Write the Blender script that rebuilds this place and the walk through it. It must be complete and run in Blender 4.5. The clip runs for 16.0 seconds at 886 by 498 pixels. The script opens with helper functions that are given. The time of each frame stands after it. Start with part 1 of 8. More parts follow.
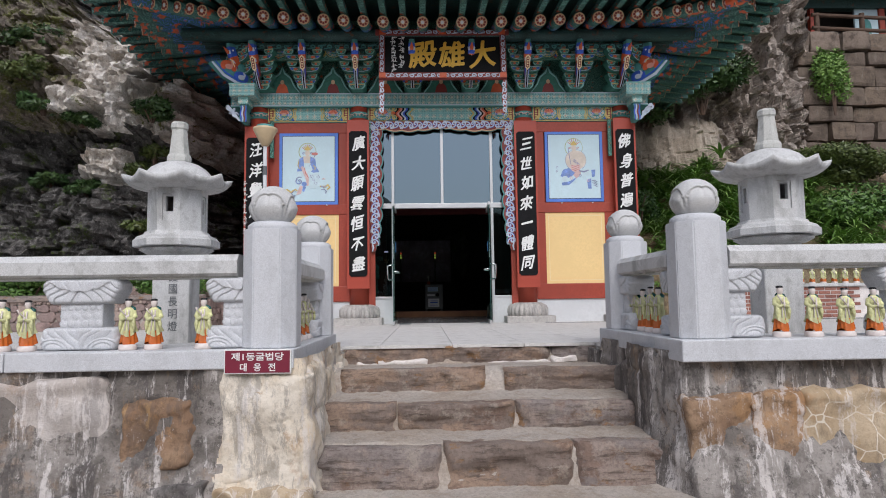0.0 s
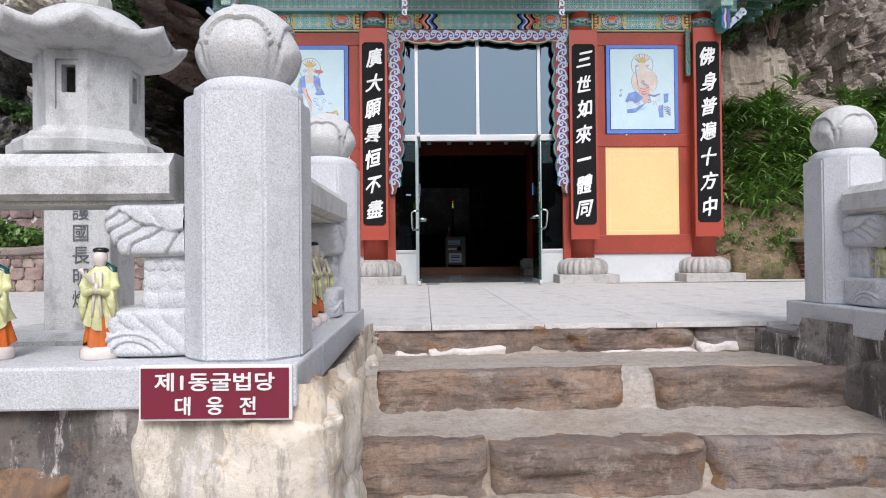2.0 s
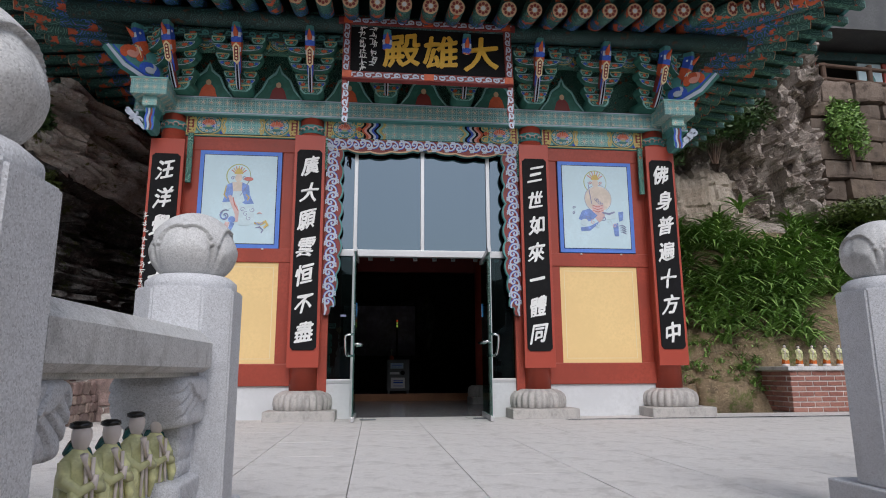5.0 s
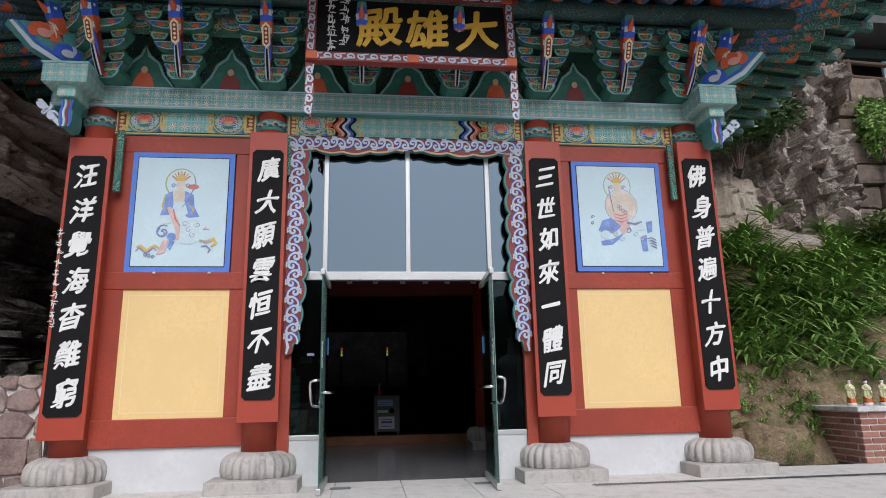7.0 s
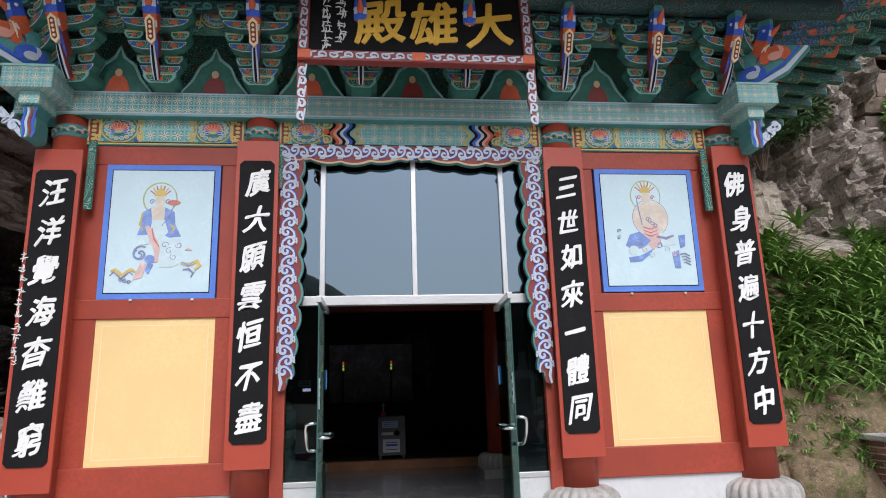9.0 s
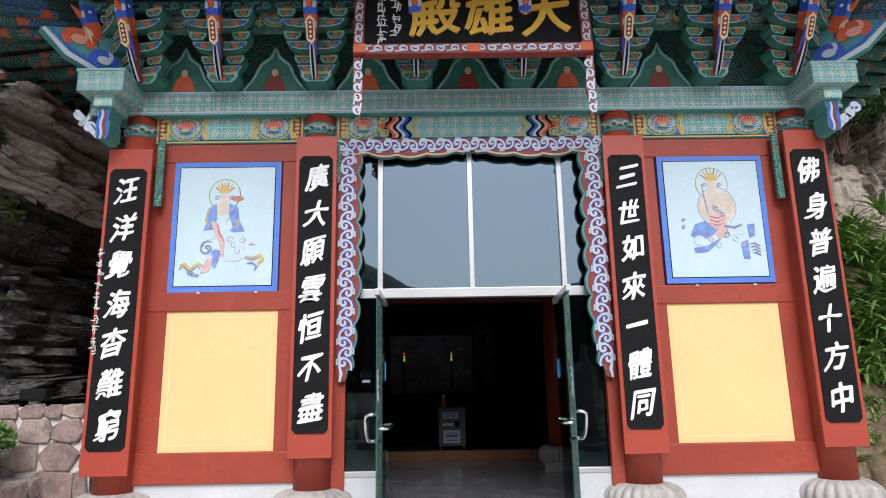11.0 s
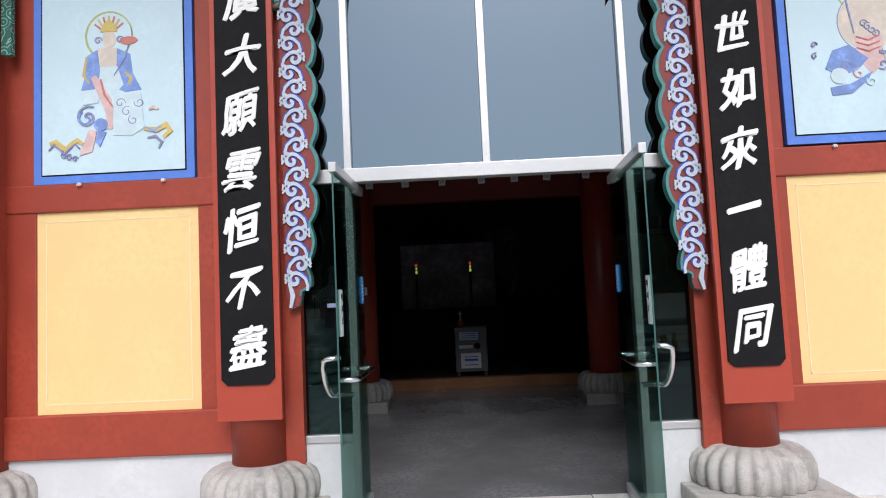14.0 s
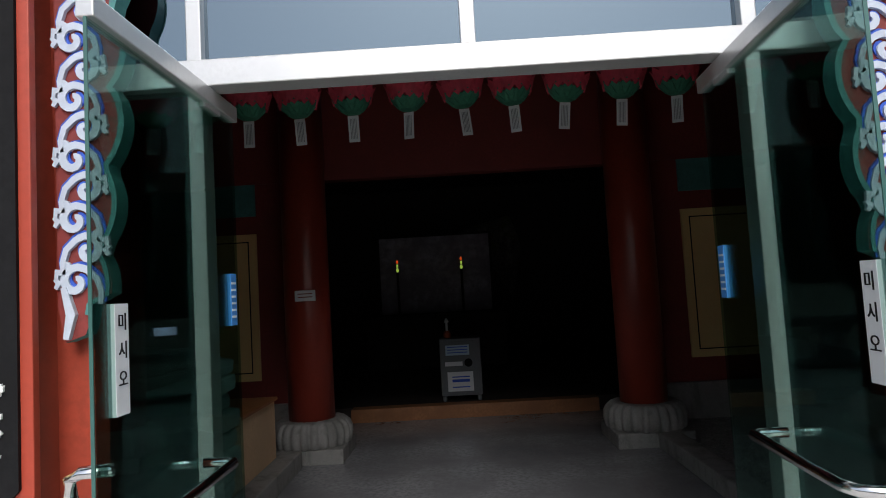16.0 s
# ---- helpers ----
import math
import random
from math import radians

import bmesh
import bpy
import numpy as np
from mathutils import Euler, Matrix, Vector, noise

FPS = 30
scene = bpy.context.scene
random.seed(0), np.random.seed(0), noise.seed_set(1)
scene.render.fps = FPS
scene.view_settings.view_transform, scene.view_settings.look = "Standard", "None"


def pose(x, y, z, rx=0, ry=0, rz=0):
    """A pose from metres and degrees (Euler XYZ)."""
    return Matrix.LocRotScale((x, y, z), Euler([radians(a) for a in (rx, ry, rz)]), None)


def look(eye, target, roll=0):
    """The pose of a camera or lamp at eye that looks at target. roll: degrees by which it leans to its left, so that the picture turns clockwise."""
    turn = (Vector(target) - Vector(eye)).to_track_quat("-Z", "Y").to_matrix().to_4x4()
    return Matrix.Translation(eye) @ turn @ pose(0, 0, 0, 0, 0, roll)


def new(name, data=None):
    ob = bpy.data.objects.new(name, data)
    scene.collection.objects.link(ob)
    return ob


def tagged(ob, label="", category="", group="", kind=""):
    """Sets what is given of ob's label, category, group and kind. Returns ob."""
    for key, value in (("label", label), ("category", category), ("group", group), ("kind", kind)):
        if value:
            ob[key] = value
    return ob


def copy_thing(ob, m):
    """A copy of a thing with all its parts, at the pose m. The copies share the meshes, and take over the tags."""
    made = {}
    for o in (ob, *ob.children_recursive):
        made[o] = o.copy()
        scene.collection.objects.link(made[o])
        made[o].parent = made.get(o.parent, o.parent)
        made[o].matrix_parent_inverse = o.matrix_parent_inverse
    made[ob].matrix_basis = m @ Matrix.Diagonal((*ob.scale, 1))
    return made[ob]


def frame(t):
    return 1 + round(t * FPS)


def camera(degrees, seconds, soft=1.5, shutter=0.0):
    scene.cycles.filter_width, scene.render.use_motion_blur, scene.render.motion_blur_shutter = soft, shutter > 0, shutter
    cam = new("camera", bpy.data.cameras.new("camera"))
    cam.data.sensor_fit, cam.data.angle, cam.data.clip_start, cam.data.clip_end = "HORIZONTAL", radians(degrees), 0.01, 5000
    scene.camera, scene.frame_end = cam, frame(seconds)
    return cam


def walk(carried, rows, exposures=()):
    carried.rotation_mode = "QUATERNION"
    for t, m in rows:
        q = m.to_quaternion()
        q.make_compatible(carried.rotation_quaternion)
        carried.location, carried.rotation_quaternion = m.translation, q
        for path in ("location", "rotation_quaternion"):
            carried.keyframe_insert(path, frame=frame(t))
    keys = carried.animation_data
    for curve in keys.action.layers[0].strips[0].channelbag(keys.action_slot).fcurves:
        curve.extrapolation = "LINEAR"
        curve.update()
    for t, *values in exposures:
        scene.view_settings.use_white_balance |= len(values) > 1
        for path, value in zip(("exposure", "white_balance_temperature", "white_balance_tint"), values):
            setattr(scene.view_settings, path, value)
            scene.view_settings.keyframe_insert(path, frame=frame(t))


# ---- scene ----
cam = camera(69.9, 16.0, soft=1.0)
METRES, EYE, TILT, LEAN, TURN = 9.6, 1.25, 0.75, 0.0, -1.7
ROWS = [
    (0.0, 0.0, 0.0, 0.0, 0.05, 3.93, 0.79),
    (0.5, -0.0077, 0.0596, 0.0007, 0.16, 2.97, 0.68),
    (1.0, -0.022, 0.1146, -0.0017, 0.19, 1.5, 0.69),
    (1.5, -0.0336, 0.1672, -0.0013, 0.28, 0.78, 0.49),
    (2.0, -0.0512, 0.2158, -0.002, 0.11, -0.17, 0.56),
    (2.5, -0.0589, 0.2535, -0.0035, 0.12, -1.47, 0.52),
    (3.0, -0.0647, 0.2667, -0.0029, -0.02, -2.35, 0.3),
    (3.5, -0.0657, 0.2695, -0.002, -0.55, -2.39, 0.2),
    (4.0, -0.0655, 0.2758, 0.002, -2.91, -0.96, 0.56),
    (4.5, -0.0583, 0.282, 0.0105, -4.15, 6.5, -0.16),
    (5.0, -0.0397, 0.3100, 0.0132, -4.57, 10.24, 0.22),
    (7.5, -0.0218, 0.494, 0.0507, -4.55, 11.88, 1.27),
    (8.0, -0.0226, 0.5155, 0.0595, -4.41, 11.83, 1.48),
    (8.5, -0.0236, 0.5294, 0.0774, -4.51, 11.81, 1.6),
    (11.0, -0.0194, 0.5334, 0.0809, 1.01, 11.1, 1.01),
    (11.5, -0.0198, 0.5368, 0.0805, 7.8, 10.0, 0.55),
    (12.0, -0.0214, 0.5597, 0.0762, 8.89, 9.14, 0.68),
    (12.5, -0.0217, 0.5984, 0.0863, 7.64, 6.03, 1.77),
    (13.0, -0.0151, 0.6404, 0.0879, 6.09, 4.31, 1.84),
    (13.5, -0.0141, 0.6898, 0.0864, 4.49, 3.35, 2.12),
    (14.0, -0.0086, 0.7416, 0.0846, 3.29, 3.26, 2.67),
    (14.5, -0.0063, 0.7947, 0.0849, 3.29, 3.07, 3.01),
    (15.0, -0.0052, 0.8450, 0.0838, 2.97, 3.05, 3.12),
    (15.5, -0.0022, 0.8938, 0.0850, 3.15, 3.15, 3.21),
    (16.0, -0.0023, 0.9440, 0.0850, 2.97, 3.15, 3.3),
]
EXPOSURES = [(0.0, 0.22, 6250, 12), (1.0, 0.37, 6250, 12), (2.0, 0.61, 6250, 12), (3.8, 0.63, 6250, 12), (5.0, 0.12, 6250, 12), (7.5, 0.4, 6250, 12), (8.5, 0.52, 6250, 12), (11.0, 0.70, 6250, 12), (12.5, 0.76, 6200, 13), (13.5, 0.62, 6250, 12), (14.5, 0.62, 6250, 12), (15.5, 0.66, 6400, 11), (16.0, 0.72, 6400, 10)]
SKY, SUN = 0.12, 1.2
walk(cam, [(t, pose(0, 0, EYE, TILT, LEAN, TURN) @ pose(METRES * x, METRES * y, METRES * z, 90 + pitch, roll, yaw)) for t, x, y, z, yaw, pitch, roll in ROWS], EXPOSURES)


# ---- world and light ----
world = bpy.data.worlds.new("overcast_sky")
scene.world = world
world.use_nodes = True
wt = world.node_tree
sky = wt.nodes.new("ShaderNodeTexSky")
sky.sky_type = "NISHITA"
sky.sun_disc = False
sky.sun_elevation, sky.sun_rotation = radians(52), radians(172)
sky.dust_density = 3.0
soft_sky = wt.nodes.new("ShaderNodeHueSaturation")
soft_sky.inputs["Saturation"].default_value = 0.55
wt.links.new(sky.outputs[0], soft_sky.inputs["Color"])
wt.links.new(soft_sky.outputs[0], wt.nodes["Background"].inputs[0])
wt.nodes["Background"].inputs[1].default_value = SKY
sun_data = bpy.data.lights.new("sun", "SUN")
sun_data.energy, sun_data.angle, sun_data.color = SUN, radians(25), (1.0, 0.975, 0.95)
sun = new("sun", sun_data)
sun.matrix_world = look((2.5, -16, 22), (0.3, 9, 1))


# ---- node materials ----
class Tree:
    """Short names for the nodes of one material."""

    def __init__(self, name):
        self.m = bpy.data.materials.new(name)
        self.m.use_nodes = True
        self.t = self.m.node_tree
        self.bsdf = self.t.nodes["Principled BSDF"]
        self.pos = self.t.nodes.new("ShaderNodeTexCoord").outputs["Object"]

    def put(self, socket, value):
        if hasattr(value, "is_linked"):
            self.t.links.new(value, socket)
        elif isinstance(value, (tuple, list)) and len(value) == 3 and socket.type == "RGBA":
            socket.default_value = (*value, 1)
        else:
            socket.default_value = value

    def math(self, op, a, b=0.0, c=0.0):
        n = self.t.nodes.new("ShaderNodeMath")
        n.operation = op
        for s, v in zip(n.inputs, (a, b, c)):
            self.put(s, v)
        return n.outputs[0]

    def scaled(self, v, by):
        n = self.t.nodes.new("ShaderNodeVectorMath")
        n.operation = "MULTIPLY"
        self.put(n.inputs[0], v)
        n.inputs[1].default_value = by
        return n.outputs[0]

    def noise(self, scale, detail=4.0, rough=0.6, vec=None):
        n = self.t.nodes.new("ShaderNodeTexNoise")
        self.put(n.inputs["Vector"], vec or self.pos)
        n.inputs["Scale"].default_value, n.inputs["Detail"].default_value, n.inputs["Roughness"].default_value = scale, detail, rough
        return n.outputs["Fac"]

    def cells(self, scale, feature="F1", vec=None):
        n = self.t.nodes.new("ShaderNodeTexVoronoi")
        n.feature = feature
        self.put(n.inputs["Vector"], vec or self.pos)
        n.inputs["Scale"].default_value = scale
        return n.outputs

    def ramp(self, fac, lo, hi):
        n = self.t.nodes.new("ShaderNodeMapRange")
        n.interpolation_type = "SMOOTHSTEP"
        self.put(n.inputs["Value"], fac)
        n.inputs["From Min"].default_value, n.inputs["From Max"].default_value = lo, hi
        return n.outputs[0]

    def mix(self, fac, a, b, blend="MIX"):
        n = self.t.nodes.new("ShaderNodeMix")
        n.data_type, n.blend_type = "RGBA", blend
        self.put(n.inputs[0], fac)
        self.put(n.inputs[6], a)
        self.put(n.inputs[7], b)
        return n.outputs[2]

    def bump(self, height, strength, distance=0.01):
        n = self.t.nodes.new("ShaderNodeBump")
        n.inputs["Strength"].default_value, n.inputs["Distance"].default_value = strength, distance
        self.put(n.inputs["Height"], height)
        self.put(self.bsdf.inputs["Normal"], n.outputs[0])

    def random(self):
        return self.t.nodes.new("ShaderNodeObjectInfo").outputs["Random"]

    def island(self):
        return self.t.nodes.new("ShaderNodeNewGeometry").outputs["Random Per Island"]

    def done(self, colour, rough=0.6, metal=0.0):
        self.put(self.bsdf.inputs["Base Color"], colour)
        self.put(self.bsdf.inputs["Roughness"], rough)
        self.put(self.bsdf.inputs["Metallic"], metal)
        return self.m


def shade(c, k):
    return tuple(min(1.0, x * k) for x in c)


def plain(name, col, rough=0.5, var=0.2, big=2.5, fine=40, bump=0.15, dirt=None, dirt_at=(0.55, 0.75), metal=0.0):
    """Paint or the like: two scales of variation, fine relief and some dirt."""
    t = Tree(name)
    c = t.mix(t.ramp(t.noise(big), 0.3, 0.7), shade(col, 1 - var), shade(col, 1 + var * 0.6))
    c = t.mix(t.ramp(t.noise(fine), 0.35, 0.7), c, shade(col, 1 - var * 0.7))
    if dirt:
        c = t.mix(t.math("MULTIPLY", t.ramp(t.noise(3.1, 6, 0.7), *dirt_at), 0.7), c, dirt)
    t.bump(t.noise(fine * 1.5, 3), bump, 0.004)
    return t.done(c, t.math("ADD", t.math("MULTIPLY", t.noise(fine * 0.5), 0.2), rough - 0.1), metal)


def granite(name, col, stain, amount, rough=0.75):
    """Pale speckled stone with grey weather stains running down."""
    t = Tree(name)
    speck = t.cells(330)["Color"]
    sep = t.t.nodes.new("ShaderNodeSeparateColor")
    t.t.links.new(speck, sep.inputs[0])
    c = t.mix(sep.outputs[0], shade(col, 0.82), shade(col, 1.11))
    c = t.mix(t.math("MULTIPLY", t.ramp(sep.outputs[1], 0.84, 0.92), 0.5), c, shade(col, 0.5))
    run = t.noise(3.5, 6, 0.65, t.scaled(t.pos, (1.6, 1.6, 0.5)))
    c = t.mix(t.math("MULTIPLY", t.ramp(run, 0.48, 0.68), amount), c, stain)
    c = t.mix(t.math("MULTIPLY", t.ramp(t.noise(14, 5), 0.52, 0.7), amount * 0.6), c, shade(stain, 0.8))
    t.bump(t.math("ADD", t.noise(160, 2), t.math("MULTIPLY", t.noise(12), 2.0)), 0.35, 0.004)
    return t.done(c, rough)


def rock(name, a, b, c3, scale=1.0, moss=None, moss_at=(0.55, 0.65), streak=0.6, bump=0.8, fleck=1.0):
    t = Tree(name)
    c = t.mix(t.ramp(t.noise(0.9 * scale, 6, 0.65), 0.35, 0.65), a, b)
    c = t.mix(t.ramp(t.noise(3.3 * scale, 8, 0.7, t.scaled(t.pos, (1, 1, 0.45))), 0.48, 0.68), c, c3)
    run = t.noise(2.4 * scale, 8, 0.75, t.scaled(t.pos, (2.2, 2.2, 0.35)))
    c = t.mix(t.math("MULTIPLY", t.ramp(run, 0.5, 0.7), streak), c, shade(a, 0.35))
    grain = t.noise(26 * scale, 8, 0.75)
    c = t.mix(t.math("MULTIPLY", t.ramp(grain, 0.4, 0.7), 0.55), c, shade(b, 0.45))
    c = t.mix(t.math("MULTIPLY", t.ramp(t.noise(11 * scale, 9, 0.8), 0.52, 0.62), 0.75 * fleck), c, shade(c3, 1.25) if sum(c3) > sum(b) else shade(b, 1.3))
    c = t.mix(t.math("MULTIPLY", t.ramp(t.noise(7 * scale, 9, 0.8, t.scaled(t.pos, (1, 1, 1.8))), 0.54, 0.64), 0.8 * fleck), c, shade(a, 0.3))
    if moss:
        c = t.mix(t.math("MULTIPLY", t.ramp(t.noise(1.3 * scale, 7, 0.7), *moss_at), t.ramp(t.noise(17, 5), 0.35, 0.55)), c, moss)
    crack = t.ramp(t.cells(4.5 * scale, "DISTANCE_TO_EDGE")["Distance"], 0.0, 0.06)
    t.bump(t.math("ADD", t.math("MULTIPLY", grain, 0.8), t.math("ADD", t.math("MULTIPLY", t.noise(7 * scale, 8, 0.7), 1.5), t.math("MULTIPLY", crack, 0.25 if fleck > 0.6 else 0.03))), bump * 0.7, 0.035)
    return t.done(c, 0.85)


def stone_piece(name, cols, bump=0.7, dust=None):
    """Cut or rubble stones: each piece takes its own tone."""
    t = Tree(name)
    r = t.random()
    c = t.mix(t.ramp(r, 0.1, 0.5), cols[0], cols[1])
    c = t.mix(t.ramp(r, 0.55, 0.9), c, cols[2])
    c = t.mix(t.ramp(t.noise(4, 7, 0.7), 0.42, 0.68), c, t.mix(t.noise(9, 4), shade(cols[1], 0.4), shade(cols[0], 0.6)))
    run = t.noise(5, 7, 0.7, t.scaled(t.pos, (2.0, 2.0, 0.4)))
    c = t.mix(t.math("MULTIPLY", t.ramp(run, 0.55, 0.72), 0.6), c, cols[3])
    g = t.noise(38, 7, 0.75)
    c = t.mix(t.math("MULTIPLY", t.ramp(g, 0.4, 0.7), 0.45), c, shade(cols[1], 0.45))
    if dust:
        c = t.mix(t.ramp(t.noise(2.6, 8, 0.72), 0.5, 0.62), c, t.mix(g, dust, shade(dust, 0.75)))
    t.bump(t.math("ADD", g, t.math("MULTIPLY", t.noise(9, 7, 0.7), 1.6)), bump, 0.025)
    return t.done(c, 0.85)


def stained_wall(name, low, high, rust=0.4, dark=0.6, white=0.6, crackle=0.0, deep=1.0):
    """Old plastered stone: two tones in patches, long runs of white and black, rust, fine pits and scabs."""
    t = Tree(name)
    c = t.mix(t.ramp(t.noise(1.6, 7, 0.65), 0.42, 0.58), low, high)
    c = t.mix(t.math("MULTIPLY", t.ramp(t.noise(5.5, 8, 0.72), 0.50, 0.62), 0.6 * deep), c, shade(low, 0.62))
    c = t.mix(t.math("MULTIPLY", t.ramp(t.noise(2.4, 8, 0.7), 0.53, 0.62), rust), c, (0.40, 0.225, 0.10))
    c = t.mix(t.math("MULTIPLY", t.ramp(t.noise(2.3, 9, 0.75, t.scaled(t.pos, (2.4, 2.4, 0.55))), 0.50, 0.57), dark), c, (0.085, 0.075, 0.072))
    c = t.mix(t.math("MULTIPLY", t.ramp(t.noise(2.8, 9, 0.75, t.scaled(t.pos, (3.8, 3.8, 0.42))), 0.53, 0.60), white), c, (0.70, 0.655, 0.63))
    c = t.mix(t.math("MULTIPLY", t.ramp(t.noise(3.4, 6, 0.7, t.scaled(t.pos, (4.0, 4.0, 0.5))), 0.60, 0.68), rust), c, (0.42, 0.26, 0.11))
    c = t.mix(t.math("MULTIPLY", t.ramp(t.noise(13, 9, 0.8), 0.54, 0.60), dark * deep), c, shade(low, 0.38))
    c = t.mix(t.math("MULTIPLY", t.ramp(t.noise(21, 8, 0.8), 0.60, 0.66), 0.75 * white), c, (0.68, 0.64, 0.60))
    if crackle:
        vein = t.ramp(t.cells(7.0, "DISTANCE_TO_EDGE", None)["Distance"], 0.035, 0.008)
        c = t.mix(t.math("MULTIPLY", t.math("MULTIPLY", vein, t.ramp(t.noise(4.0, 5), 0.42, 0.56)), crackle), c, (0.74, 0.68, 0.58))
    crack = t.ramp(t.cells(2.3, "DISTANCE_TO_EDGE")["Distance"], 0.004, 0.02)
    g = t.noise(34, 8, 0.75)
    c = t.mix(t.math("MULTIPLY", t.ramp(g, 0.52, 0.66), 0.5 * deep), c, shade(low, 0.5))
    t.bump(t.math("ADD", g, t.math("ADD", t.math("MULTIPLY", t.noise(7, 8, 0.7), 1.6), t.math("MULTIPLY", crack, 0.08))), 0.42, 0.03)
    return t.done(c, 0.85)


def ledge_paint(name):
    """Split stone with patches of lavender grey, dark brown and rust, mortar smears and bedded layers."""
    t = Tree(name)
    r = t.random()
    warp = t.scaled(t.pos, (1, 1, 1.6))
    c = t.mix(t.ramp(t.noise(2.2, 6, 0.6, warp), 0.44, 0.54), (0.36, 0.254, 0.186), (0.248, 0.192, 0.161))
    c = t.mix(t.math("MULTIPLY", t.ramp(r, 0.45, 0.7), 0.40), c, (0.322, 0.298, 0.301))
    c = t.mix(t.math("MULTIPLY", t.ramp(t.noise(3.4, 7, 0.7), 0.55, 0.62), 0.75), c, (0.211, 0.133, 0.0992))
    c = t.mix(t.math("MULTIPLY", t.ramp(t.noise(2.7, 8, 0.7, t.scaled(t.pos, (1, 1.3, 2.2))), 0.57, 0.63), 0.8), c, (0.285, 0.149, 0.0558))
    lay = t.noise(7, 8, 0.75, t.scaled(t.pos, (0.6, 1, 4.5)))
    c = t.mix(t.math("MULTIPLY", t.ramp(lay, 0.52, 0.62), 0.7), c, (0.093, 0.0682, 0.0558))
    c = t.mix(t.math("MULTIPLY", t.ramp(t.noise(5, 9, 0.75), 0.55, 0.63), 0.6), c, (0.434, 0.372, 0.31))
    g = t.noise(42, 8, 0.75)
    c = t.mix(t.math("MULTIPLY", t.ramp(g, 0.42, 0.68), 0.45), c, (0.0806, 0.062, 0.0527))
    c = t.mix(t.math("MULTIPLY", t.ramp(t.noise(19, 8, 0.8), 0.60, 0.66), 0.6), c, (0.372, 0.329, 0.291))
    t.bump(t.math("ADD", g, t.math("ADD", t.math("MULTIPLY", t.noise(9, 8, 0.75), 1.8), lay)), 0.6, 0.025)
    return t.done(c, 0.85)


def star_paint(name, base, line, star, cell, z0, row=1.0):
    """Painted brocade: eight-pointed stars in square cells with thin outlines."""
    t = Tree(name)
    sep = t.t.nodes.new("ShaderNodeSeparateXYZ")
    t.t.links.new(t.pos, sep.inputs[0])
    u = t.math("SUBTRACT", t.math("FRACT", t.math("DIVIDE", t.math("ADD", sep.outputs[0], sep.outputs[1]), cell)), 0.5)
    v = t.math("SUBTRACT", t.math("FRACT", t.math("DIVIDE", t.math("SUBTRACT", sep.outputs[2], z0), cell * row)), 0.5)
    r = t.math("SQRT", t.math("ADD", t.math("MULTIPLY", u, u), t.math("MULTIPLY", v, v)))
    a = t.math("ARCTAN2", v, u)
    lobe = t.math("ABSOLUTE", t.math("COSINE", t.math("MULTIPLY", a, 4.0)))
    edge = t.math("ADD", 0.1, t.math("MULTIPLY", t.math("POWER", lobe, 4.0), 0.34))
    petal = t.ramp(t.math("SUBTRACT", edge, r), -0.02, 0.02)
    rim = t.math("MULTIPLY", t.ramp(t.math("SUBTRACT", t.math("ADD", edge, 0.06), r), -0.02, 0.02), t.math("SUBTRACT", 1.0, petal))
    net = t.ramp(t.math("MAXIMUM", t.math("ABSOLUTE", u), t.math("ABSOLUTE", v)), 0.44, 0.46)
    arc = t.ramp(t.math("ABSOLUTE", t.math("SUBTRACT", t.math("ADD", t.math("ABSOLUTE", u), t.math("ABSOLUTE", v)), 0.52)), 0.05, 0.02)
    c = t.mix(t.ramp(t.noise(3), 0.3, 0.7), shade(base, 0.8), shade(base, 1.15))
    c = t.mix(arc, c, line)
    c = t.mix(rim, c, shade(base, 0.12))
    c = t.mix(petal, c, star)
    c = t.mix(t.ramp(r, 0.062, 0.048), c, (0.55, 0.07, 0.03))
    c = t.mix(net, c, line)
    c = t.mix(t.math("MULTIPLY", t.ramp(t.noise(20, 5), 0.5, 0.75), 0.4), c, shade(base, 0.4))
    t.bump(t.noise(60), 0.1, 0.003)
    return t.done(c, 0.6)


def swirl_paint(name, base, light, accent, scale=14.0, accent_at=0.62):
    """Painted cloud scrolls seen in shade: curling light lines on a dark ground with warm dabs."""
    t = Tree(name)
    near = t.cells(scale)["Distance"]
    curl = t.math("SINE", t.math("ADD", t.math("MULTIPLY", near, 26.0), t.math("MULTIPLY", t.noise(scale * 0.8, 2), 7.0)))
    c = t.mix(t.ramp(curl, 0.45, 0.75), base, light)
    c = t.mix(t.ramp(t.noise(scale * 0.7, 2), accent_at, accent_at + 0.06), c, accent)
    c = t.mix(t.math("MULTIPLY", t.ramp(t.noise(9, 5), 0.45, 0.7), 0.4), c, shade(base, 0.4))
    t.bump(t.noise(50), 0.15, 0.003)
    return t.done(c, 0.6)


def leafy(name, dark, light, warm):
    t = Tree(name)
    c = t.mix(t.island(), dark, light)
    c = t.mix(t.ramp(t.noise(1.2, 4), 0.55, 0.75), c, warm)
    c = t.mix(t.ramp(t.noise(60, 2), 0.3, 0.7), c, shade(dark, 0.9))
    t.bsdf.inputs["Subsurface Weight"].default_value = 0.0
    return t.done(c, 0.45)


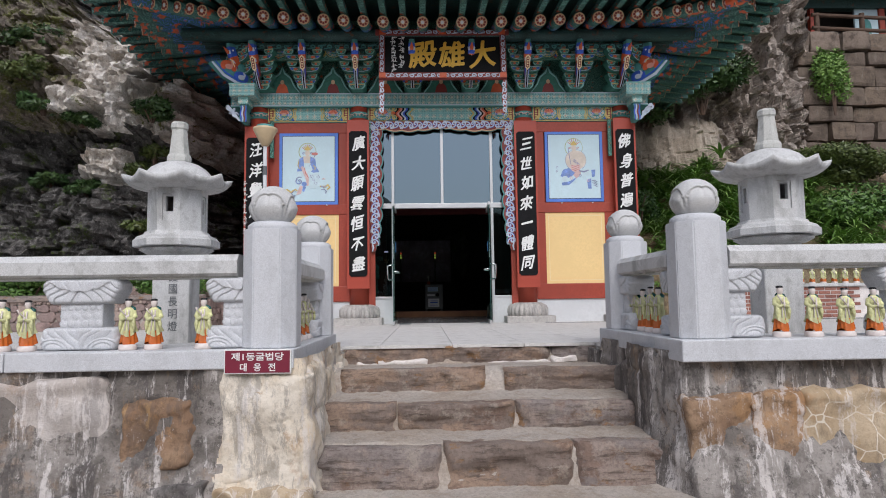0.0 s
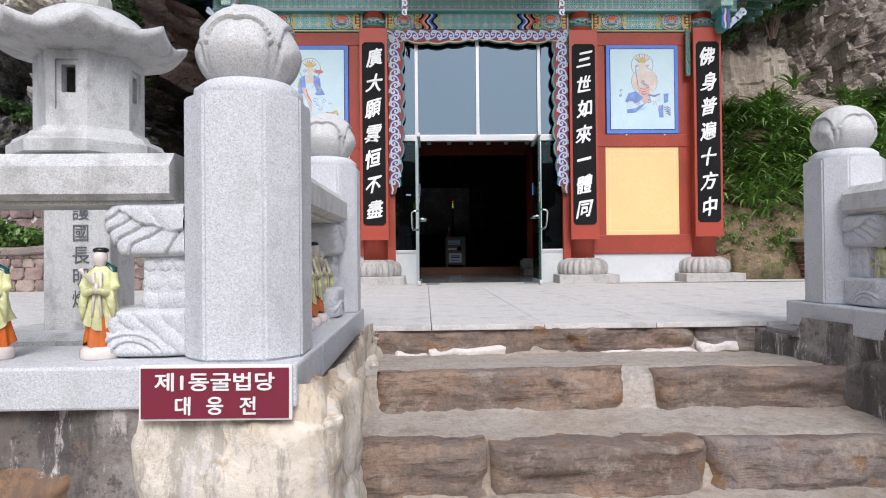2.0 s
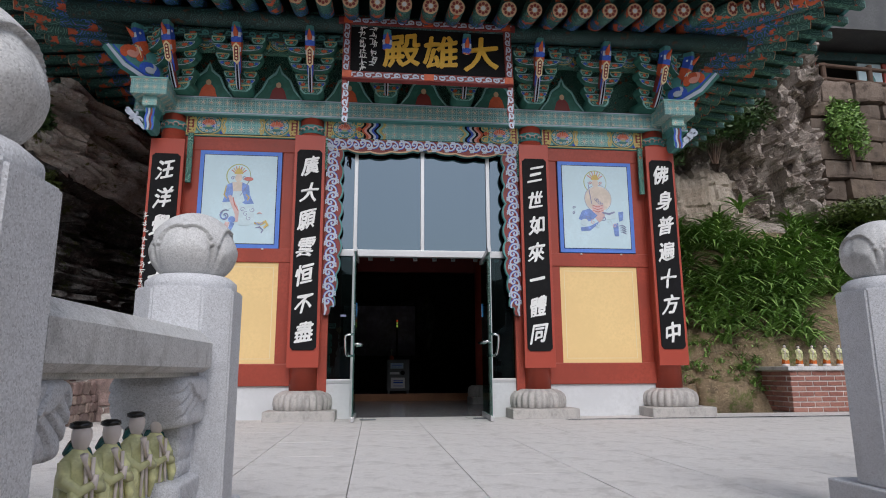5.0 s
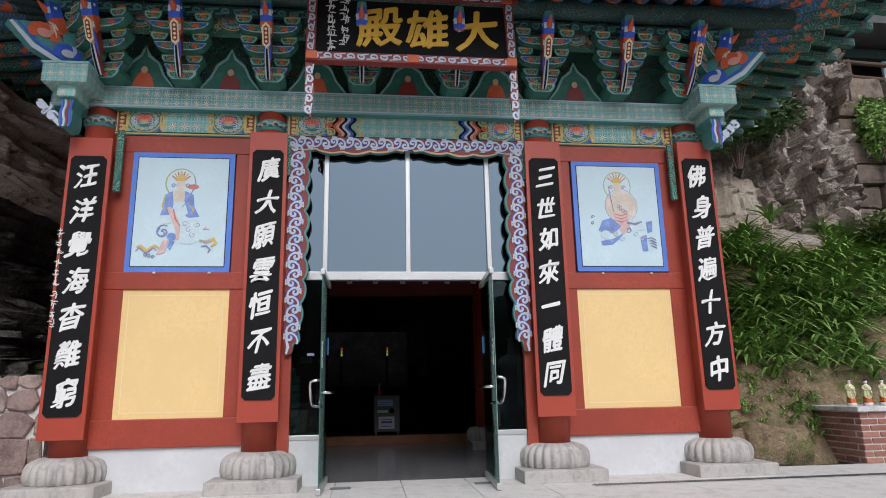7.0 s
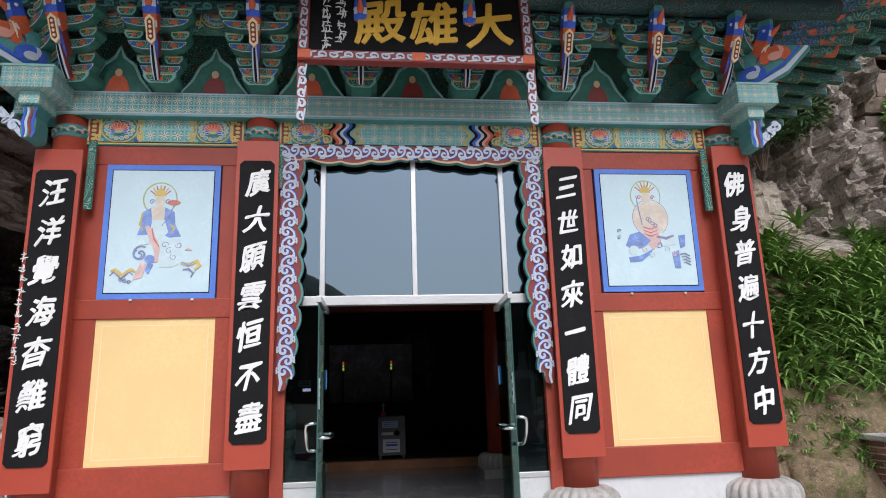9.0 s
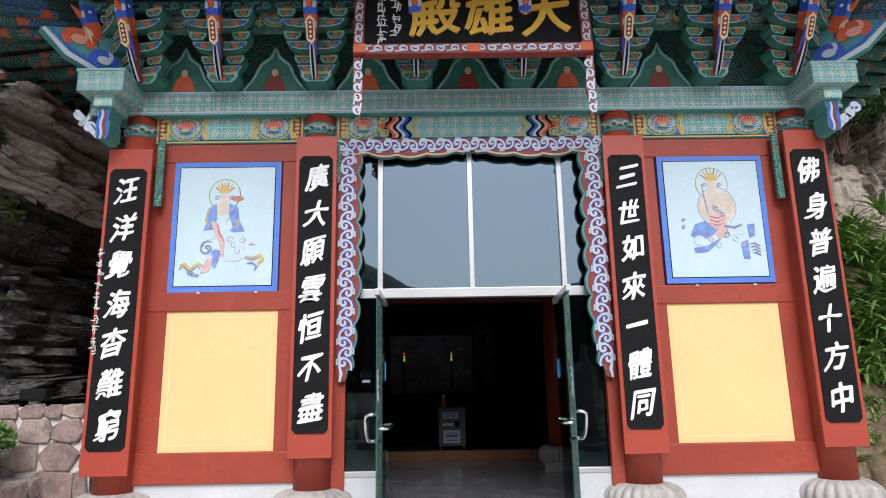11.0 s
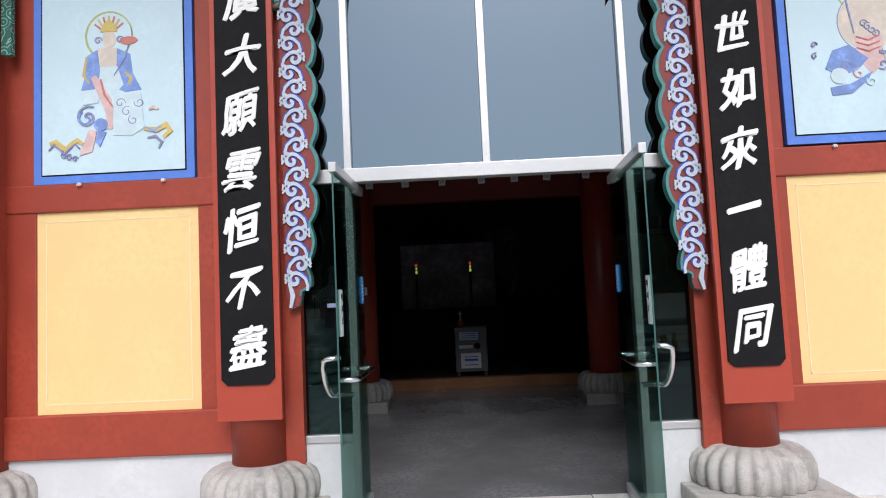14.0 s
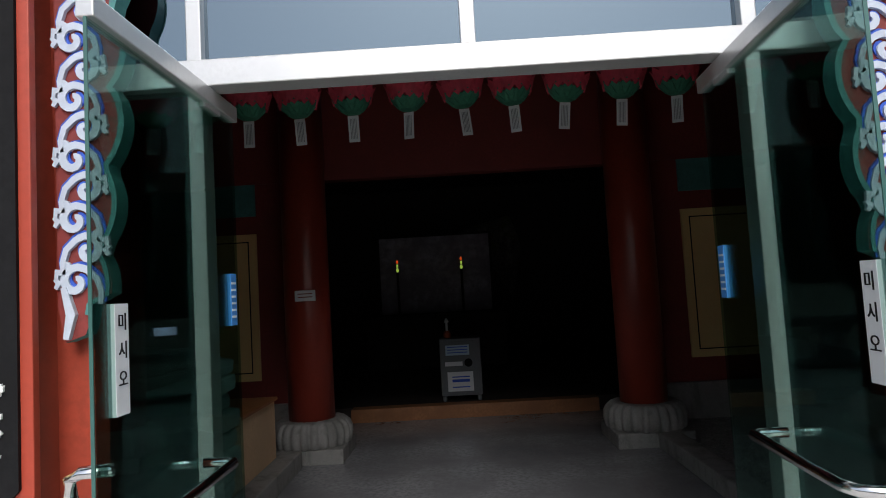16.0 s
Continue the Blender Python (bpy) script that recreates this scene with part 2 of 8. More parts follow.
def pane_glass(name, tint, mirror, clear):
    """Tinted pane: a mirror-like coat over clear tinted glass."""
    t = Tree(name)
    nodes, links = t.t.nodes, t.t.links
    gloss = nodes.new("ShaderNodeBsdfGlossy")
    gloss.inputs["Color"].default_value = (*mirror, 1)
    gloss.inputs["Roughness"].default_value = 0.012
    see = nodes.new("ShaderNodeBsdfTransparent")
    see.inputs["Color"].default_value = (*tint, 1)
    fres = nodes.new("ShaderNodeFresnel")
    fres.inputs["IOR"].default_value = 1.52
    fac = t.math("MINIMUM", t.math("ADD", t.math("MULTIPLY", fres.outputs[0], 0.55), clear), 1.0)
    wave = nodes.new("ShaderNodeBump")
    wave.inputs["Strength"].default_value, wave.inputs["Distance"].default_value = 0.02, 0.01
    links.new(t.noise(3.0, 2), wave.inputs["Height"])
    links.new(wave.outputs[0], gloss.inputs["Normal"])
    mixer = nodes.new("ShaderNodeMixShader")
    links.new(fac, mixer.inputs[0])
    links.new(see.outputs[0], mixer.inputs[1])
    links.new(gloss.outputs[0], mixer.inputs[2])
    links.new(mixer.outputs[0], nodes["Material Output"].inputs["Surface"])
    return t.m


def glow(name, col, power):
    t = Tree(name)
    t.bsdf.inputs["Emission Color"].default_value = (*col, 1)
    t.bsdf.inputs["Emission Strength"].default_value = power
    return t.done(col, 0.4)


GRANITE = granite("pale_granite", (0.62, 0.63, 0.655), (0.33, 0.33, 0.33), 0.25)
GRANITE_OLD = granite("weathered_granite", (0.60, 0.60, 0.595), (0.22, 0.215, 0.20), 0.55)
GRANITE_MOSS = granite("stained_granite", (0.56, 0.56, 0.53), (0.21, 0.22, 0.19), 0.6)
SLAB = granite("terrace_granite", (0.66, 0.64, 0.615), (0.33, 0.31, 0.29), 0.45, 0.8)
BASE_STONE = granite("column_base_stone", (0.48, 0.455, 0.43), (0.20, 0.19, 0.18), 0.6)
RED = plain("red_paint", (0.35, 0.050, 0.025), 0.5, 0.22, 1.7, 30, 0.15, (0.16, 0.03, 0.02), (0.56, 0.8))
RED_BRIGHT = plain("red_board_paint", (0.41, 0.058, 0.031), 0.45, 0.12, 2.2, 40, 0.1)
YELLOW = plain("yellow_panel_paint", (0.84, 0.60, 0.27), 0.6, 0.06, 1.5, 30, 0.05)
YELLOW_LINE = plain("pale_yellow_line", (0.85, 0.70, 0.42), 0.6, 0.06)
SKYBLUE = plain("pale_blue_ground", (0.56, 0.72, 0.78), 0.6, 0.07, 2, 30, 0.05)
BLUE = plain("blue_border_paint", (0.10, 0.23, 0.70), 0.55, 0.15)
BLACK = plain("black_board_paint", (0.009, 0.009, 0.010), 0.75, 0.4, 3, 40, 0.1)
BLACK.node_tree.nodes["Principled BSDF"].inputs["Specular IOR Level"].default_value = 0.2
WHITE = plain("white_lettering", (0.82, 0.82, 0.80), 0.6, 0.05)
GOLD = plain("gold_lettering", (0.85, 0.50, 0.06), 0.5, 0.15)
PLASTER = plain("white_plaster", (0.62, 0.63, 0.64), 0.8, 0.1, 1.8, 25, 0.3, (0.42, 0.40, 0.36), (0.58, 0.78))
TEAL = plain("teal_paint", (0.075, 0.27, 0.26), 0.55, 0.3, 4, 40)
MINT = plain("mint_paint", (0.22, 0.47, 0.44), 0.55, 0.2, 4, 40)
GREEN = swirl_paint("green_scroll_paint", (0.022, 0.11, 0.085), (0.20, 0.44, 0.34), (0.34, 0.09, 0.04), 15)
# Scroll green taken almost to black, so it holds the shade under the roof.
DKGREEN = swirl_paint("shade_dark_eave_green", (0.008, 0.034, 0.032), (0.035, 0.10, 0.095), (0.09, 0.045, 0.025), 11)
ORANGE = plain("orange_paint", (0.62, 0.11, 0.035), 0.55, 0.25, 6, 40)
COBALT = plain("cobalt_paint", (0.035, 0.11, 0.58), 0.55, 0.3, 6, 40)
PINK = plain("pink_paint", (0.72, 0.33, 0.26), 0.55, 0.15)
OCHRE = plain("ochre_paint", (0.62, 0.47, 0.15), 0.55, 0.2)
LILAC = plain("pale_lilac_paint", (0.52, 0.58, 0.68), 0.6, 0.12)
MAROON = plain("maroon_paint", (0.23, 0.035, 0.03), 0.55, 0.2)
STAR_FRIEZE = star_paint("star_brocade_frieze", (0.10, 0.30, 0.30), (0.30, 0.50, 0.49), (0.64, 0.66, 0.54), 0.1, 4.655, 1.0)
STAR_FIELD = star_paint("star_brocade_field", (0.15, 0.40, 0.39), (0.30, 0.52, 0.49), (0.66, 0.70, 0.58), 0.123, 4.432)
ALU = plain("aluminium", (0.62, 0.62, 0.62), 0.35, 0.06, 2, 60, 0.03, None, (0, 1), 0.6)
CHROME = plain("chrome", (0.75, 0.76, 0.77), 0.14, 0.04, 2, 60, 0.0, None, (0, 1), 1.0)
TRANSOM_GLASS = pane_glass("reflective_window_glass", (0.05, 0.07, 0.08), (0.37, 0.475, 0.555), 0.42)
DOOR_GLASS = pane_glass("green_door_glass", (0.62, 0.76, 0.71), (0.42, 0.55, 0.55), 0.0)
SIDE_GLASS = pane_glass("dark_side_glass", (0.30, 0.40, 0.38), (0.42, 0.56, 0.60), 0.03)
GLASS_EDGE = plain("green_glass_edge", (0.05, 0.13, 0.115), 0.2, 0.1)
CEMENT = rock("cement_bed", (0.44, 0.385, 0.34), (0.56, 0.52, 0.475), (0.36, 0.30, 0.25), 1.6, None, (0, 1), 0.45, 0.5, 0.25)
WALLCEM = stained_wall("stained_retaining_wall", (0.167, 0.146, 0.13), (0.36, 0.329, 0.304), 0.3, 0.7, 0.75)
WALL_PALE = stained_wall("pale_streaked_plaster", (0.464, 0.408, 0.368), (0.608, 0.56, 0.528), 0.3, 0.4, 0.8, 0.0, 0.6)
WALL_CREAM = stained_wall("cream_wall_stone", (0.688, 0.568, 0.413), (0.757, 0.688, 0.585), 0.6, 0.45, 0.6, 0.0, 0.6)
WALL_BROWN = stained_wall("rusty_brown_wall_stone", (0.245, 0.15, 0.0918), (0.354, 0.238, 0.15), 0.6, 0.4, 0.6)
WALL_TAN = stained_wall("tan_crackled_wall_stone", (0.446, 0.331, 0.209), (0.533, 0.425, 0.295), 0.45, 0.3, 0.5, 0.9, 0.6)
WALL_GREY = stained_wall("dark_grey_wall_stone", (0.0975, 0.0878, 0.0813), (0.208, 0.192, 0.182), 0.2, 0.6, 0.55)
STEP_STONE = ledge_paint("split_step_stone")
STEP_CEMENT = rock("tan_step_cement", (0.462, 0.385, 0.315), (0.518, 0.469, 0.42), (0.364, 0.294, 0.231), 1.9, None, (0, 1), 0.25, 0.8, 0.4)
RUBBLE = stone_piece("pink_rubble_stone", ((0.42, 0.30, 0.27), (0.32, 0.235, 0.215), (0.50, 0.39, 0.33), (0.42, 0.38, 0.34)))
BLOCK = stone_piece("brown_masonry_block", ((0.20, 0.15, 0.11), (0.15, 0.115, 0.09), (0.26, 0.20, 0.16), (0.30, 0.26, 0.22)))
# Dark rock, blackened further: shade under the brow is mixed into the colour.
CLIFF_L = rock("shade_dark_cliff_rock", (0.045, 0.042, 0.04), (0.13, 0.122, 0.115), (0.26, 0.245, 0.235), 1.7, (0.07, 0.095, 0.022), (0.53, 0.60), 0.8, 1.0)
CLIFF_TOP = rock("pale_cliff_rock", (0.66, 0.585, 0.50), (0.86, 0.82, 0.78), (0.40, 0.34, 0.28), 2.0, (0.18, 0.19, 0.045), (0.57, 0.65), 0.3, 1.0, 0.8)
CLIFF_MOSS = rock("mossy_brown_cliff_rock", (0.186, 0.152, 0.118), (0.31, 0.267, 0.223), (0.0868, 0.0682, 0.0527), 2.0, (0.105, 0.112, 0.0248), (0.47, 0.56), 0.6, 1.0)
CLIFF_TAN = rock("tan_slurry_rock", (0.336, 0.276, 0.216), (0.448, 0.392, 0.328), (0.24, 0.192, 0.148), 1.2, None, (0, 1), 0.5, 0.7, 0.4)
CLIFF_R = rock("brown_cliff_rock", (0.234, 0.183, 0.148), (0.437, 0.382, 0.335), (0.0936, 0.0741, 0.0624), 1.7, (0.0468, 0.0585, 0.0234), (0.6, 0.68), 0.6, 1.0)
SOIL = rock("mossy_soil", (0.22, 0.155, 0.09), (0.33, 0.25, 0.155), (0.11, 0.08, 0.045), 2.0, (0.12, 0.14, 0.035), (0.5, 0.6), 0.2, 1.0)
EARTH = rock("packed_earth", (0.30, 0.25, 0.20), (0.36, 0.31, 0.26), (0.24, 0.20, 0.16), 1.2, None, (0, 1), 0.1, 0.4, 0.3)
BRICK = stone_piece("red_brick", ((0.34, 0.15, 0.11), (0.28, 0.115, 0.085), (0.40, 0.20, 0.15), (0.46, 0.32, 0.27)), 0.3)
MORTAR = plain("pale_mortar", (0.74, 0.69, 0.66), 0.9, 0.2, 5, 60, 0.6)
LEAF = leafy("strap_leaf", (0.10, 0.22, 0.04), (0.46, 0.66, 0.19), (0.28, 0.46, 0.09))
BUSH = leafy("shrub_leaf", (0.022, 0.06, 0.015), (0.085, 0.16, 0.035), (0.10, 0.13, 0.03))
BOX_LEAF = leafy("clipped_box_leaf", (0.05, 0.12, 0.02), (0.20, 0.34, 0.07), (0.13, 0.24, 0.04))
HEDGE = leafy("clipped_hedge_leaf", (0.06, 0.09, 0.02), (0.16, 0.20, 0.05), (0.20, 0.19, 0.06))
WOOD = plain("brown_wood", (0.32, 0.13, 0.05), 0.5, 0.3, 3, 40)
LOG = plain("dark_log", (0.10, 0.06, 0.04), 0.8, 0.3, 5, 40, 0.4)
TILE = plain("dark_roof_tile", (0.10, 0.105, 0.11), 0.7, 0.3, 2, 20, 0.3)
INFLOOR = plain("polished_dark_floor", (0.21, 0.21, 0.22), 0.2, 0.35, 1.5, 30, 0.01)
# Near-black: the shade of unlit rooms is put into this colour.
DARK_INT = plain("shade_dark_interior", (0.035, 0.028, 0.026), 0.8, 0.3, 1, 10, 0.3)
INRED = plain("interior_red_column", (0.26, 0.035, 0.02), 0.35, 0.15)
GRAVEL = rock("grey_gravel", (0.25, 0.25, 0.25), (0.38, 0.37, 0.36), (0.15, 0.15, 0.15), 9, None, (0, 1), 0.0, 1.0)
STEEL = plain("grey_safe_steel", (0.13, 0.14, 0.15), 0.55, 0.1, 3, 60, 0.05)
PAPER = plain("white_paper", (0.70, 0.72, 0.74), 0.7, 0.06)
PAPER_BLUE = plain("pale_blue_paper", (0.45, 0.60, 0.72), 0.6, 0.06)
STICKER = plain("blue_sticker", (0.06, 0.25, 0.62), 0.4, 0.1)
SIGN_RED = plain("wine_sign_enamel", (0.20, 0.022, 0.045), 0.35, 0.06)
LAMP_CREAM = plain("cream_lampshade", (0.62, 0.48, 0.30), 0.5, 0.1)
SACK = plain("teal_rice_sack", (0.22, 0.34, 0.32), 0.5, 0.25, 4, 30, 0.3)
LOTUS_PINK = plain("pink_lotus_paper", (0.62, 0.06, 0.10), 0.7, 0.3, 9, 30)
LOTUS_GREEN = plain("green_lotus_paper", (0.03, 0.17, 0.10), 0.7, 0.3)
ROBE = plain("glazed_olive_green", (0.72, 0.72, 0.38), 0.22, 0.4, 14, 40, 0.1)
ROBE_LOW = plain("glazed_orange", (0.66, 0.16, 0.03), 0.25, 0.3, 14, 40, 0.1)
PORCELAIN = plain("glazed_white", (0.74, 0.66, 0.62), 0.2, 0.08)
HAT_BLACK = plain("glazed_black", (0.015, 0.015, 0.016), 0.2, 0.3)
HAT_GREEN = plain("glazed_dark_green", (0.015, 0.10, 0.09), 0.2, 0.3)
TAN = plain("tan_paint", (0.60, 0.40, 0.24), 0.6, 0.15)
# Darker copy of the column base stone, with indoor shade in its colour.
INSTONE = granite("shaded_inner_stone", (0.26, 0.25, 0.24), (0.12, 0.12, 0.11), 0.7)
PALE_SKIN = plain("pale_peach_paint", (0.66, 0.58, 0.50), 0.6, 0.15, 9, 30)
PALE_PINK = plain("pale_pink_paint", (0.70, 0.50, 0.48), 0.6, 0.2, 12, 30)
FADED_BLUE = plain("faded_blue_paint", (0.22, 0.34, 0.70), 0.6, 0.35, 14, 30)
FADED_LINE = plain("faded_violet_line", (0.28, 0.30, 0.48), 0.6, 0.3, 14, 30)
PALE_WASH = plain("pale_wash_paint", (0.58, 0.72, 0.77), 0.6, 0.12, 12, 30)
FADED_RED = plain("faded_red_paint", (0.58, 0.20, 0.17), 0.6, 0.25, 14, 30)
HALO_GREEN = plain("halo_green_paint", (0.42, 0.47, 0.20), 0.6, 0.2, 14, 30)
GREEN_FIELD = plain("deep_green_field", (0.035, 0.16, 0.12), 0.6, 0.3, 8, 30)
FAR_HILL = plain("far_wooded_hill", (0.035, 0.055, 0.035), 0.95, 0.4, 0.03, 0.2, 0.0)
BUDDHA_DIM = plain("dim_painted_screen", (0.40, 0.37, 0.47), 0.6, 0.5, 2, 9)


# ---- mesh tools ----
def as_mesh(name, bm, mats, smooth=False):
    me = bpy.data.meshes.new(name)
    bmesh.ops.recalc_face_normals(bm, faces=bm.faces)
    bm.to_mesh(me)
    bm.free()
    for m in mats if isinstance(mats, (list, tuple)) else [mats]:
        me.materials.append(m)
    if smooth:
        me.polygons.foreach_set("use_smooth", [True] * len(me.polygons))
    return me


def part(name, bm, mats, parent=None, label="", at=None, smooth=False, kind=""):
    """One bmesh (or a mesh already made) as one object under its thing."""
    me = bm if isinstance(bm, bpy.types.Mesh) else as_mesh(name, bm, mats, smooth)
    ob = new(name, me)
    if at is not None:
        ob.matrix_basis = at
    if parent is not None:
        ob.parent = parent
    if label or kind:
        tagged(ob, label, kind=kind)
    return ob


def thing(name, label, category, at=None, group="", kind=""):
    ob = new(name)
    ob.empty_display_size = 0.1
    if at is not None:
        ob.matrix_basis = at
    return tagged(ob, label, category, group, kind)


def solid(name, bm, mats, label, category, at=None, group="", kind="", smooth=False):
    return tagged(part(name, bm, mats, None, "", at, smooth), label, category, group, kind)


def box(bm, x0, x1, y0, y1, z0, z1, bevel=0.0, mat=0):
    vs = [bm.verts.new((x, y, z)) for x in (x0, x1) for y in (y0, y1) for z in (z0, z1)]
    fs = [bm.faces.new([vs[i] for i in q]) for q in ((0, 1, 3, 2), (4, 6, 7, 5), (0, 4, 5, 1), (2, 3, 7, 6), (0, 2, 6, 4), (1, 5, 7, 3))]
    for f in fs:
        f.material_index = mat
    if bevel:
        es = list({e for f in fs for e in f.edges})
        bmesh.ops.bevel(bm, geom=es, offset=bevel, segments=2, affect="EDGES", profile=0.5)
    return bm


def B(*a, **k):
    return box(bmesh.new(), *a, **k)


def lathe(bm, rings, sides=16, mat=0, cx=0.0, cy=0.0, flute=0.0, lobes=0, turn=0.0):
    """Rings of (radius, z) turned round an upright axis, closed above and below."""
    loops = []
    for r, z in rings:
        loop = []
        for i in range(sides):
            a = 2 * math.pi * i / sides + turn
            k = 1 + (flute * abs(math.cos(lobes * a / 2)) if lobes else 0)
            loop.append(bm.verts.new((cx + r * k * math.cos(a), cy + r * k * math.sin(a), z)))
        loops.append(loop)
    for lo, hi in zip(loops, loops[1:]):
        for i in range(sides):
            bm.faces.new((lo[i], lo[(i + 1) % sides], hi[(i + 1) % sides], hi[i])).material_index = mat
    bm.faces.new(loops[0][::-1]).material_index = mat
    bm.faces.new(loops[-1]).material_index = mat
    return bm


def tube(bm, pts, r, sides=8, mat=0):
    """A round bar along points."""
    pts = [Vector(p) for p in pts]
    loops = []
    for i, p in enumerate(pts):
        d = (pts[min(i + 1, len(pts) - 1)] - pts[max(i - 1, 0)]).normalized()
        u = d.cross(Vector((0.31, 0.17, 0.94))).normalized()
        v = d.cross(u)
        rr = r[i] if isinstance(r, (list, tuple)) else r
        loops.append([bm.verts.new(p + rr * (math.cos(2 * math.pi * k / sides) * u + math.sin(2 * math.pi * k / sides) * v)) for k in range(sides)])
    for lo, hi in zip(loops, loops[1:]):
        for k in range(sides):
            bm.faces.new((lo[k], lo[(k + 1) % sides], hi[(k + 1) % sides], hi[k])).material_index = mat
    bm.faces.new(loops[0][::-1]).material_index = mat
    bm.faces.new(loops[-1]).material_index = mat
    return bm


def plate(bm, outline, y0, y1, mat=0, side=None):
    """A flat outline of (x, z) given a thickness along y."""
    a = [bm.verts.new((x, y0, z)) for x, z in outline]
    b = [bm.verts.new((x, y1, z)) for x, z in outline]
    bm.faces.new(a).material_index = mat
    bm.faces.new(b[::-1]).material_index = mat
    n = len(a)
    for i in range(n):
        bm.faces.new((a[i], b[i], b[(i + 1) % n], a[(i + 1) % n])).material_index = mat if side is None else side
    return bm


def ribbon(bm, pts, width, y0, y1, mat=0):
    """A painted or carved stroke: a band of the given width along (x, z) points, thick along y."""
    pts = [Vector((p[0], p[1])) for p in pts]
    n = len(pts)
    left, right = [], []
    for i, p in enumerate(pts):
        d = (pts[min(i + 1, n - 1)] - pts[max(i - 1, 0)])
        d = d.normalized() if d.length else Vector((1, 0))
        w = width * (0.35 + 0.65 * math.sin(math.pi * (0.12 + 0.76 * i / (n - 1)))) / 2
        q = Vector((-d.y, d.x)) * w
        left.append(p + q)
        right.append(p - q)
    rows = [[bm.verts.new((v.x, y, v.y)) for v in side] for side in (left, right) for y in (y0, y1)]
    lf, lb, rf, rb = rows
    for i in range(n - 1):
        for q in ((lf[i], rf[i], rf[i + 1], lf[i + 1]), (lb[i], lb[i + 1], rb[i + 1], rb[i]), (lf[i], lf[i + 1], lb[i + 1], lb[i]), (rf[i], rb[i], rb[i + 1], rf[i + 1])):
            bm.faces.new(q).material_index = mat
    for e in (0, -1):
        bm.faces.new((lf[e], lb[e], rb[e], rf[e])).material_index = mat
    return bm


def oval(cx, cz, rx, rz, n=20):
    return [(cx + rx * math.cos(2 * math.pi * i / n), cz + rz * math.sin(2 * math.pi * i / n)) for i in range(n)]


def text_mesh(name, body, size, mat, thick=0.006, brush=0.0, wide=1.0, slant=0.0):
    """Letters of the built-in font as a mesh that stands upright and faces -y, centred on its origin."""
    cu = bpy.data.curves.new(name, "FONT")
    cu.body, cu.size, cu.extrude = body, size, thick
    cu.align_x, cu.align_y = "CENTER", "CENTER"
    cu.resolution_u = 3
    ob = new(name, cu)
    me = bpy.data.meshes.new_from_object(ob.evaluated_get(bpy.context.evaluated_depsgraph_get()))
    bpy.data.objects.remove(ob)
    bpy.data.curves.remove(cu)
    me.transform(pose(0, 0, 0, 90) @ Matrix.Diagonal((wide, 1, 1, 1)))
    if brush:
        bmt = bmesh.new()
        for dx, dz, dy in ((0, 0, 0), (brush, 0, 0.0006), (-brush, 0, 0.0003), (0, brush, 0.0009), (0, -brush, 0.0012)):
            got = me.copy()
            got.transform(Matrix.Translation((dx, dy, dz)))
            bmt.from_mesh(got)
            bpy.data.meshes.remove(got)
        for v in bmt.verts:
            w = noise.noise_vector(Vector((v.co.x / size * 2.4 + len(body) + ord(body[0]) % 17, v.co.z / size * 2.4, 0)))
            v.co.x += w.x * size * 0.5 * slant + v.co.z * slant
            v.co.z += w.z * size * 0.5 * slant + v.co.x * slant
        bmt.to_mesh(me)
        bmt.free()
    xs = [v.co.x for v in me.vertices]
    zs = [v.co.z for v in me.vertices]
    if xs:
        me.transform(Matrix.Translation((-(min(xs) + max(xs)) / 2, 0, -(min(zs) + max(zs)) / 2)))
    me.materials.clear()
    me.materials.append(mat)
    me.name = name
    return me


def wobble(p, amount, scale, seed=0.0):
    q = Vector(p) * scale + Vector((seed, seed * 1.7, -seed))
    return Vector(p) + amount * noise.noise_vector(q)


def sheet(name, nu, nv, place, mats, pick=None):
    """A grid surface of nu x nv cells, each corner placed by place(u, v) with u, v in 0..1."""
    vs = [tuple(place(i / nu, j / nv)) for j in range(nv + 1) for i in range(nu + 1)]
    fs = [(j * (nu + 1) + i, j * (nu + 1) + i + 1, (j + 1) * (nu + 1) + i + 1, (j + 1) * (nu + 1) + i) for j in range(nv) for i in range(nu)]
    me = bpy.data.meshes.new(name)
    me.from_pydata(vs, [], fs)
    for m in mats:
        me.materials.append(m)
    if pick:
        for p in me.polygons:
            p.material_index = pick(p.center)
    return me


def boulder(bm, x0, x1, y0, y1, z0, z1, rough=0.03, seed=0.0, cut=4, scale=2.5, worn=0.05):
    """A worn stone: a rounded block with an uneven skin."""
    bmesh.ops.create_cube(bm, size=1.0)
    bmesh.ops.subdivide_edges(bm, edges=bm.edges[:], cuts=cut, use_grid_fill=True)
    c = Vector(((x0 + x1) / 2, (y0 + y1) / 2, (z0 + z1) / 2))
    d = Vector((x1 - x0, y1 - y0, z1 - z0))
    r = min(worn, min(d) * 0.4)
    for v in bm.verts:
        q = Vector([2 * a for a in v.co])
        q = Vector([math.copysign(abs(a) ** 0.75, a) for a in q])
        p = Vector([a * b / 2 for a, b in zip(q, d)])
        core = Vector([max(-b / 2 + r, min(b / 2 - r, a)) for a, b in zip(p, d)])
        out = p - core
        if out.length > 1e-6:
            p = core + out.normalized() * r
        v.co = wobble(wobble(c + p, rough, scale, seed), rough * 0.35, scale * 4, seed)
    return bm


# ---- ground, terrace, retaining walls ----
CX = 0.33          # middle of the hall
TER = 0.865        # terrace level
WALL = 11.0        # plane of the hall's front wall

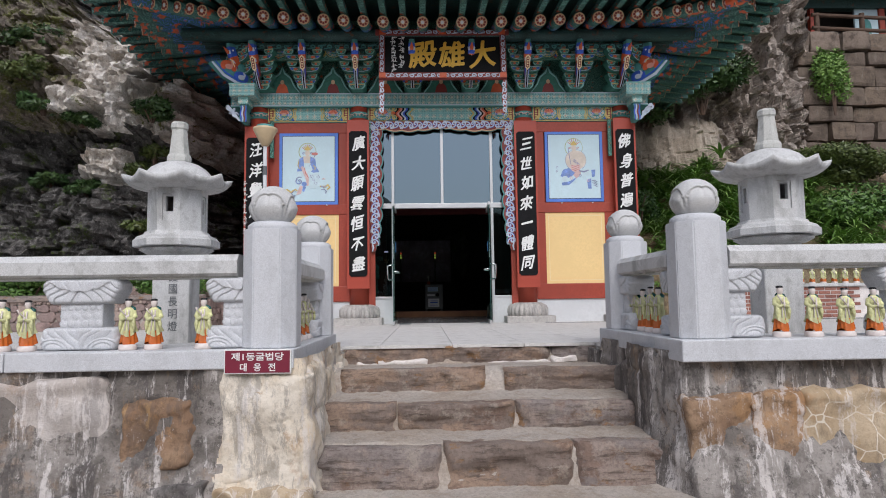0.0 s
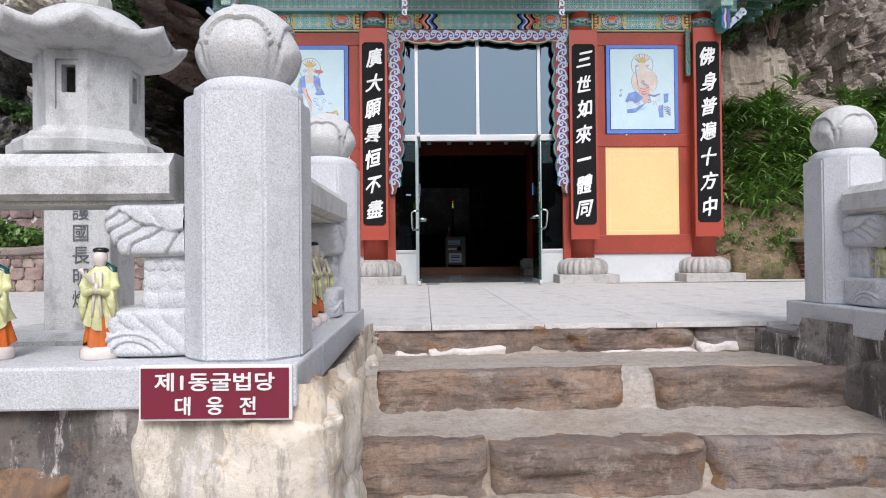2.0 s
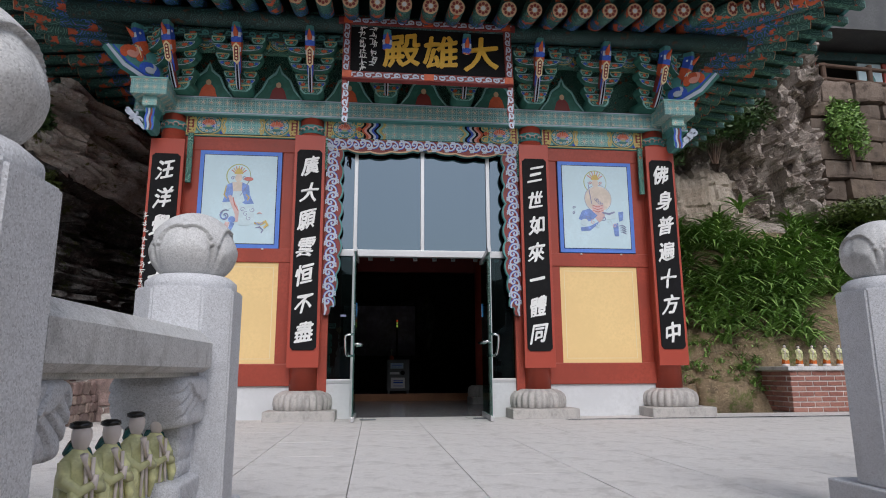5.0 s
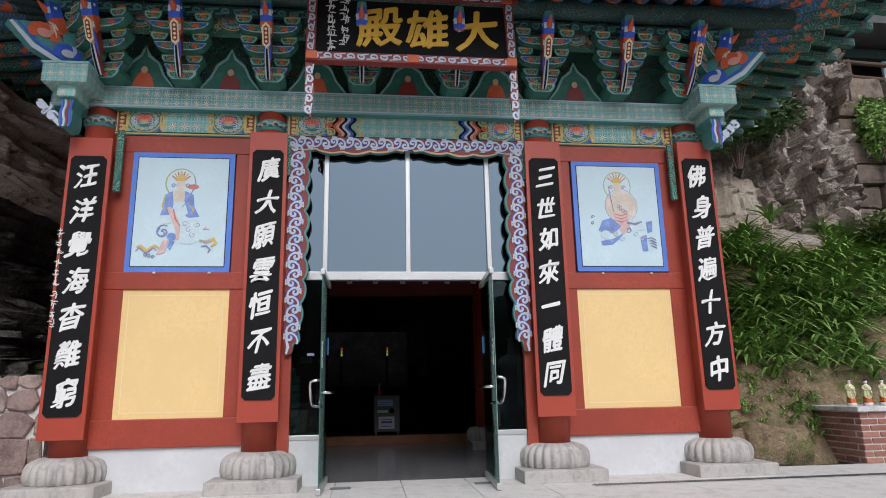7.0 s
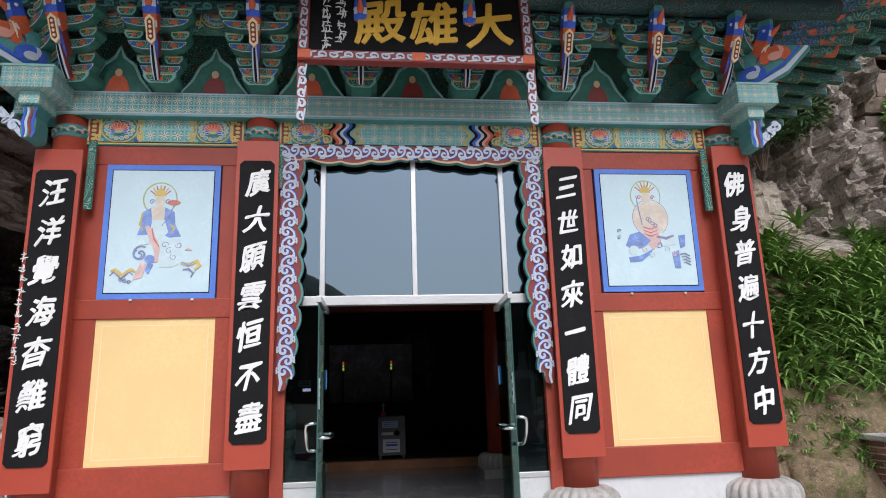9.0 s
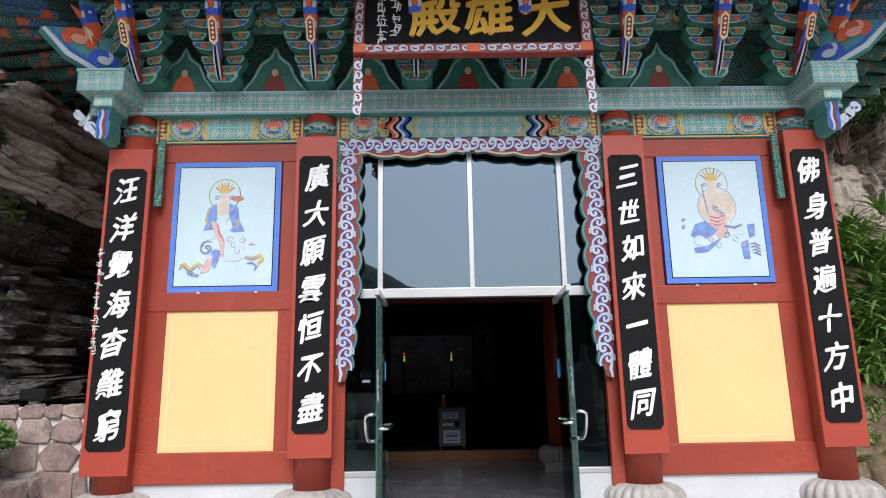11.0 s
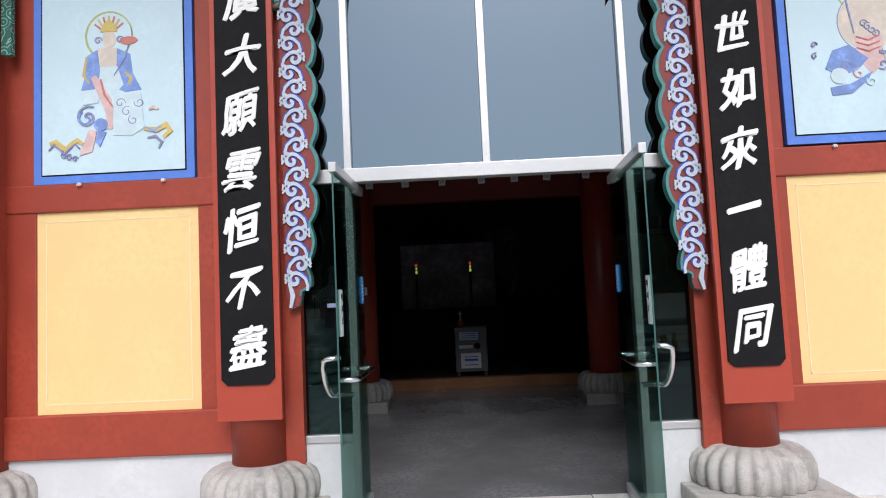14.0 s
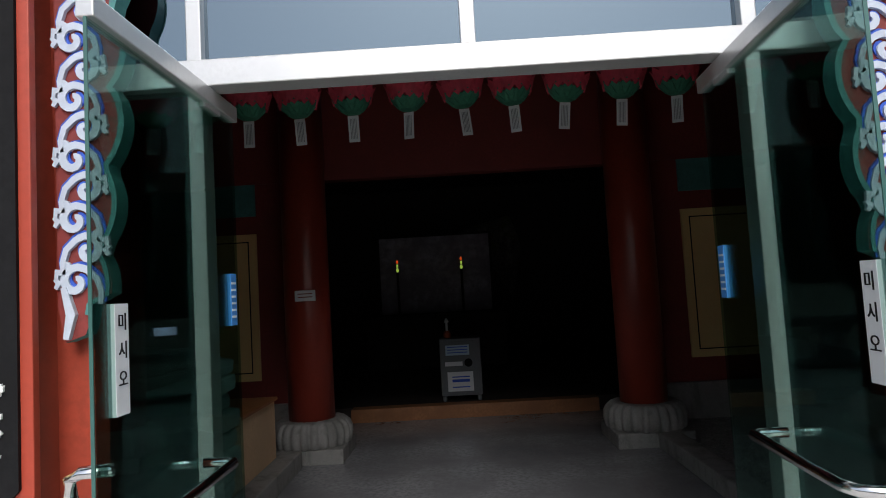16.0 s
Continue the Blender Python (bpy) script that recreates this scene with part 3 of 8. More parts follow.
ground_me = sheet("ground", 60, 60, lambda u, v: ((u - 0.5) * 600, -300 + v * 330 if v < 0.9 else -3 + (v - 0.9) * 67, -0.05 - 0.02 * noise.noise(Vector((u * 200, v * 200, 0)))), [EARTH])
solid("ground", ground_me, None, "packed pale earth in front of the temple steps", "ground", kind="structure")

# terrace bed beneath the slabs
bm = bmesh.new()
box(bm, -14, -0.72, 3.95, 11.2, -0.1, TER - 0.03)
box(bm, 1.52, 14, 3.95, 11.2, -0.1, TER - 0.03)
box(bm, -0.72, 1.52, 5.74, 11.2, -0.1, TER - 0.03)
solid("terrace", bm, CEMENT, "stone terrace in front of the temple hall", "terrace", kind="structure")
terrace = bpy.data.objects["terrace"]

# retaining walls left and right of the steps
def retaining(name, side, seed):
    """Rough plastered wall: front face along x, cheek along the steps."""
    xin = -0.735 if side < 0 else 1.51
    far = -14 if side < 0 else 14
    length = abs(far - xin)
    total = length + 2.1

    def place(u, v):
        s = u * total
        z = -0.06 + v * 0.99
        lean = 0.16 * (1 - v) ** 1.5
        if s < length:
            p = Vector((far - side * s, 3.765 - lean, z))
        else:
            d = s - length
            p = Vector((xin - side * (0.02 + lean * 0.7) * min(1, d * 4), 3.765 - lean * max(0, 1 - d * 3) + d, z))
        q = wobble(p, 0.075, 1.6, seed)
        q = wobble(q, 0.035, 6.0, seed)
        q = wobble(q, 0.012, 19.0, seed)
        if v > 0.97:
            q.z = z
        if s > length + 1.5:
            q.z = min(q.z, 0.825)
        return q

    me = sheet(name, 420, 34, place, [WALLCEM, WALL_CREAM], lambda c: 1 if -1.17 < c.x < 0 and c.z > 0.12 + 0.1 * noise.noise(c * 5) else 0)
    me.polygons.foreach_set("use_smooth", [True] * len(me.polygons))
    return solid(name, me, None, "rough stained stone and cement retaining wall", "wall", kind="structure")


wall_left = retaining("wall_retaining_left", -1, 3.0)
wall_right = retaining("wall_retaining_right", 1, 9.0)

# rough stone steps: cement bed with long stones along each edge
step_rows = ((5.72, TER - 0.022, 0.66), (4.93, 0.735, 0.56), (4.44, 0.545, 0.36), (3.98, 0.36, 0.11))
steps = thing("stone_steps", "rough old stone steps set in worn cement", "steps", kind="structure")


def step_bed(u, v):
    prof = ((2.9, -0.05), (3.35, -0.04), (3.42, 0.10), (3.93, 0.125), (3.985, 0.33), (4.06, 0.362), (4.40, 0.38), (4.45, 0.51), (4.52, 0.545), (4.88, 0.575), (4.94, 0.70), (5.02, 0.730), (5.64, 0.700), (5.72, 0.83), (5.9, 0.838))
    s = v * (len(prof) - 1)
    i = min(int(s), len(prof) - 2)
    f = s - i
    y = prof[i][0] * (1 - f) + prof[i + 1][0] * f
    z = prof[i][1] * (1 - f) + prof[i + 1][1] * f
    x = -0.95 + u * 2.7
    # cement banked up against both cheeks
    z += 0.05 * max(0.0, abs(x - 0.40) - 0.93) * (1 - (z / 0.84) ** 4)
    p = wobble((x, y + 0.040, z - 0.006), 0.015, 2.2, 5)
    p = wobble(p, 0.008, 9.0, 2)
    p = wobble(p, 0.006, 30.0, 4)
    if v > 0.9:
        p.z = min(p.z, 0.835)
    return p


me = sheet("tread_bed", 150, 150, step_bed, [STEP_CEMENT])
me.polygons.foreach_set("use_smooth", [True] * len(me.polygons))
part("tread_bed", me, None, steps, "worn tan cement smeared between the step stones")


def ledge_stone(x0, x1, y0, y1, z0, z1, seed):
    """A split stone: flat bedded top, ragged front face with broken layers."""
    bm = bmesh.new()
    nx, nz, ny = max(8, int((x1 - x0) / 0.022)), 11, 6
    loops = []
    for i in range(nx + 1):
        x = x0 + (x1 - x0) * i / nx
        end = min(1.0, min(i, nx - i) / 1.6)
        drop = 0.028 * noise.noise(Vector((x * 3.2, seed, 0))) + 0.012 * noise.noise(Vector((x * 13, seed, 4)))
        row = []
        for j in range(nz + 1):
            f = j / nz
            z = z0 + (z1 + drop - z0) * f
            lay = 0.020 * noise.cell(Vector((x * 4.0 + 0.6 * f, f * 3.3 + 0.5 * noise.noise(Vector((x * 3, seed, 1))), seed)))
            y = y0 + lay + 0.030 * noise.noise(Vector((x * 3.5, z * 6, seed))) + 0.014 * noise.noise(Vector((x * 16, z * 24, seed)))
            y += 0.05 * (1 - end) + 0.02 * max(0.0, f - 0.85) / 0.15
            row.append(bm.verts.new((x, y, z)))
        for j in range(1, ny + 1):
            f = j / ny
            row.append(bm.verts.new((x, y0 + 0.05 + (y1 - y0 - 0.05) * f, z1 + drop * (1 - f) + 0.006 * noise.noise(Vector((x * 9, f * 5, seed))) - 0.02 * f * f)))
        loops.append(row)
    for p, q in zip(loops, loops[1:]):
        for a, b, c, d in zip(p, p[1:], q[1:], q):
            bm.faces.new((a, d, c, b))
    for row, flip in ((loops[0], False), (loops[-1], True)):
        low = bm.verts.new((row[0].co.x, y1, z0))
        ring = row + [low]
        bm.faces.new(ring[::-1] if flip else ring)
    return bm


rnd = random.Random(4)
for row, cuts in zip(step_rows, ((-0.80, 1.12, 1.68), (-0.66, 0.47, 0.60, 1.62), (-0.74, -0.20, 0.62, 1.70), (-0.80, 0.10, 0.92, 1.70))):
    y, zt, zb = row
    for x0, x1 in zip(cuts, cuts[1:]):
        if x1 - x0 < 0.15:
            continue
        bm = ledge_stone(x0 + 0.006, x1 - 0.006, y - 0.035 + rnd.uniform(-0.02, 0.015), y + rnd.uniform(0.14, 0.30), zb - 0.03, zt + rnd.uniform(-0.004, 0.006), rnd.uniform(0, 50))
        part("step_stone", bm, STEP_STONE, steps, smooth=True)
# loose white mortar smeared under the top riser
for x0, x1, z1, seed in ((-0.42, 0.02, 0.728, 3.0), (-0.60, -0.43, 0.722, 6.0), (1.12, 1.34, 0.745, 9.0), (0.55, 1.10, 0.712, 12.0)):
    bm = boulder(bmesh.new(), x0, x1, 5.645, 5.715, 0.685, z1, 0.025, seed, 9, 9.0, 0.02)
    part("mortar_smear", bm, MORTAR, steps, "crumbling pale mortar under the top riser", smooth=True)

# stones that stand out of the retaining walls
for parent, stones in (
    (wall_left, ((-1.70, -1.37, 0.36, 0.66, WALL_BROWN), (-1.16, -0.70, 0.20, 0.84, WALL_CREAM), (-1.95, -1.25, -0.05, 0.22, WALL_GREY), (-2.62, -1.86, 0.22, 0.80, WALL_PALE), (-2.8, -2.0, -0.05, 0.17, WALL_GREY), (-1.14, -0.72, -0.05, 0.17, WALL_TAN), (-3.9, -2.75, 0.10, 0.76, WALL_PALE), (-4.8, -4.0, 0.0, 0.75, WALL_TAN), (-5.8, -4.9, 0.1, 0.7, WALL_GREY))),
    (wall_right, ((1.56, 1.84, 0.18, 0.66, WALL_BROWN), (1.93, 2.16, 0.16, 0.66, WALL_BROWN), (2.24, 3.05, 0.14, 0.66, WALL_TAN), (1.7, 2.5, -0.05, 0.10, WALL_GREY), (2.55, 3.3, -0.05, 0.10, WALL_GREY), (3.2, 4.1, 0.1, 0.7, WALL_PALE), (4.2, 5.2, 0.05, 0.75, WALL_BROWN), (5.3, 6.2, 0.1, 0.7, WALL_TAN))),
):
    for x0, x1, z0, z1, skin in stones:
        lean = 0.12 * (1 - z1)
        bm = boulder(bmesh.new(), x0 - 0.04, x1 + 0.04, 3.735 - lean, 4.1, z0 - 0.03, z1 + 0.03, 0.06, x0 * 3.1, 18, 4.5, 0.03)
        part("stone", bm, skin, parent, smooth=True)
for parent, xs in ((wall_left, -0.70), (wall_right, 1.50)):
    side = -1 if xs < 0 else 1
    for y0, y1, z0, z1 in ((4.05, 4.55, 0.3, 0.80), (4.6, 5.1, 0.50, 0.79), (5.15, 5.58, 0.62, 0.77)):
        bm = boulder(bmesh.new(), min(xs, xs + side * 0.3) - 0.05, max(xs, xs + side * 0.3) + 0.02, y0, y1, z0 - 0.2, z1, 0.05, y0 * 2 + side, 10, 3.6, 0.05)
        part("stone", bm, WALL_CREAM if side < 0 else WALLCEM, parent, smooth=True)


# ---- granite balustrade ----
CURB, CURB_R = 0.985, 1.003   # top of the kerbs left and right of the steps


def curb(name, x0, x1, y0, y1):
    return solid(name, B(x0, x1, y0, y1, 0.875, CURB if x0 < 0 else CURB_R, bevel=0.008), GRANITE, "pale granite kerb slab under the balustrade", "kerb", kind="structure")


curb("kerb", -14, -2.4, 3.71, 4.12)
curb("kerb", -2.395, -0.760, 3.71, 4.12)
curb("kerb", -1.175, -0.760, 4.123, 5.48)
curb("kerb", 1.49, 1.92, 4.123, 5.42)
curb("kerb", 1.49, 3.1, 3.67, 4.12)
curb("kerb", 3.105, 14, 3.67, 4.12)


def octagon(bm, w, c, z0, z1, mat=0):
    h = w / 2
    o = [(h - c, -h), (h, -h + c), (h, h - c), (h - c, h), (-h + c, h), (-h, h - c), (-h, -h + c), (-h + c, -h)]
    a = [bm.verts.new((x, y, z0)) for x, y in o]
    b = [bm.verts.new((x, y, z1)) for x, y in o]
    fs = [bm.faces.new(a[::-1]), bm.faces.new(b)] + [bm.faces.new((a[i], a[(i + 1) % 8], b[(i + 1) % 8], b[i])) for i in range(8)]
    bmesh.ops.bevel(bm, geom=list({e for f in fs for e in f.edges}), offset=0.007, segments=2, affect="EDGES")
    return bm


def lotus_post():
    """Chamfered granite post with a lotus-bud cap of four petals."""
    p = thing("balustrade_post", "pale granite balustrade post with a lotus bud cap", "post", group="balustrade posts")
    part("shaft", octagon(bmesh.new(), 0.318, 0.080, 0, 0.71), GRANITE, p)
    bm = lathe(bmesh.new(), [(0.145, 0.70), (0.150, 0.715), (0.150, 0.735), (0.125, 0.755), (0.10, 0.76)], 24)
    part("collar", bm, GRANITE, p, smooth=True)
    bm = bmesh.new()
    bmesh.ops.create_uvsphere(bm, u_segments=128, v_segments=72, radius=0.132)
    for v in bm.verts:
        a = math.atan2(v.co.y, v.co.x)
        up = v.co.z / 0.132
        # heart-shaped petals sunk beneath the smooth crown
        m = abs(((a + math.pi / 4) % (math.pi / 2)) / (math.pi / 4) - 1)
        rim = -0.30 + 0.80 * max(0.0, 1 - (m * 1.09) ** 3.2) ** 0.5 - 0.07 * max(0.0, 1 - m * 7)
        if m > 0.915:
            rim = -2.0
        deep = rim - up
        if deep > 0:
            k = 0.915 + 0.125 * min(1.0, deep / 0.55) - 0.07 * max(0.0, (m - 0.80) / 0.115)
        else:
            k = 1.0 + 0.045 * max(0.0, 1 + deep / 0.20) * (0.4 + 0.6 * (1 - m)) if rim > -1.5 else 0.985
        v.co = Vector((v.co.x * k * 1.07, v.co.y * k * 1.07, v.co.z * 0.98 + 0.855))
    part("lotus_bud", bm, GRANITE_OLD, p, "weathered lotus bud cap with carved petals", smooth=True)
    return p


post = lotus_post()
post.matrix_basis = pose(-0.927, 3.905, CURB)
for x, y in ((-0.92, 5.25), (1.685, 3.87), (1.667, 5.20), (-3.4, 3.94), (-5.9, 3.94), (4.2, 3.90), (6.7, 3.90)):
    copy_thing(post, pose(x, y, CURB if x < 0 else CURB_R))


def rail(x0, y0, x1, y1):
    """Granite top rail with a shallow ridged section, from post to post."""
    d = Vector((x1 - x0, y1 - y0, 0))
    n = d.length
    sec = ((-0.10, 0.425), (-0.125, 0.44), (-0.125, 0.515), (-0.085, 0.555), (0.085, 0.555), (0.125, 0.515), (0.125, 0.44), (0.10, 0.425))
    bm = bmesh.new()
    a = [bm.verts.new((0, y, z)) for y, z in sec]
    b = [bm.verts.new((n, y, z)) for y, z in sec]
    bm.faces.new(a), bm.faces.new(b[::-1])
    for i in range(8):
        bm.faces.new((a[i], b[i], b[(i + 1) % 8], a[(i + 1) % 8]))
    r = thing("balustrade_rail", "pale granite balustrade top rail between posts", "railing", pose(x0, y0, (CURB if x0 < 0 else CURB_R) + 0.008, 0, 0, math.degrees(math.atan2(d.y, d.x))), "balustrade rails")
    part("rail_beam", bm, GRANITE_OLD, r)
    part("rail_ledge", B(0.0, n, -0.085, 0.085, 0.412, 0.427, bevel=0.004), GRANITE_MOSS, r, "stained underside ledge of the rail")
    return r


for a in ((-3.235, 3.94, -1.12, 3.94), (-5.735, 3.94, -3.565, 3.94), (1.85, 3.90, 4.035, 3.90), (4.365, 3.90, 6.535, 3.90), (-0.935, 4.07, -0.922, 5.085), (1.683, 4.035, 1.669, 5.035)):
    rail(*a)


def baluster(half=0):
    """Carved granite support: scroll-cut cloud block, beaded waist and a lower cloud block. half: -1 or 1 keeps one side."""
    b = thing("baluster", "carved pale granite cloud baluster under the rail" if not half else "half baluster carved with clouds against a post", "baluster", group="balusters")

    def block(z0, z1, wide, seed, top):
        bm = bmesh.new()
        nx, nz = 120, 36
        h = z1 - z0
        rows = {}
        for face in (-1, 1):
            grid = []
            for j in range(nz + 1):
                line = []
                for i in range(nx + 1):
                    u, v = i / nx * 2 - 1, j / nz
                    vv = v if top else 1 - v
                    if top:
                        w = 0.80 + 0.20 * min(1.0, vv / 0.55) - 0.09 * max(0.0, (vv - 0.80) / 0.20)
                    else:
                        w = 0.86 + 0.14 * math.sin(math.pi * min(1.0, 0.12 + 0.80 * vv))
                    x = u * w * wide / 2
                    edge = (1 - abs(u) ** 18) ** 0.5 * (1 - abs(2 * v - 1) ** 14 * 0.5)
                    warp = 0.5 * noise.noise(Vector((x * 7, v * 2, seed)))
                    # folds fan out from the waist, each with a soft back and a sharp undercut
                    ph = abs(x) * 13 + (v if top else 1 - v) * (1.5 + abs(u) * 1.6) + 1.6 * warp + seed
                    f = ph - math.floor(ph)
                    relief = -0.012 * f ** 4 - 0.004
                    if top:
                        apron = 0.52 + 0.42 * (abs(u) / 0.8) ** 2 - 0.05 * abs(math.sin(u * 9.5))
                        if v > apron:
                            g = abs(x) * 12 - v * 1.4 + seed
                            relief = 0.004 - 0.008 * (g - math.floor(g)) ** 4
                    else:
                        q = ((abs(u) - 0.62) / 0.42) ** 2 + (v / 0.55) ** 2
                        if q < 1:
                            g = q * 2.6
                            relief = 0.006 - 0.010 * (g - math.floor(g)) ** 3
                    line.append(bm.verts.new((x, face * (0.02 + edge * (0.090 + relief)), z0 + v * h)))
                grid.append(line)
            for j in range(nz):
                for i in range(nx):
                    q = (grid[j][i], grid[j][i + 1], grid[j + 1][i + 1], grid[j + 1][i])
                    bm.faces.new(q if face < 0 else q[::-1])
            rows[face] = grid
        front, back = rows[-1], rows[1]
        for j in range(nz):
            bm.faces.new((front[j][0], front[j + 1][0], back[j + 1][0], back[j][0]))
            bm.faces.new((front[j][nx], back[j][nx], back[j + 1][nx], front[j + 1][nx]))
        for i in range(nx):
            bm.faces.new((front[0][i], back[0][i], back[0][i + 1], front[0][i + 1]))
            bm.faces.new((front[nz][i], front[nz][i + 1], back[nz][i + 1], back[nz][i]))
        if half:
            bmesh.ops.bisect_plane(bm, geom=bm.verts[:] + bm.edges[:] + bm.faces[:], plane_co=(0, 0, 0), plane_no=(-half, 0, 0), clear_outer=True)
        return bm

    part("cloud_block", block(0.275, 0.425, 0.47, 1.0, True), GRANITE, b, "block carved with draped folds under the rail", smooth=True)
    bm = box(bmesh.new(), -0.125, 0.125, -0.075, 0.075, 0.13, 0.28, 0.008)
    if half:
        bmesh.ops.bisect_plane(bm, geom=bm.verts[:] + bm.edges[:] + bm.faces[:], plane_co=(0, 0, 0), plane_no=(-half, 0, 0), clear_outer=True)
    part("waist", bm, GRANITE, b, "waist block")
    bm = bmesh.new()
    for face in (-1, 1):
        for k in range(6):
            for z, r in ((0.158, 0.026), (0.252, 0.020)):
                m = Matrix.Translation((-0.104 + k * 0.0416, face * 0.072, z)) @ Matrix.Diagonal((r, 0.008, r * 0.9, 1))
                bmesh.ops.create_uvsphere(bm, u_segments=12, v_segments=8, radius=1.0, matrix=m)
        for k in range(4):
            m = Matrix.Translation((-0.094 + k * 0.0625, face * 0.070, 0.205)) @ Matrix.Diagonal((0.034, 0.009, 0.026, 1))
            bmesh.ops.create_uvsphere(bm, u_segments=12, v_segments=8, radius=1.0, matrix=m)
    if half:
        bmesh.ops.bisect_plane(bm, geom=bm.verts[:] + bm.edges[:] + bm.faces[:], plane_co=(0, 0, 0), plane_no=(-half, 0, 0), clear_outer=True)
    part("beading", bm, GRANITE, b, "carved beads on the waist", kind="stuff", smooth=True)
    part("foot_block", block(0.0, 0.135, 0.48, 4.0, False), GRANITE, b, "foot block carved with leaf folds", smooth=True)
    return b


whole = baluster()
whole.matrix_basis = pose(-2.05, 3.94, CURB)
for x in (-4.6, 3.02, 5.45):
    copy_thing(whole, pose(x, 3.94 if x < 0 else 3.90, CURB if x < 0 else CURB_R))
left_half = baluster(-1)
left_half.matrix_basis = pose(-1.088, 3.94, CURB)
copy_thing(left_half, pose(-0.922, 5.10, CURB, 0, 0, 90))
copy_thing(left_half, pose(1.669, 5.05, CURB_R, 0, 0, 90))
right_half = baluster(1)
right_half.matrix_basis = pose(1.835, 3.90, CURB_R)
copy_thing(right_half, pose(-0.945, 4.05, CURB, 0, 0, 90))
copy_thing(right_half, pose(1.683, 4.02, CURB_R, 0, 0, 90))


# ---- porcelain figurines on the kerb ----
def figurine_mesh():
    bm = bmesh.new()
    lathe(bm, [(0.050, 0.0), (0.053, 0.006), (0.052, 0.026), (0.046, 0.034)], 18, 2)

    def draped(rings, mat, waves, seed):
        """A hanging cloth: deep uneven folds that die out upwards."""
        n = 40
        loops = []
        for k, (rx, ry, z, deep) in enumerate(rings):
            loop = []
            for i in range(n):
                a = 2 * math.pi * i / n
                f = 1 + deep * (abs(math.sin(a * waves / 2 + seed + 0.25 * k)) - 0.5) + deep * 0.5 * math.sin(a * 3 + seed)
                loop.append(bm.verts.new((rx * f * math.cos(a), ry * f * math.sin(a), z + deep * 0.05 * math.sin(a * 2 + seed))))
            loops.append(loop)
        for lo, hi in zip(loops, loops[1:]):
            for i in range(n):
                bm.faces.new((lo[i], lo[(i + 1) % n], hi[(i + 1) % n], hi[i])).material_index = mat
        bm.faces.new(loops[-1]).material_index = mat

    draped([(0.044, 0.036, 0.034, 0.34), (0.042, 0.033, 0.062, 0.26), (0.036, 0.028, 0.105, 0.18), (0.030, 0.024, 0.13, 0.1)], 1, 9, 0.4)
    draped([(0.044, 0.034, 0.094, 0.32), (0.038, 0.030, 0.120, 0.24), (0.034, 0.027, 0.160, 0.16), (0.037, 0.026, 0.205, 0.12), (0.034, 0.024, 0.232, 0.06), (0.014, 0.013, 0.252, 0.0)], 0, 8, 1.1)
    for s in (-1, 1):
        tube(bm, [(s * 0.031, 0.0, 0.230), (s * 0.040, -0.010, 0.196), (s * 0.026, -0.033, 0.178), (s * 0.004, -0.042, 0.188)], [0.012, 0.014, 0.012, 0.008], 10, 0)
        tube(bm, [(s * 0.030, -0.026, 0.186), (s * 0.037, -0.030, 0.150), (s * 0.040, -0.024, 0.105)], [0.011, 0.011, 0.003], 8, 0)
        tube(bm, [(s * 0.010, -0.027, 0.236), (s * 0.007, -0.032, 0.170), (s * 0.012, -0.034, 0.115)], [0.004, 0.004, 0.003], 6, 2)
    lathe(bm, [(0.009, 0.248), (0.014, 0.256), (0.0185, 0.272), (0.0175, 0.286), (0.010, 0.295)], 14, 2, cy=-0.004)
    lathe(bm, [(0.016, 0.289), (0.0205, 0.292), (0.0195, 0.299), (0.011, 0.303)], 14, 4)
    tube(bm, [(0.036, -0.006, 0.212), (0.026, 0.010, 0.240), (0.0, 0.014, 0.256), (-0.020, 0.010, 0.244)], [0.006, 0.015, 0.014, 0.007], 10, 3)
    tube(bm, [(0, -0.040, 0.180), (0.004, -0.042, 0.206)], [0.008, 0.005], 8, 2)
    tube(bm, [(-0.002, -0.036, 0.20), (-0.030, -0.044, 0.232), (-0.036, -0.046, 0.246)], [0.004, 0.004, 0.008], 6, 2)
    return as_mesh("figurine", bm, [ROBE, ROBE_LOW, PORCELAIN, HAT_GREEN, HAT_BLACK], True)


FIG = figurine_mesh()
rnd = random.Random(11)


def figurine(x, y, z, turn, k=1.0):
    ob = new("figurine", FIG)
    ob.matrix_basis = pose(x, y, z, 0, 0, turn + rnd.uniform(-9, 9)) @ Matrix.Diagonal((k, k, k * rnd.uniform(0.97, 1.03), 1))
    tagged(ob, "glazed porcelain figurine, olive robe over an orange skirt", "figurine", "row of porcelain figurines")


for x in (-1.325, -1.62, -1.77, -2.36, -2.51, -2.66, -2.85, -3.05, 2.16, 2.36, 2.56, 2.74, 3.4, 3.58, 3.76):
    figurine(x, 3.86 if x < 0 else 3.81, CURB if x < 0 else CURB_R, 8 if x < 0 else -8)
for y in (4.42, 4.58, 4.74, 4.90):
    figurine(-0.90, y + 0.02, CURB, 70, 1.09)
    figurine(1.65, y + 0.02, CURB_R, -70, 1.06)


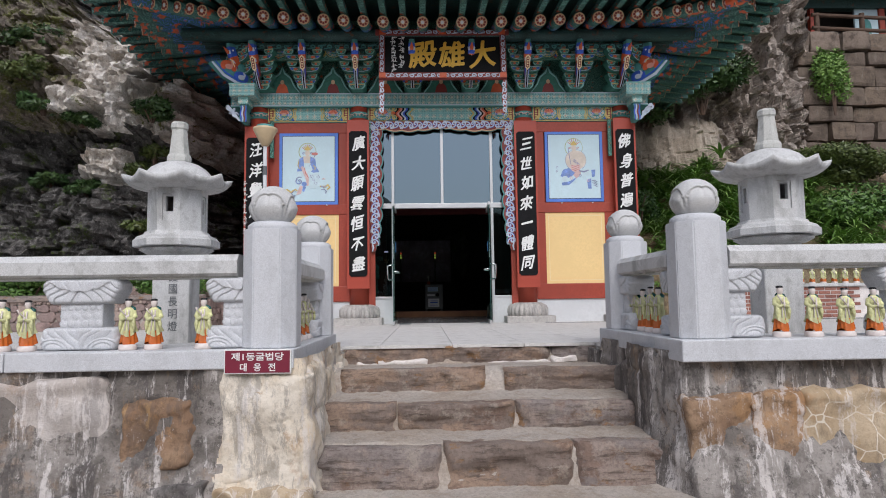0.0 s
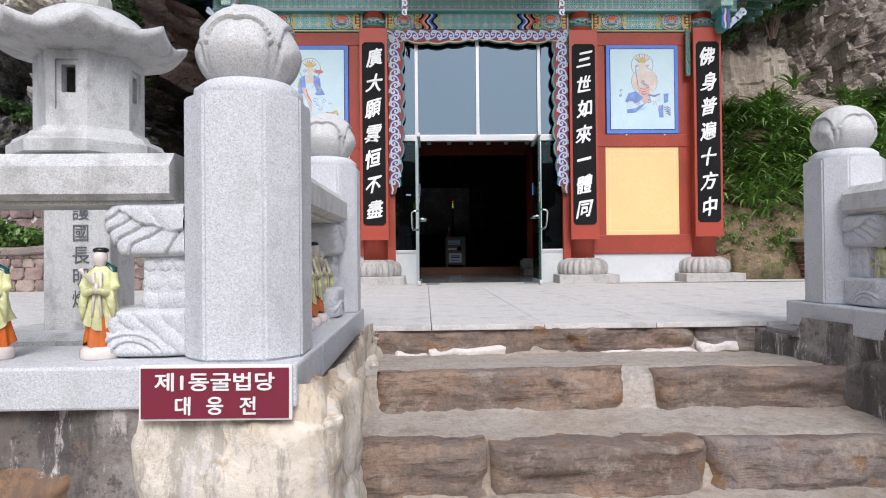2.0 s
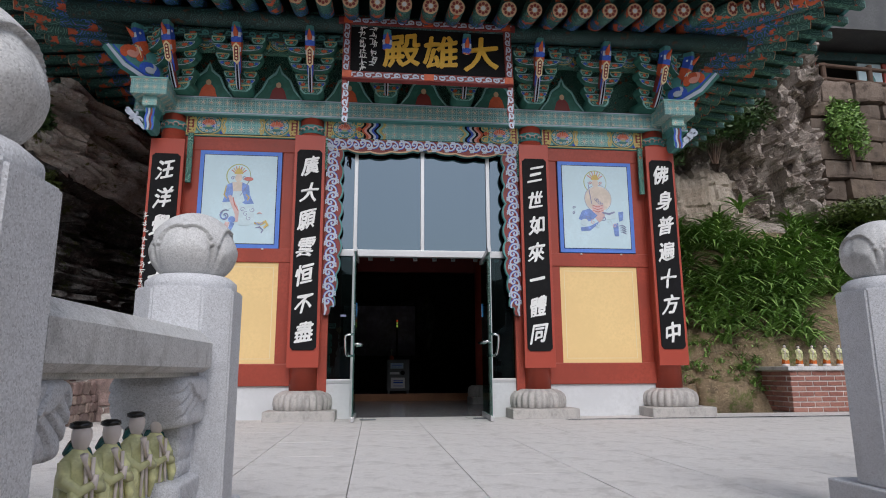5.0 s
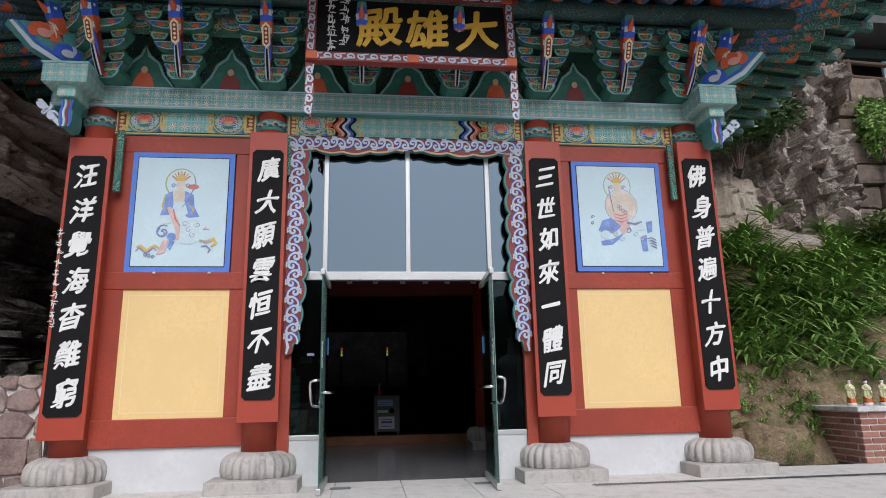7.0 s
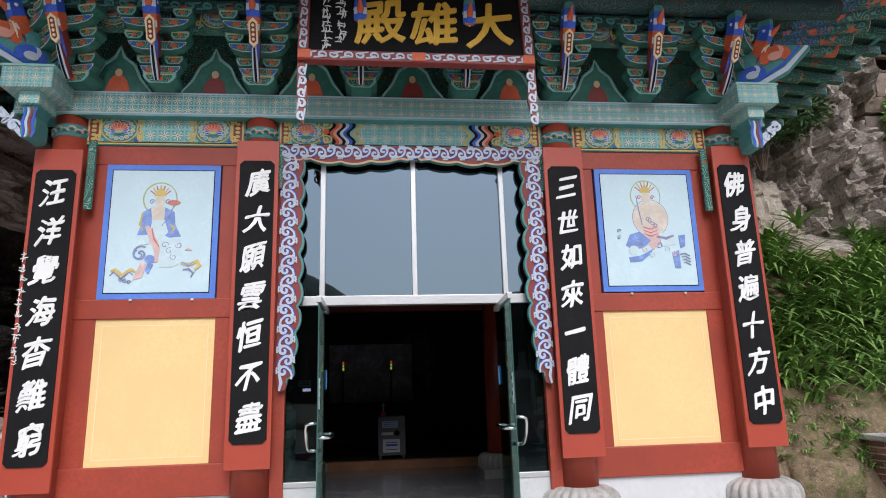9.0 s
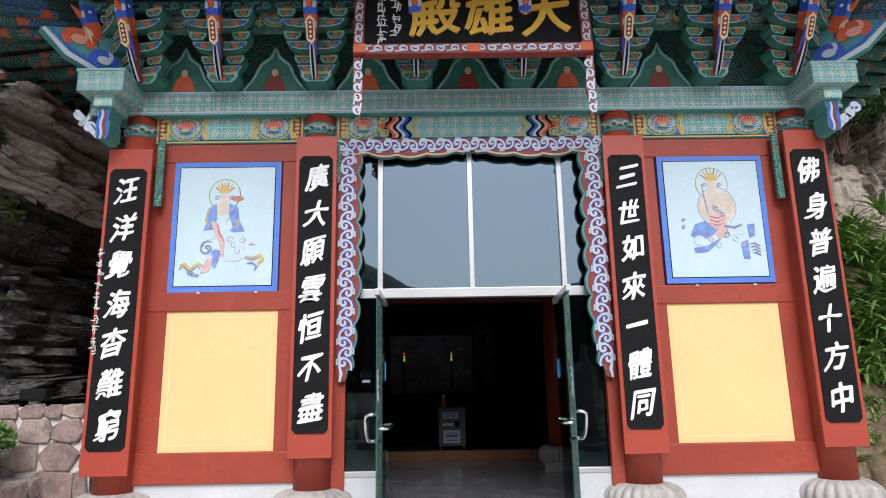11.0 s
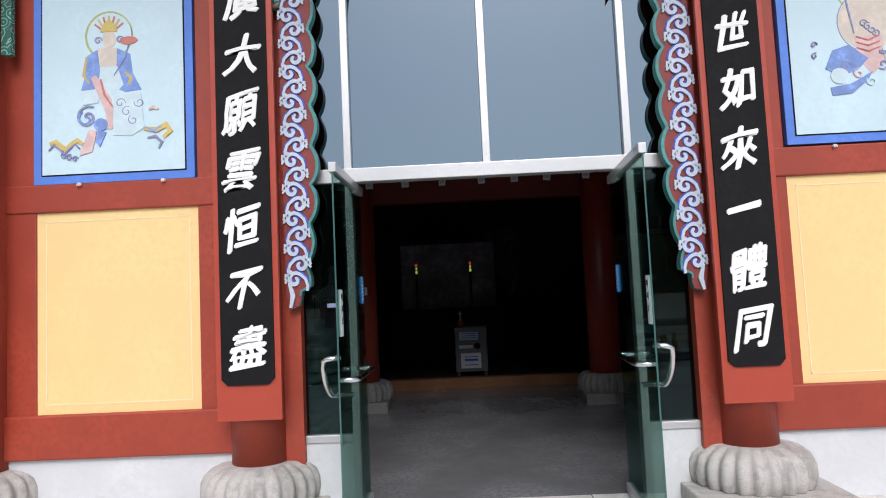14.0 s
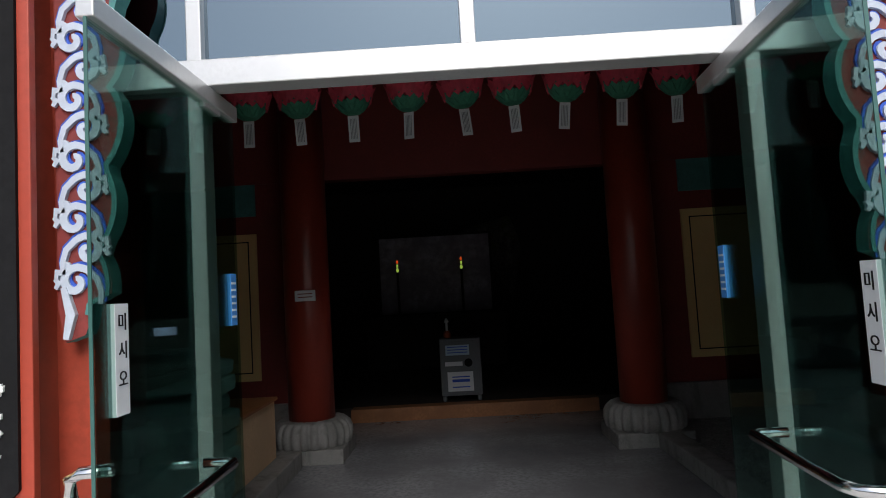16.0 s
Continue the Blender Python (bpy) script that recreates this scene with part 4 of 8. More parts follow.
# ---- stone lanterns ----
def stone_lantern(mat, carved):
    """Octagonal lantern: shaft, lotus plate, fire box with windows, wavy upturned roof with a dome, finial."""
    L = thing("stone_lantern", "tall pale granite octagonal stone lantern on the terrace", "stone lantern", group="stone lanterns")
    eighth = math.pi / 8
    part("plinth", lathe(bmesh.new(), [(0.42, 0), (0.42, 0.08), (0.36, 0.10)], 8, turn=eighth), mat, L)
    part("shaft", B(-0.150, 0.150, -0.137, 0.137, 0.09, 0.76, bevel=0.012), mat, L)
    bm = lathe(bmesh.new(), [(0.16, 0.75), (0.22, 0.765), (0.275, 0.795), (0.27, 0.812)], 72, flute=0.07, lobes=18)
    part("lotus_plate", bm, mat, L, "lotus petal plate beneath the fire box", smooth=True)
    part("fire_box_base", lathe(bmesh.new(), [(0.335, 0.815), (0.342, 0.822), (0.342, 0.868), (0.325, 0.878), (0.315, 0.895), (0.262, 0.915), (0.250, 0.935)], 8, turn=eighth), mat, L)
    bm = bmesh.new()
    r0, z0, z1 = 0.236, 0.93, 1.255

    def quad(*ps):
        bm.faces.new([bm.verts.new(p) for p in ps])

    for i in range(8):
        a0, a1 = math.pi / 4 * i - eighth, math.pi / 4 * i + eighth
        mid = Vector((math.cos(math.pi / 4 * i), math.sin(math.pi / 4 * i), 0))
        corner = [Vector((r0 * math.cos(a), r0 * math.sin(a), 0)) for a in (a0, a1)]

        def at(f, z, deep=0.0):
            return corner[0].lerp(corner[1], f) - mid * deep + Vector((0, 0, z))

        if i % 2:
            quad(at(0, z0), at(1, z0), at(1, z1), at(0, z1))
            continue
        # a sunk frame with an open window in it
        rings = ((0.0, 1.0, z0, z1, 0.0), (0.22, 0.78, 1.005, 1.21, 0.0), (0.22, 0.78, 1.005, 1.21, 0.014), (0.34, 0.68, 1.075, 1.19, 0.014), (0.34, 0.68, 1.075, 1.19, 0.06))
        for p, q in zip(rings, rings[1:]):
            P = [at(p[0], p[2], p[4]), at(p[1], p[2], p[4]), at(p[1], p[3], p[4]), at(p[0], p[3], p[4])]
            Q = [at(q[0], q[2], q[4]), at(q[1], q[2], q[4]), at(q[1], q[3], q[4]), at(q[0], q[3], q[4])]
            for k in range(4):
                quad(P[k], P[(k + 1) % 4], Q[(k + 1) % 4], Q[k])
    bmesh.ops.remove_doubles(bm, verts=bm.verts, dist=1e-4)
    part("fire_box", bm, mat, L)
    bm = bmesh.new()
    rings = []
    prof = ((0.20, 1.245, 0), (0.30, 1.262, 0.2), (0.375, 1.283, 0.7), (0.415, 1.300, 1), (0.428, 1.334, 1), (0.405, 1.338, 0.9), (0.345, 1.336, 0.5), (0.300, 1.340, 0.15), (0.285, 1.350, 0.04), (0.262, 1.385, 0), (0.222, 1.425, 0), (0.165, 1.458, 0), (0.10, 1.478, 0))
    n = 96
    for k, (r, z, wave) in enumerate(prof):
        loop = []
        for i in range(n):
            a = 2 * math.pi * i / n
            m = ((a - eighth) % (math.pi / 4)) / (math.pi / 8) - 1
            corner = abs(m) ** 2.2
            hexa = math.cos(eighth) / math.cos(m * eighth)
            rr = r * (1 - wave + wave * hexa * (1 + 0.03 * corner))
            loop.append(bm.verts.new((rr * math.cos(a), rr * math.sin(a), z + 0.042 * (corner - 0.3) * wave)))
        rings.append(loop)
    for lo, hi in zip(rings, rings[1:]):
        for i in range(n):
            bm.faces.new((lo[i], lo[(i + 1) % n], hi[(i + 1) % n], hi[i]))
    bm.faces.new(rings[0][::-1]), bm.faces.new(rings[-1])
    part("roof", bm, GRANITE_OLD, L, "weathered domed stone roof with a wavy rim", smooth=True)
    part("finial", lathe(bmesh.new(), [(0.098, 1.475), (0.103, 1.485), (0.103, 1.515), (0.094, 1.535), (0.084, 1.54), (0.064, 1.725), (0.064, 1.735), (0.073, 1.745), (0.073, 1.778), (0.06, 1.795), (0.03, 1.80)], 8), GRANITE_MOSS, L, "mossy column-like finial")
    if carved:
        for i, ch in enumerate("鵬護國長明燈"):
            part("carved_character", text_mesh("carved_character", ch, 0.080, STEEL, 0.002), None, L, "dark carved character", pose(0.02, -0.1395, 0.685 - 0.092 * i))
    return L


lantern = stone_lantern(GRANITE_OLD, True)
lantern.matrix_basis = pose(-1.892, 4.9, TER, 0, 0, 2) @ Matrix.Diagonal((0.91, 0.91, 1, 1))
stone_lantern(GRANITE_OLD, False).matrix_basis = pose(2.752, 4.9, TER, 0, 0, -3) @ Matrix.Diagonal((0.985, 0.985, 1.045, 1))

# garden lamp behind the post
lamp = thing("garden_lamp", "slim white pole lamp with a cream cone shade", "lamp", pose(-1.06, 4.22, TER))
part("pole", tube(bmesh.new(), [(0, 0, 0), (0, 0, 1.45)], 0.013, 10), PAPER, lamp)
part("sleeve", tube(bmesh.new(), [(0, 0, 1.24), (0, 0, 1.30)], 0.015, 10), STEEL, lamp, "dark sleeve on the pole")
part("shade", lathe(bmesh.new(), [(0.018, 1.435), (0.028, 1.445), (0.080, 1.545), (0.080, 1.558), (0.05, 1.564), (0.02, 1.566)], 20), LAMP_CREAM, lamp, "cream cone lampshade", smooth=True)
part("cap", lathe(bmesh.new(), [(0.062, 1.563), (0.055, 1.578), (0.02, 1.584)], 20), TEAL, lamp, "grey-green cap")

# wine-red sign hung on the kerb
sign = thing("name_sign", "wine-red sign board with white Korean letters and border", "sign", pose(-0.9595, 3.703, 0.9185, 0, 0.4))
part("board", B(-0.1905, 0.1905, -0.010, 0.006, -0.0695, 0.0695, bevel=0.003), WHITE, sign, "white sign edge")
part("face", B(-0.1835, 0.1835, -0.0135, -0.009, -0.0625, 0.0625), SIGN_RED, sign)
part("lettering", text_mesh("lettering", "제1동굴법당", 0.049, WHITE, 0.002, 0.0010, 1.2), None, sign, "white Korean letters", pose(0, -0.015, 0.029))
for x, ch in ((-0.079, "대"), (0.0, "웅"), (0.082, "전")):
    part("lettering", text_mesh("lettering", ch, 0.049, WHITE, 0.002, 0.0010), None, sign, "white Korean letters", pose(x, -0.015, -0.031))


# ---- the hall: columns, walls, painted beams ----
COLS = (-2.85, -1.12, 1.78, 3.51)


def lotus_base(column, r, mat, h=0.33, sq=0.82):
    """Fluted lotus stone on a square plinth under a column."""
    part("plinth", B(-sq / 2, sq / 2, -sq / 2, sq / 2, -0.01, 0.115, bevel=0.012), mat, column, "grey square stone plinth")
    part("lotus_stone", lathe(bmesh.new(), [(r * 0.97, 0.113), (r * 1.0, 0.125), (r * 1.03, 0.18), (r * 1.02, 0.24), (r * 0.96, 0.285), (r * 0.84, 0.315), (r * 0.80, 0.318), (r * 0.70, h + 0.005), (r * 0.60, h + 0.01)], 144, flute=0.11, lobes=24), mat, column, "carved lotus stone with worn flutes", smooth=True)


for x in COLS:
    c = thing("column", "round red painted timber column on a lotus stone", "column", pose(x, 10.98, TER), "hall columns")
    lotus_base(c, 0.31, BASE_STONE)
    part("shaft", lathe(bmesh.new(), [(0.172, 0.325), (0.170, 1.5), (0.150, 3.785)], 28), RED, c, "red painted shaft", smooth=True)
    part("painted_band", lathe(bmesh.new(), [(0.154, 3.575), (0.157, 3.58), (0.157, 3.685), (0.154, 3.69)], 28), TEAL, c, "teal painted band", smooth=True)
    for k in range(9):
        a = -1.45 + 2.9 * k / 8
        for r, m in ((0.036, MINT), (0.026, PINK), (0.015, TEAL)):
            pts = [((0.158 + 0.012 * (0.034 - r) / 0.02) * math.sin(a + r * 6.6 * math.cos(q)), -(0.158 + 0.012 * (0.034 - r) / 0.02) * math.cos(a + r * 6.6 * math.cos(q)), 3.612 + (0.02 if k % 2 else 0.0) + r * math.sin(q)) for q in [math.pi * i / 8 for i in range(9)]]
            part("cloud_stripe", tube(bmesh.new(), pts, 0.008, 5), m, c, "painted cloud stripe")
    part("band_edge", lathe(bmesh.new(), [(0.156, 3.588), (0.160, 3.592), (0.160, 3.604), (0.156, 3.608)], 28), TEAL, c, "teal edge line", smooth=True)

# front wall bays: plaster foot, red frame, yellow and picture panels
for name, x0, x1, px0, px1 in (("wall_bay_left", -2.70, -1.27, -2.496, -1.476), ("wall_bay_right", 1.93, 3.36, 2.130, 3.176)):
    w = thing(name, "red timber wall bay with a yellow panel and a painting", "wall", kind="structure")
    part("plaster_foot", B(x0 - 0.12, x1 + 0.12, WALL - 0.02, WALL + 0.16, TER - 0.02, 1.262), PLASTER, w, "white plastered wall foot")
    part("sill_beam", B(x0, x1, WALL - 0.055, WALL + 0.12, 1.258, 1.524, bevel=0.01), RED, w)
    part("mid_beam", B(x0, x1, WALL - 0.045, WALL + 0.12, 2.768, 2.945, bevel=0.01), RED, w)
    part("head_beam", B(x0, x1, WALL - 0.045, WALL + 0.12, 4.205, 4.392, bevel=0.01), RED, w)
    for a, b in ((x0, px0), (px1, x1)):
        part("stile", B(a, b, WALL - 0.035, WALL + 0.12, 1.50, 4.22, bevel=0.006), RED, w)
    part("backing", B(px0 - 0.01, px1 + 0.01, WALL + 0.03, WALL + 0.12, 1.5, 4.22), RED, w)
    part("yellow_panel", B(px0, px1, WALL - 0.022, WALL + 0.03, 1.524, 2.768), YELLOW, w, "pale yellow painted panel")
    bm = bmesh.new()
    m, t = 0.055, 0.007
    for a in ((px0 + m, px1 - m, 1.524 + m, 1.524 + m + t), (px0 + m, px1 - m, 2.768 - m - t, 2.768 - m), (px0 + m, px0 + m + t, 1.524 + m, 2.768 - m), (px1 - m - t, px1 - m, 1.524 + m, 2.768 - m)):
        box(bm, a[0], a[1], WALL - 0.0245, WALL - 0.021, a[2], a[3])
    part("panel_line", bm, YELLOW_LINE, w, "thin pale border line")
    for k in (0.28, 0.80):
        part("bolt", lathe(bmesh.new(), [(0.014, 2.925), (0.016, 2.935), (0.010, 2.945)], 8, cx=px0 + k * (px1 - px0), cy=WALL - 0.055), PORCELAIN, w, "small white picture bolt")
tagged(solid("wall_upper", B(-2.9, 3.56, WALL + 0.10, WALL + 0.24, 4.38, 6.3), GREEN, "dark green painted wall behind the brackets", "wall", kind="structure"))


def picture(x0, x1, z0, z1, flip):
    """Framed wall painting: pale blue ground, blue border, an abstract figure in patches of colour."""
    p = thing("wall_painting", "framed painting of a haloed seated figure on pale blue" if flip else "framed painting of a haloed standing figure on pale blue", "painting", pose((x0 + x1) / 2, WALL - 0.03, (z0 + z1) / 2))
    w, h = (x1 - x0) / 2, (z1 - z0) / 2
    part("border", B(-w, w, -0.012, 0.03, -h, h), BLUE, p, "blue painted border")
    part("inner_line", B(-w + 0.050, w - 0.050, -0.0145, 0.0, -h + 0.050, h - 0.050), BLACK, p, "thin dark line")
    part("ground", B(-w + 0.058, w - 0.058, -0.017, 0.0, -h + 0.058, h - 0.058), SKYBLUE, p, "pale blue ground")
    bm = bmesh.new()
    y = [0.0]

    def dab(outline, m):
        y[0] += 0.00022
        plate(bm, outline, -0.0172 - y[0], -0.0165, m)

    o = -0.02 if not flip else 0.0
    def ring(cx, cz, r, t, m):
        y[0] += 0.00022
        pts = oval(cx, cz, r, r * 1.04, 28)
        ribbon(bm, pts + pts[:2], t, -0.0172 - y[0], -0.0165, m)
    def stroke(pts, wd, m):
        y[0] += 0.00022
        ribbon(bm, pts, wd, -0.0172 - y[0], -0.0165, m)

    def curl(cx, cz, r, turns, m, wd=0.010, start=0.0):
        n = int(10 * turns) + 3
        stroke([(cx + r * (1 - 0.8 * i / n) * math.cos(start + turns * 6.283 * i / n), cz + r * (1 - 0.8 * i / n) * math.sin(start + turns * 6.283 * i / n)) for i in range(n + 1)], wd, m)

    def crown(cz, r):
        for k in range(7):
            a = radians(30 + 20 * k)
            stroke([(o + 0.05 * math.cos(a), cz + 0.03 * math.sin(a)), (o + r * math.cos(a), cz + r * math.sin(a))], 0.020, 3 if k % 2 else 7)
        dab([(o - 0.055, cz), (o + 0.055, cz), (o + 0.035, cz + 0.05), (o, cz + 0.085), (o - 0.035, cz + 0.05)], 0)

    if not flip:
        ring(o, 0.30, 0.148, 0.014, 8)
        dab([(o - 0.145, 0.175), (o - 0.07, 0.215), (o - 0.05, 0.0), (o - 0.10, -0.06), (o - 0.19, -0.07), (o - 0.155, 0.05)], 1)
        dab([(o + 0.045, 0.22), (o + 0.135, 0.175), (o + 0.15, 0.05), (o + 0.205, -0.06), (o + 0.10, -0.07), (o + 0.02, -0.03), (o + 0.04, 0.09)], 1)
        dab([(o - 0.075, 0.22), (o + 0.05, 0.22), (o + 0.045, 0.06), (o - 0.055, 0.05)], 4)
        dab([(o - 0.055, 0.10), (o + 0.05, 0.10), (o + 0.09, -0.02), (o + 0.02, -0.09), (o - 0.08, -0.06)], 6)
        stroke([(o - 0.145, 0.17), (o - 0.165, 0.05), (o - 0.13, 0.0)], 0.020, 0)
        stroke([(o + 0.10, 0.06), (o + 0.14, 0.02), (o + 0.12, -0.02)], 0.022, 0)
        dab(oval(o, 0.275, 0.043, 0.058), 4)
        crown(0.325, 0.105)
        for dx in (-1, 1):
            curl(o + dx * 0.07, 0.27, 0.026, 1.2, 5, 0.010)
        dab(oval(o + 0.125, 0.262, 0.058, 0.026), 7)
        stroke([(o + 0.13, 0.25), (o + 0.10, 0.15), (o + 0.03, 0.04)], 0.009, 5)
        dab([(o - 0.19, -0.05), (o - 0.06, -0.04), (o - 0.07, -0.13), (o - 0.17, -0.14)], 6)
        stroke([(o - 0.10, 0.04), (o - 0.06, -0.04), (o - 0.02, -0.12), (o + 0.005, -0.20), (o + 0.0, -0.30)], 0.062, 2)
        stroke([(o - 0.055, 0.02), (o - 0.03, -0.08), (o + 0.02, -0.16)], 0.016, 7)
        dab([(o + 0.03, -0.09), (o + 0.20, -0.08), (o + 0.22, -0.30), (o + 0.14, -0.35), (o + 0.02, -0.34)], 6)
        for k in range(4):
            curl(o + 0.07 + 0.04 * k, -0.14 - 0.055 * (k % 3), 0.034, 1.1, 5, 0.007, k)
        curl(o - 0.14, -0.22, 0.075, 1.3, 5, 0.018, 1.0)
        curl(o - 0.15, -0.23, 0.050, 1.0, 1, 0.012, 2.0)
        dab(oval(o - 0.055, -0.27, 0.045, 0.04), 1)
        dab([(o - 0.07, -0.30), (o - 0.02, -0.32), (o - 0.06, -0.41), (o - 0.09, -0.38)], 1)
        dab([(o - 0.13, -0.30), (o - 0.08, -0.31), (o - 0.11, -0.44), (o - 0.19, -0.46)], 2)
        stroke([(o - 0.17 - 0.035 * i, -0.39 + 0.028 * math.sin(i * 1.5)) for i in range(7)], 0.034, 0)
        stroke([(o - 0.19 - 0.033 * i, -0.415 + 0.030 * math.sin(i * 1.6)) for i in range(7)], 0.014, 5)
        for k in range(3):
            curl(o - 0.22 - 0.035 * k, -0.48 + 0.012 * k, 0.020, 1.2, 5, 0.008, k)
        stroke([(o + 0.22, -0.31), (o + 0.30, -0.32), (o + 0.36, -0.29), (o + 0.385, -0.33), (o + 0.34, -0.37)], 0.036, 0)
        stroke([(o + 0.23, -0.30), (o + 0.28, -0.33), (o + 0.33, -0.30)], 0.016, 1)
        stroke([(o + 0.24, -0.37), (o + 0.29, -0.36), (o + 0.33, -0.40), (o + 0.31, -0.44)], 0.018, 5)
        stroke([(o + 0.25, -0.19), (o + 0.28, -0.175), (o + 0.31, -0.19)], 0.018, 2)
    else:
        ring(o, 0.34, 0.155, 0.012, 8)
        dab(oval(o + 0.03, 0.11, 0.185, 0.175, 24), 4)
        ring(o + 0.03, 0.11, 0.185, 0.006, 5)
        dab([(o - 0.06, 0.02), (o + 0.10, 0.03), (o + 0.12, -0.14), (o + 0.03, -0.22), (o - 0.05, -0.12)], 2)
        dab(oval(o, 0.33, 0.045, 0.060), 4)
        crown(0.375, 0.12)
        for dx in (-1, 1):
            curl(o + dx * 0.07, 0.325, 0.024, 1.1, 7, 0.009)
        stroke([(o - 0.10, 0.34), (o - 0.085, 0.20), (o - 0.06, 0.04)], 0.012, 5)
        for k in range(4):
            curl(o + 0.0 + 0.025 * k, 0.10 - 0.02 * k, 0.026, 1.2, 5, 0.007, k)
        for k in range(3):
            stroke([(o - 0.05, 0.02 - 0.035 * k), (o + 0.02, -0.005 - 0.035 * k), (o + 0.09, 0.02 - 0.035 * k)], 0.010, 7)
        dab([(o - 0.20, -0.06), (o - 0.10, -0.03), (o + 0.01, -0.12), (o - 0.06, -0.19), (o - 0.17, -0.22), (o - 0.25, -0.17)], 1)
        dab([(o - 0.23, -0.29), (o - 0.10, -0.27), (o + 0.03, -0.20), (o + 0.0, -0.25), (o - 0.10, -0.33), (o - 0.22, -0.34)], 1)
        dab(oval(o - 0.17, -0.22, 0.055, 0.05, 12), 6)
        dab([(o + 0.10, -0.05), (o + 0.26, -0.04), (o + 0.27, -0.16), (o + 0.12, -0.18)], 6)
        stroke([(o + 0.08, -0.08), (o + 0.17, -0.10), (o + 0.25, -0.07)], 0.030, 5)
        dab([(o + 0.30, -0.07), (o + 0.37, -0.06), (o + 0.36, -0.18), (o + 0.31, -0.20)], 1)
        dab([(o + 0.22, -0.24), (o + 0.29, -0.22), (o + 0.295, -0.40), (o + 0.235, -0.40)], 1)
        for k in range(6):
            curl(o - 0.13 + 0.075 * k, -0.16 - 0.05 * (k % 3), 0.034, 1.1, (5, 2, 6, 5, 6, 2)[k], 0.009, k * 1.3)
        for k in range(4):
            stroke([(o + 0.30 + 0.01 * k, -0.26 - 0.03 * k), (o + 0.35, -0.25 - 0.03 * k), (o + 0.40, -0.28 - 0.03 * k)], 0.010, 5)
        for k in range(2):
            curl(o - 0.31, -0.02 - 0.07 * k, 0.022, 1.0, 5, 0.006, k)
    part("painted_figure", bm, [OCHRE, FADED_BLUE, PALE_PINK, OCHRE, PALE_SKIN, FADED_LINE, PALE_WASH, FADED_RED, HALO_GREEN], p, "loose patches of blue, pink and ochre paint")


picture(-2.505, -1.488, 2.945, 4.207, False)
picture(2.150, 3.174, 2.958, 4.210, True)


# painted lintel beams with brocade fields and lotus roundels
def rosette(bm, cx, cz, r, y):
    """Lotus roundel in painted layers; slots: teal, pink, orange, cobalt, ochre, dark, mint, lilac."""
    plate(bm, oval(cx, cz, r * 1.20, r * 1.0, 26), y - 0.003, y + 0.005, 4)
    plate(bm, oval(cx, cz, r * 1.12, r * 0.92, 26), y - 0.0045, y + 0.005, 0)
    plate(bm, oval(cx, cz, r * 1.06, r * 0.87, 26), y - 0.006, y + 0.005, 0)
    for i in range(16):
        a = 2 * math.pi * (i + 0.5) / 16
        c = (cx + r * 0.87 * math.cos(a), cz + r * 0.70 * math.sin(a))
        plate(bm, oval(c[0], c[1], r * 0.16, r * 0.14, 9), y - 0.008, y + 0.004, 7)
        plate(bm, oval(c[0], c[1], r * 0.115, r * 0.10, 9), y - 0.010, y + 0.004, (6, 4)[i % 2])
    plate(bm, oval(cx, cz, r * 0.70, r * 0.56, 20), y - 0.011, y + 0.004, 0)
    for k, a in enumerate((200, -20, 180, 0, 160, 20, 140, 40, 120, 60, 90)):
        ca, sa = math.cos(radians(a)), math.sin(radians(a))
        c = (cx + 0.30 * r * ca * 1.15, cz - 0.10 * r + 0.30 * r * sa)
        for grow, m, lift_y in ((1.0, 1 if k > 3 else 7, 0.0), (0.70, 2 if k > 3 else 3, 0.0006)):
            pts = [(c[0] + (u * ca * 0.36 - v * sa * 0.15) * r * grow, c[1] + (u * sa * 0.36 + v * ca * 0.15) * r * grow) for u, v in ((1, 0), (0.5, 0.8), (-0.4, 0.9), (-1, 0), (-0.4, -0.9), (0.5, -0.8))]
            plate(bm, pts, y - 0.012 - 0.0012 * k - lift_y, y + 0.004, m)
    plate(bm, oval(cx, cz - 0.28 * r, r * 0.30, r * 0.12, 12), y - 0.028, y + 0.004, 6)
    plate(bm, oval(cx, cz - 0.28 * r, r * 0.22, r * 0.07, 12), y - 0.029, y + 0.004, 4)
    for s in (-1, 1):
        for t in (-1, 1):
            pts = [(cx + s * r * (1.36 + 0.17 * math.cos(2.4 - 0.55 * i) * (1 - i / 14)), cz + t * r * (0.60 + 0.22 * math.sin(2.4 - 0.55 * i) * (1 - i / 14))) for i in range(11)]
            ribbon(bm, [(cx + s * r * 1.16, cz + t * r * 0.06)] + pts, r * 0.17, y - 0.0094, y + 0.004, 4)
            plate(bm, oval(cx + s * r * 1.12, cz + t * r * 0.82, r * 0.16, r * 0.13, 9), y - 0.007, y + 0.004, (6, 3)[(s + 1) // 2])


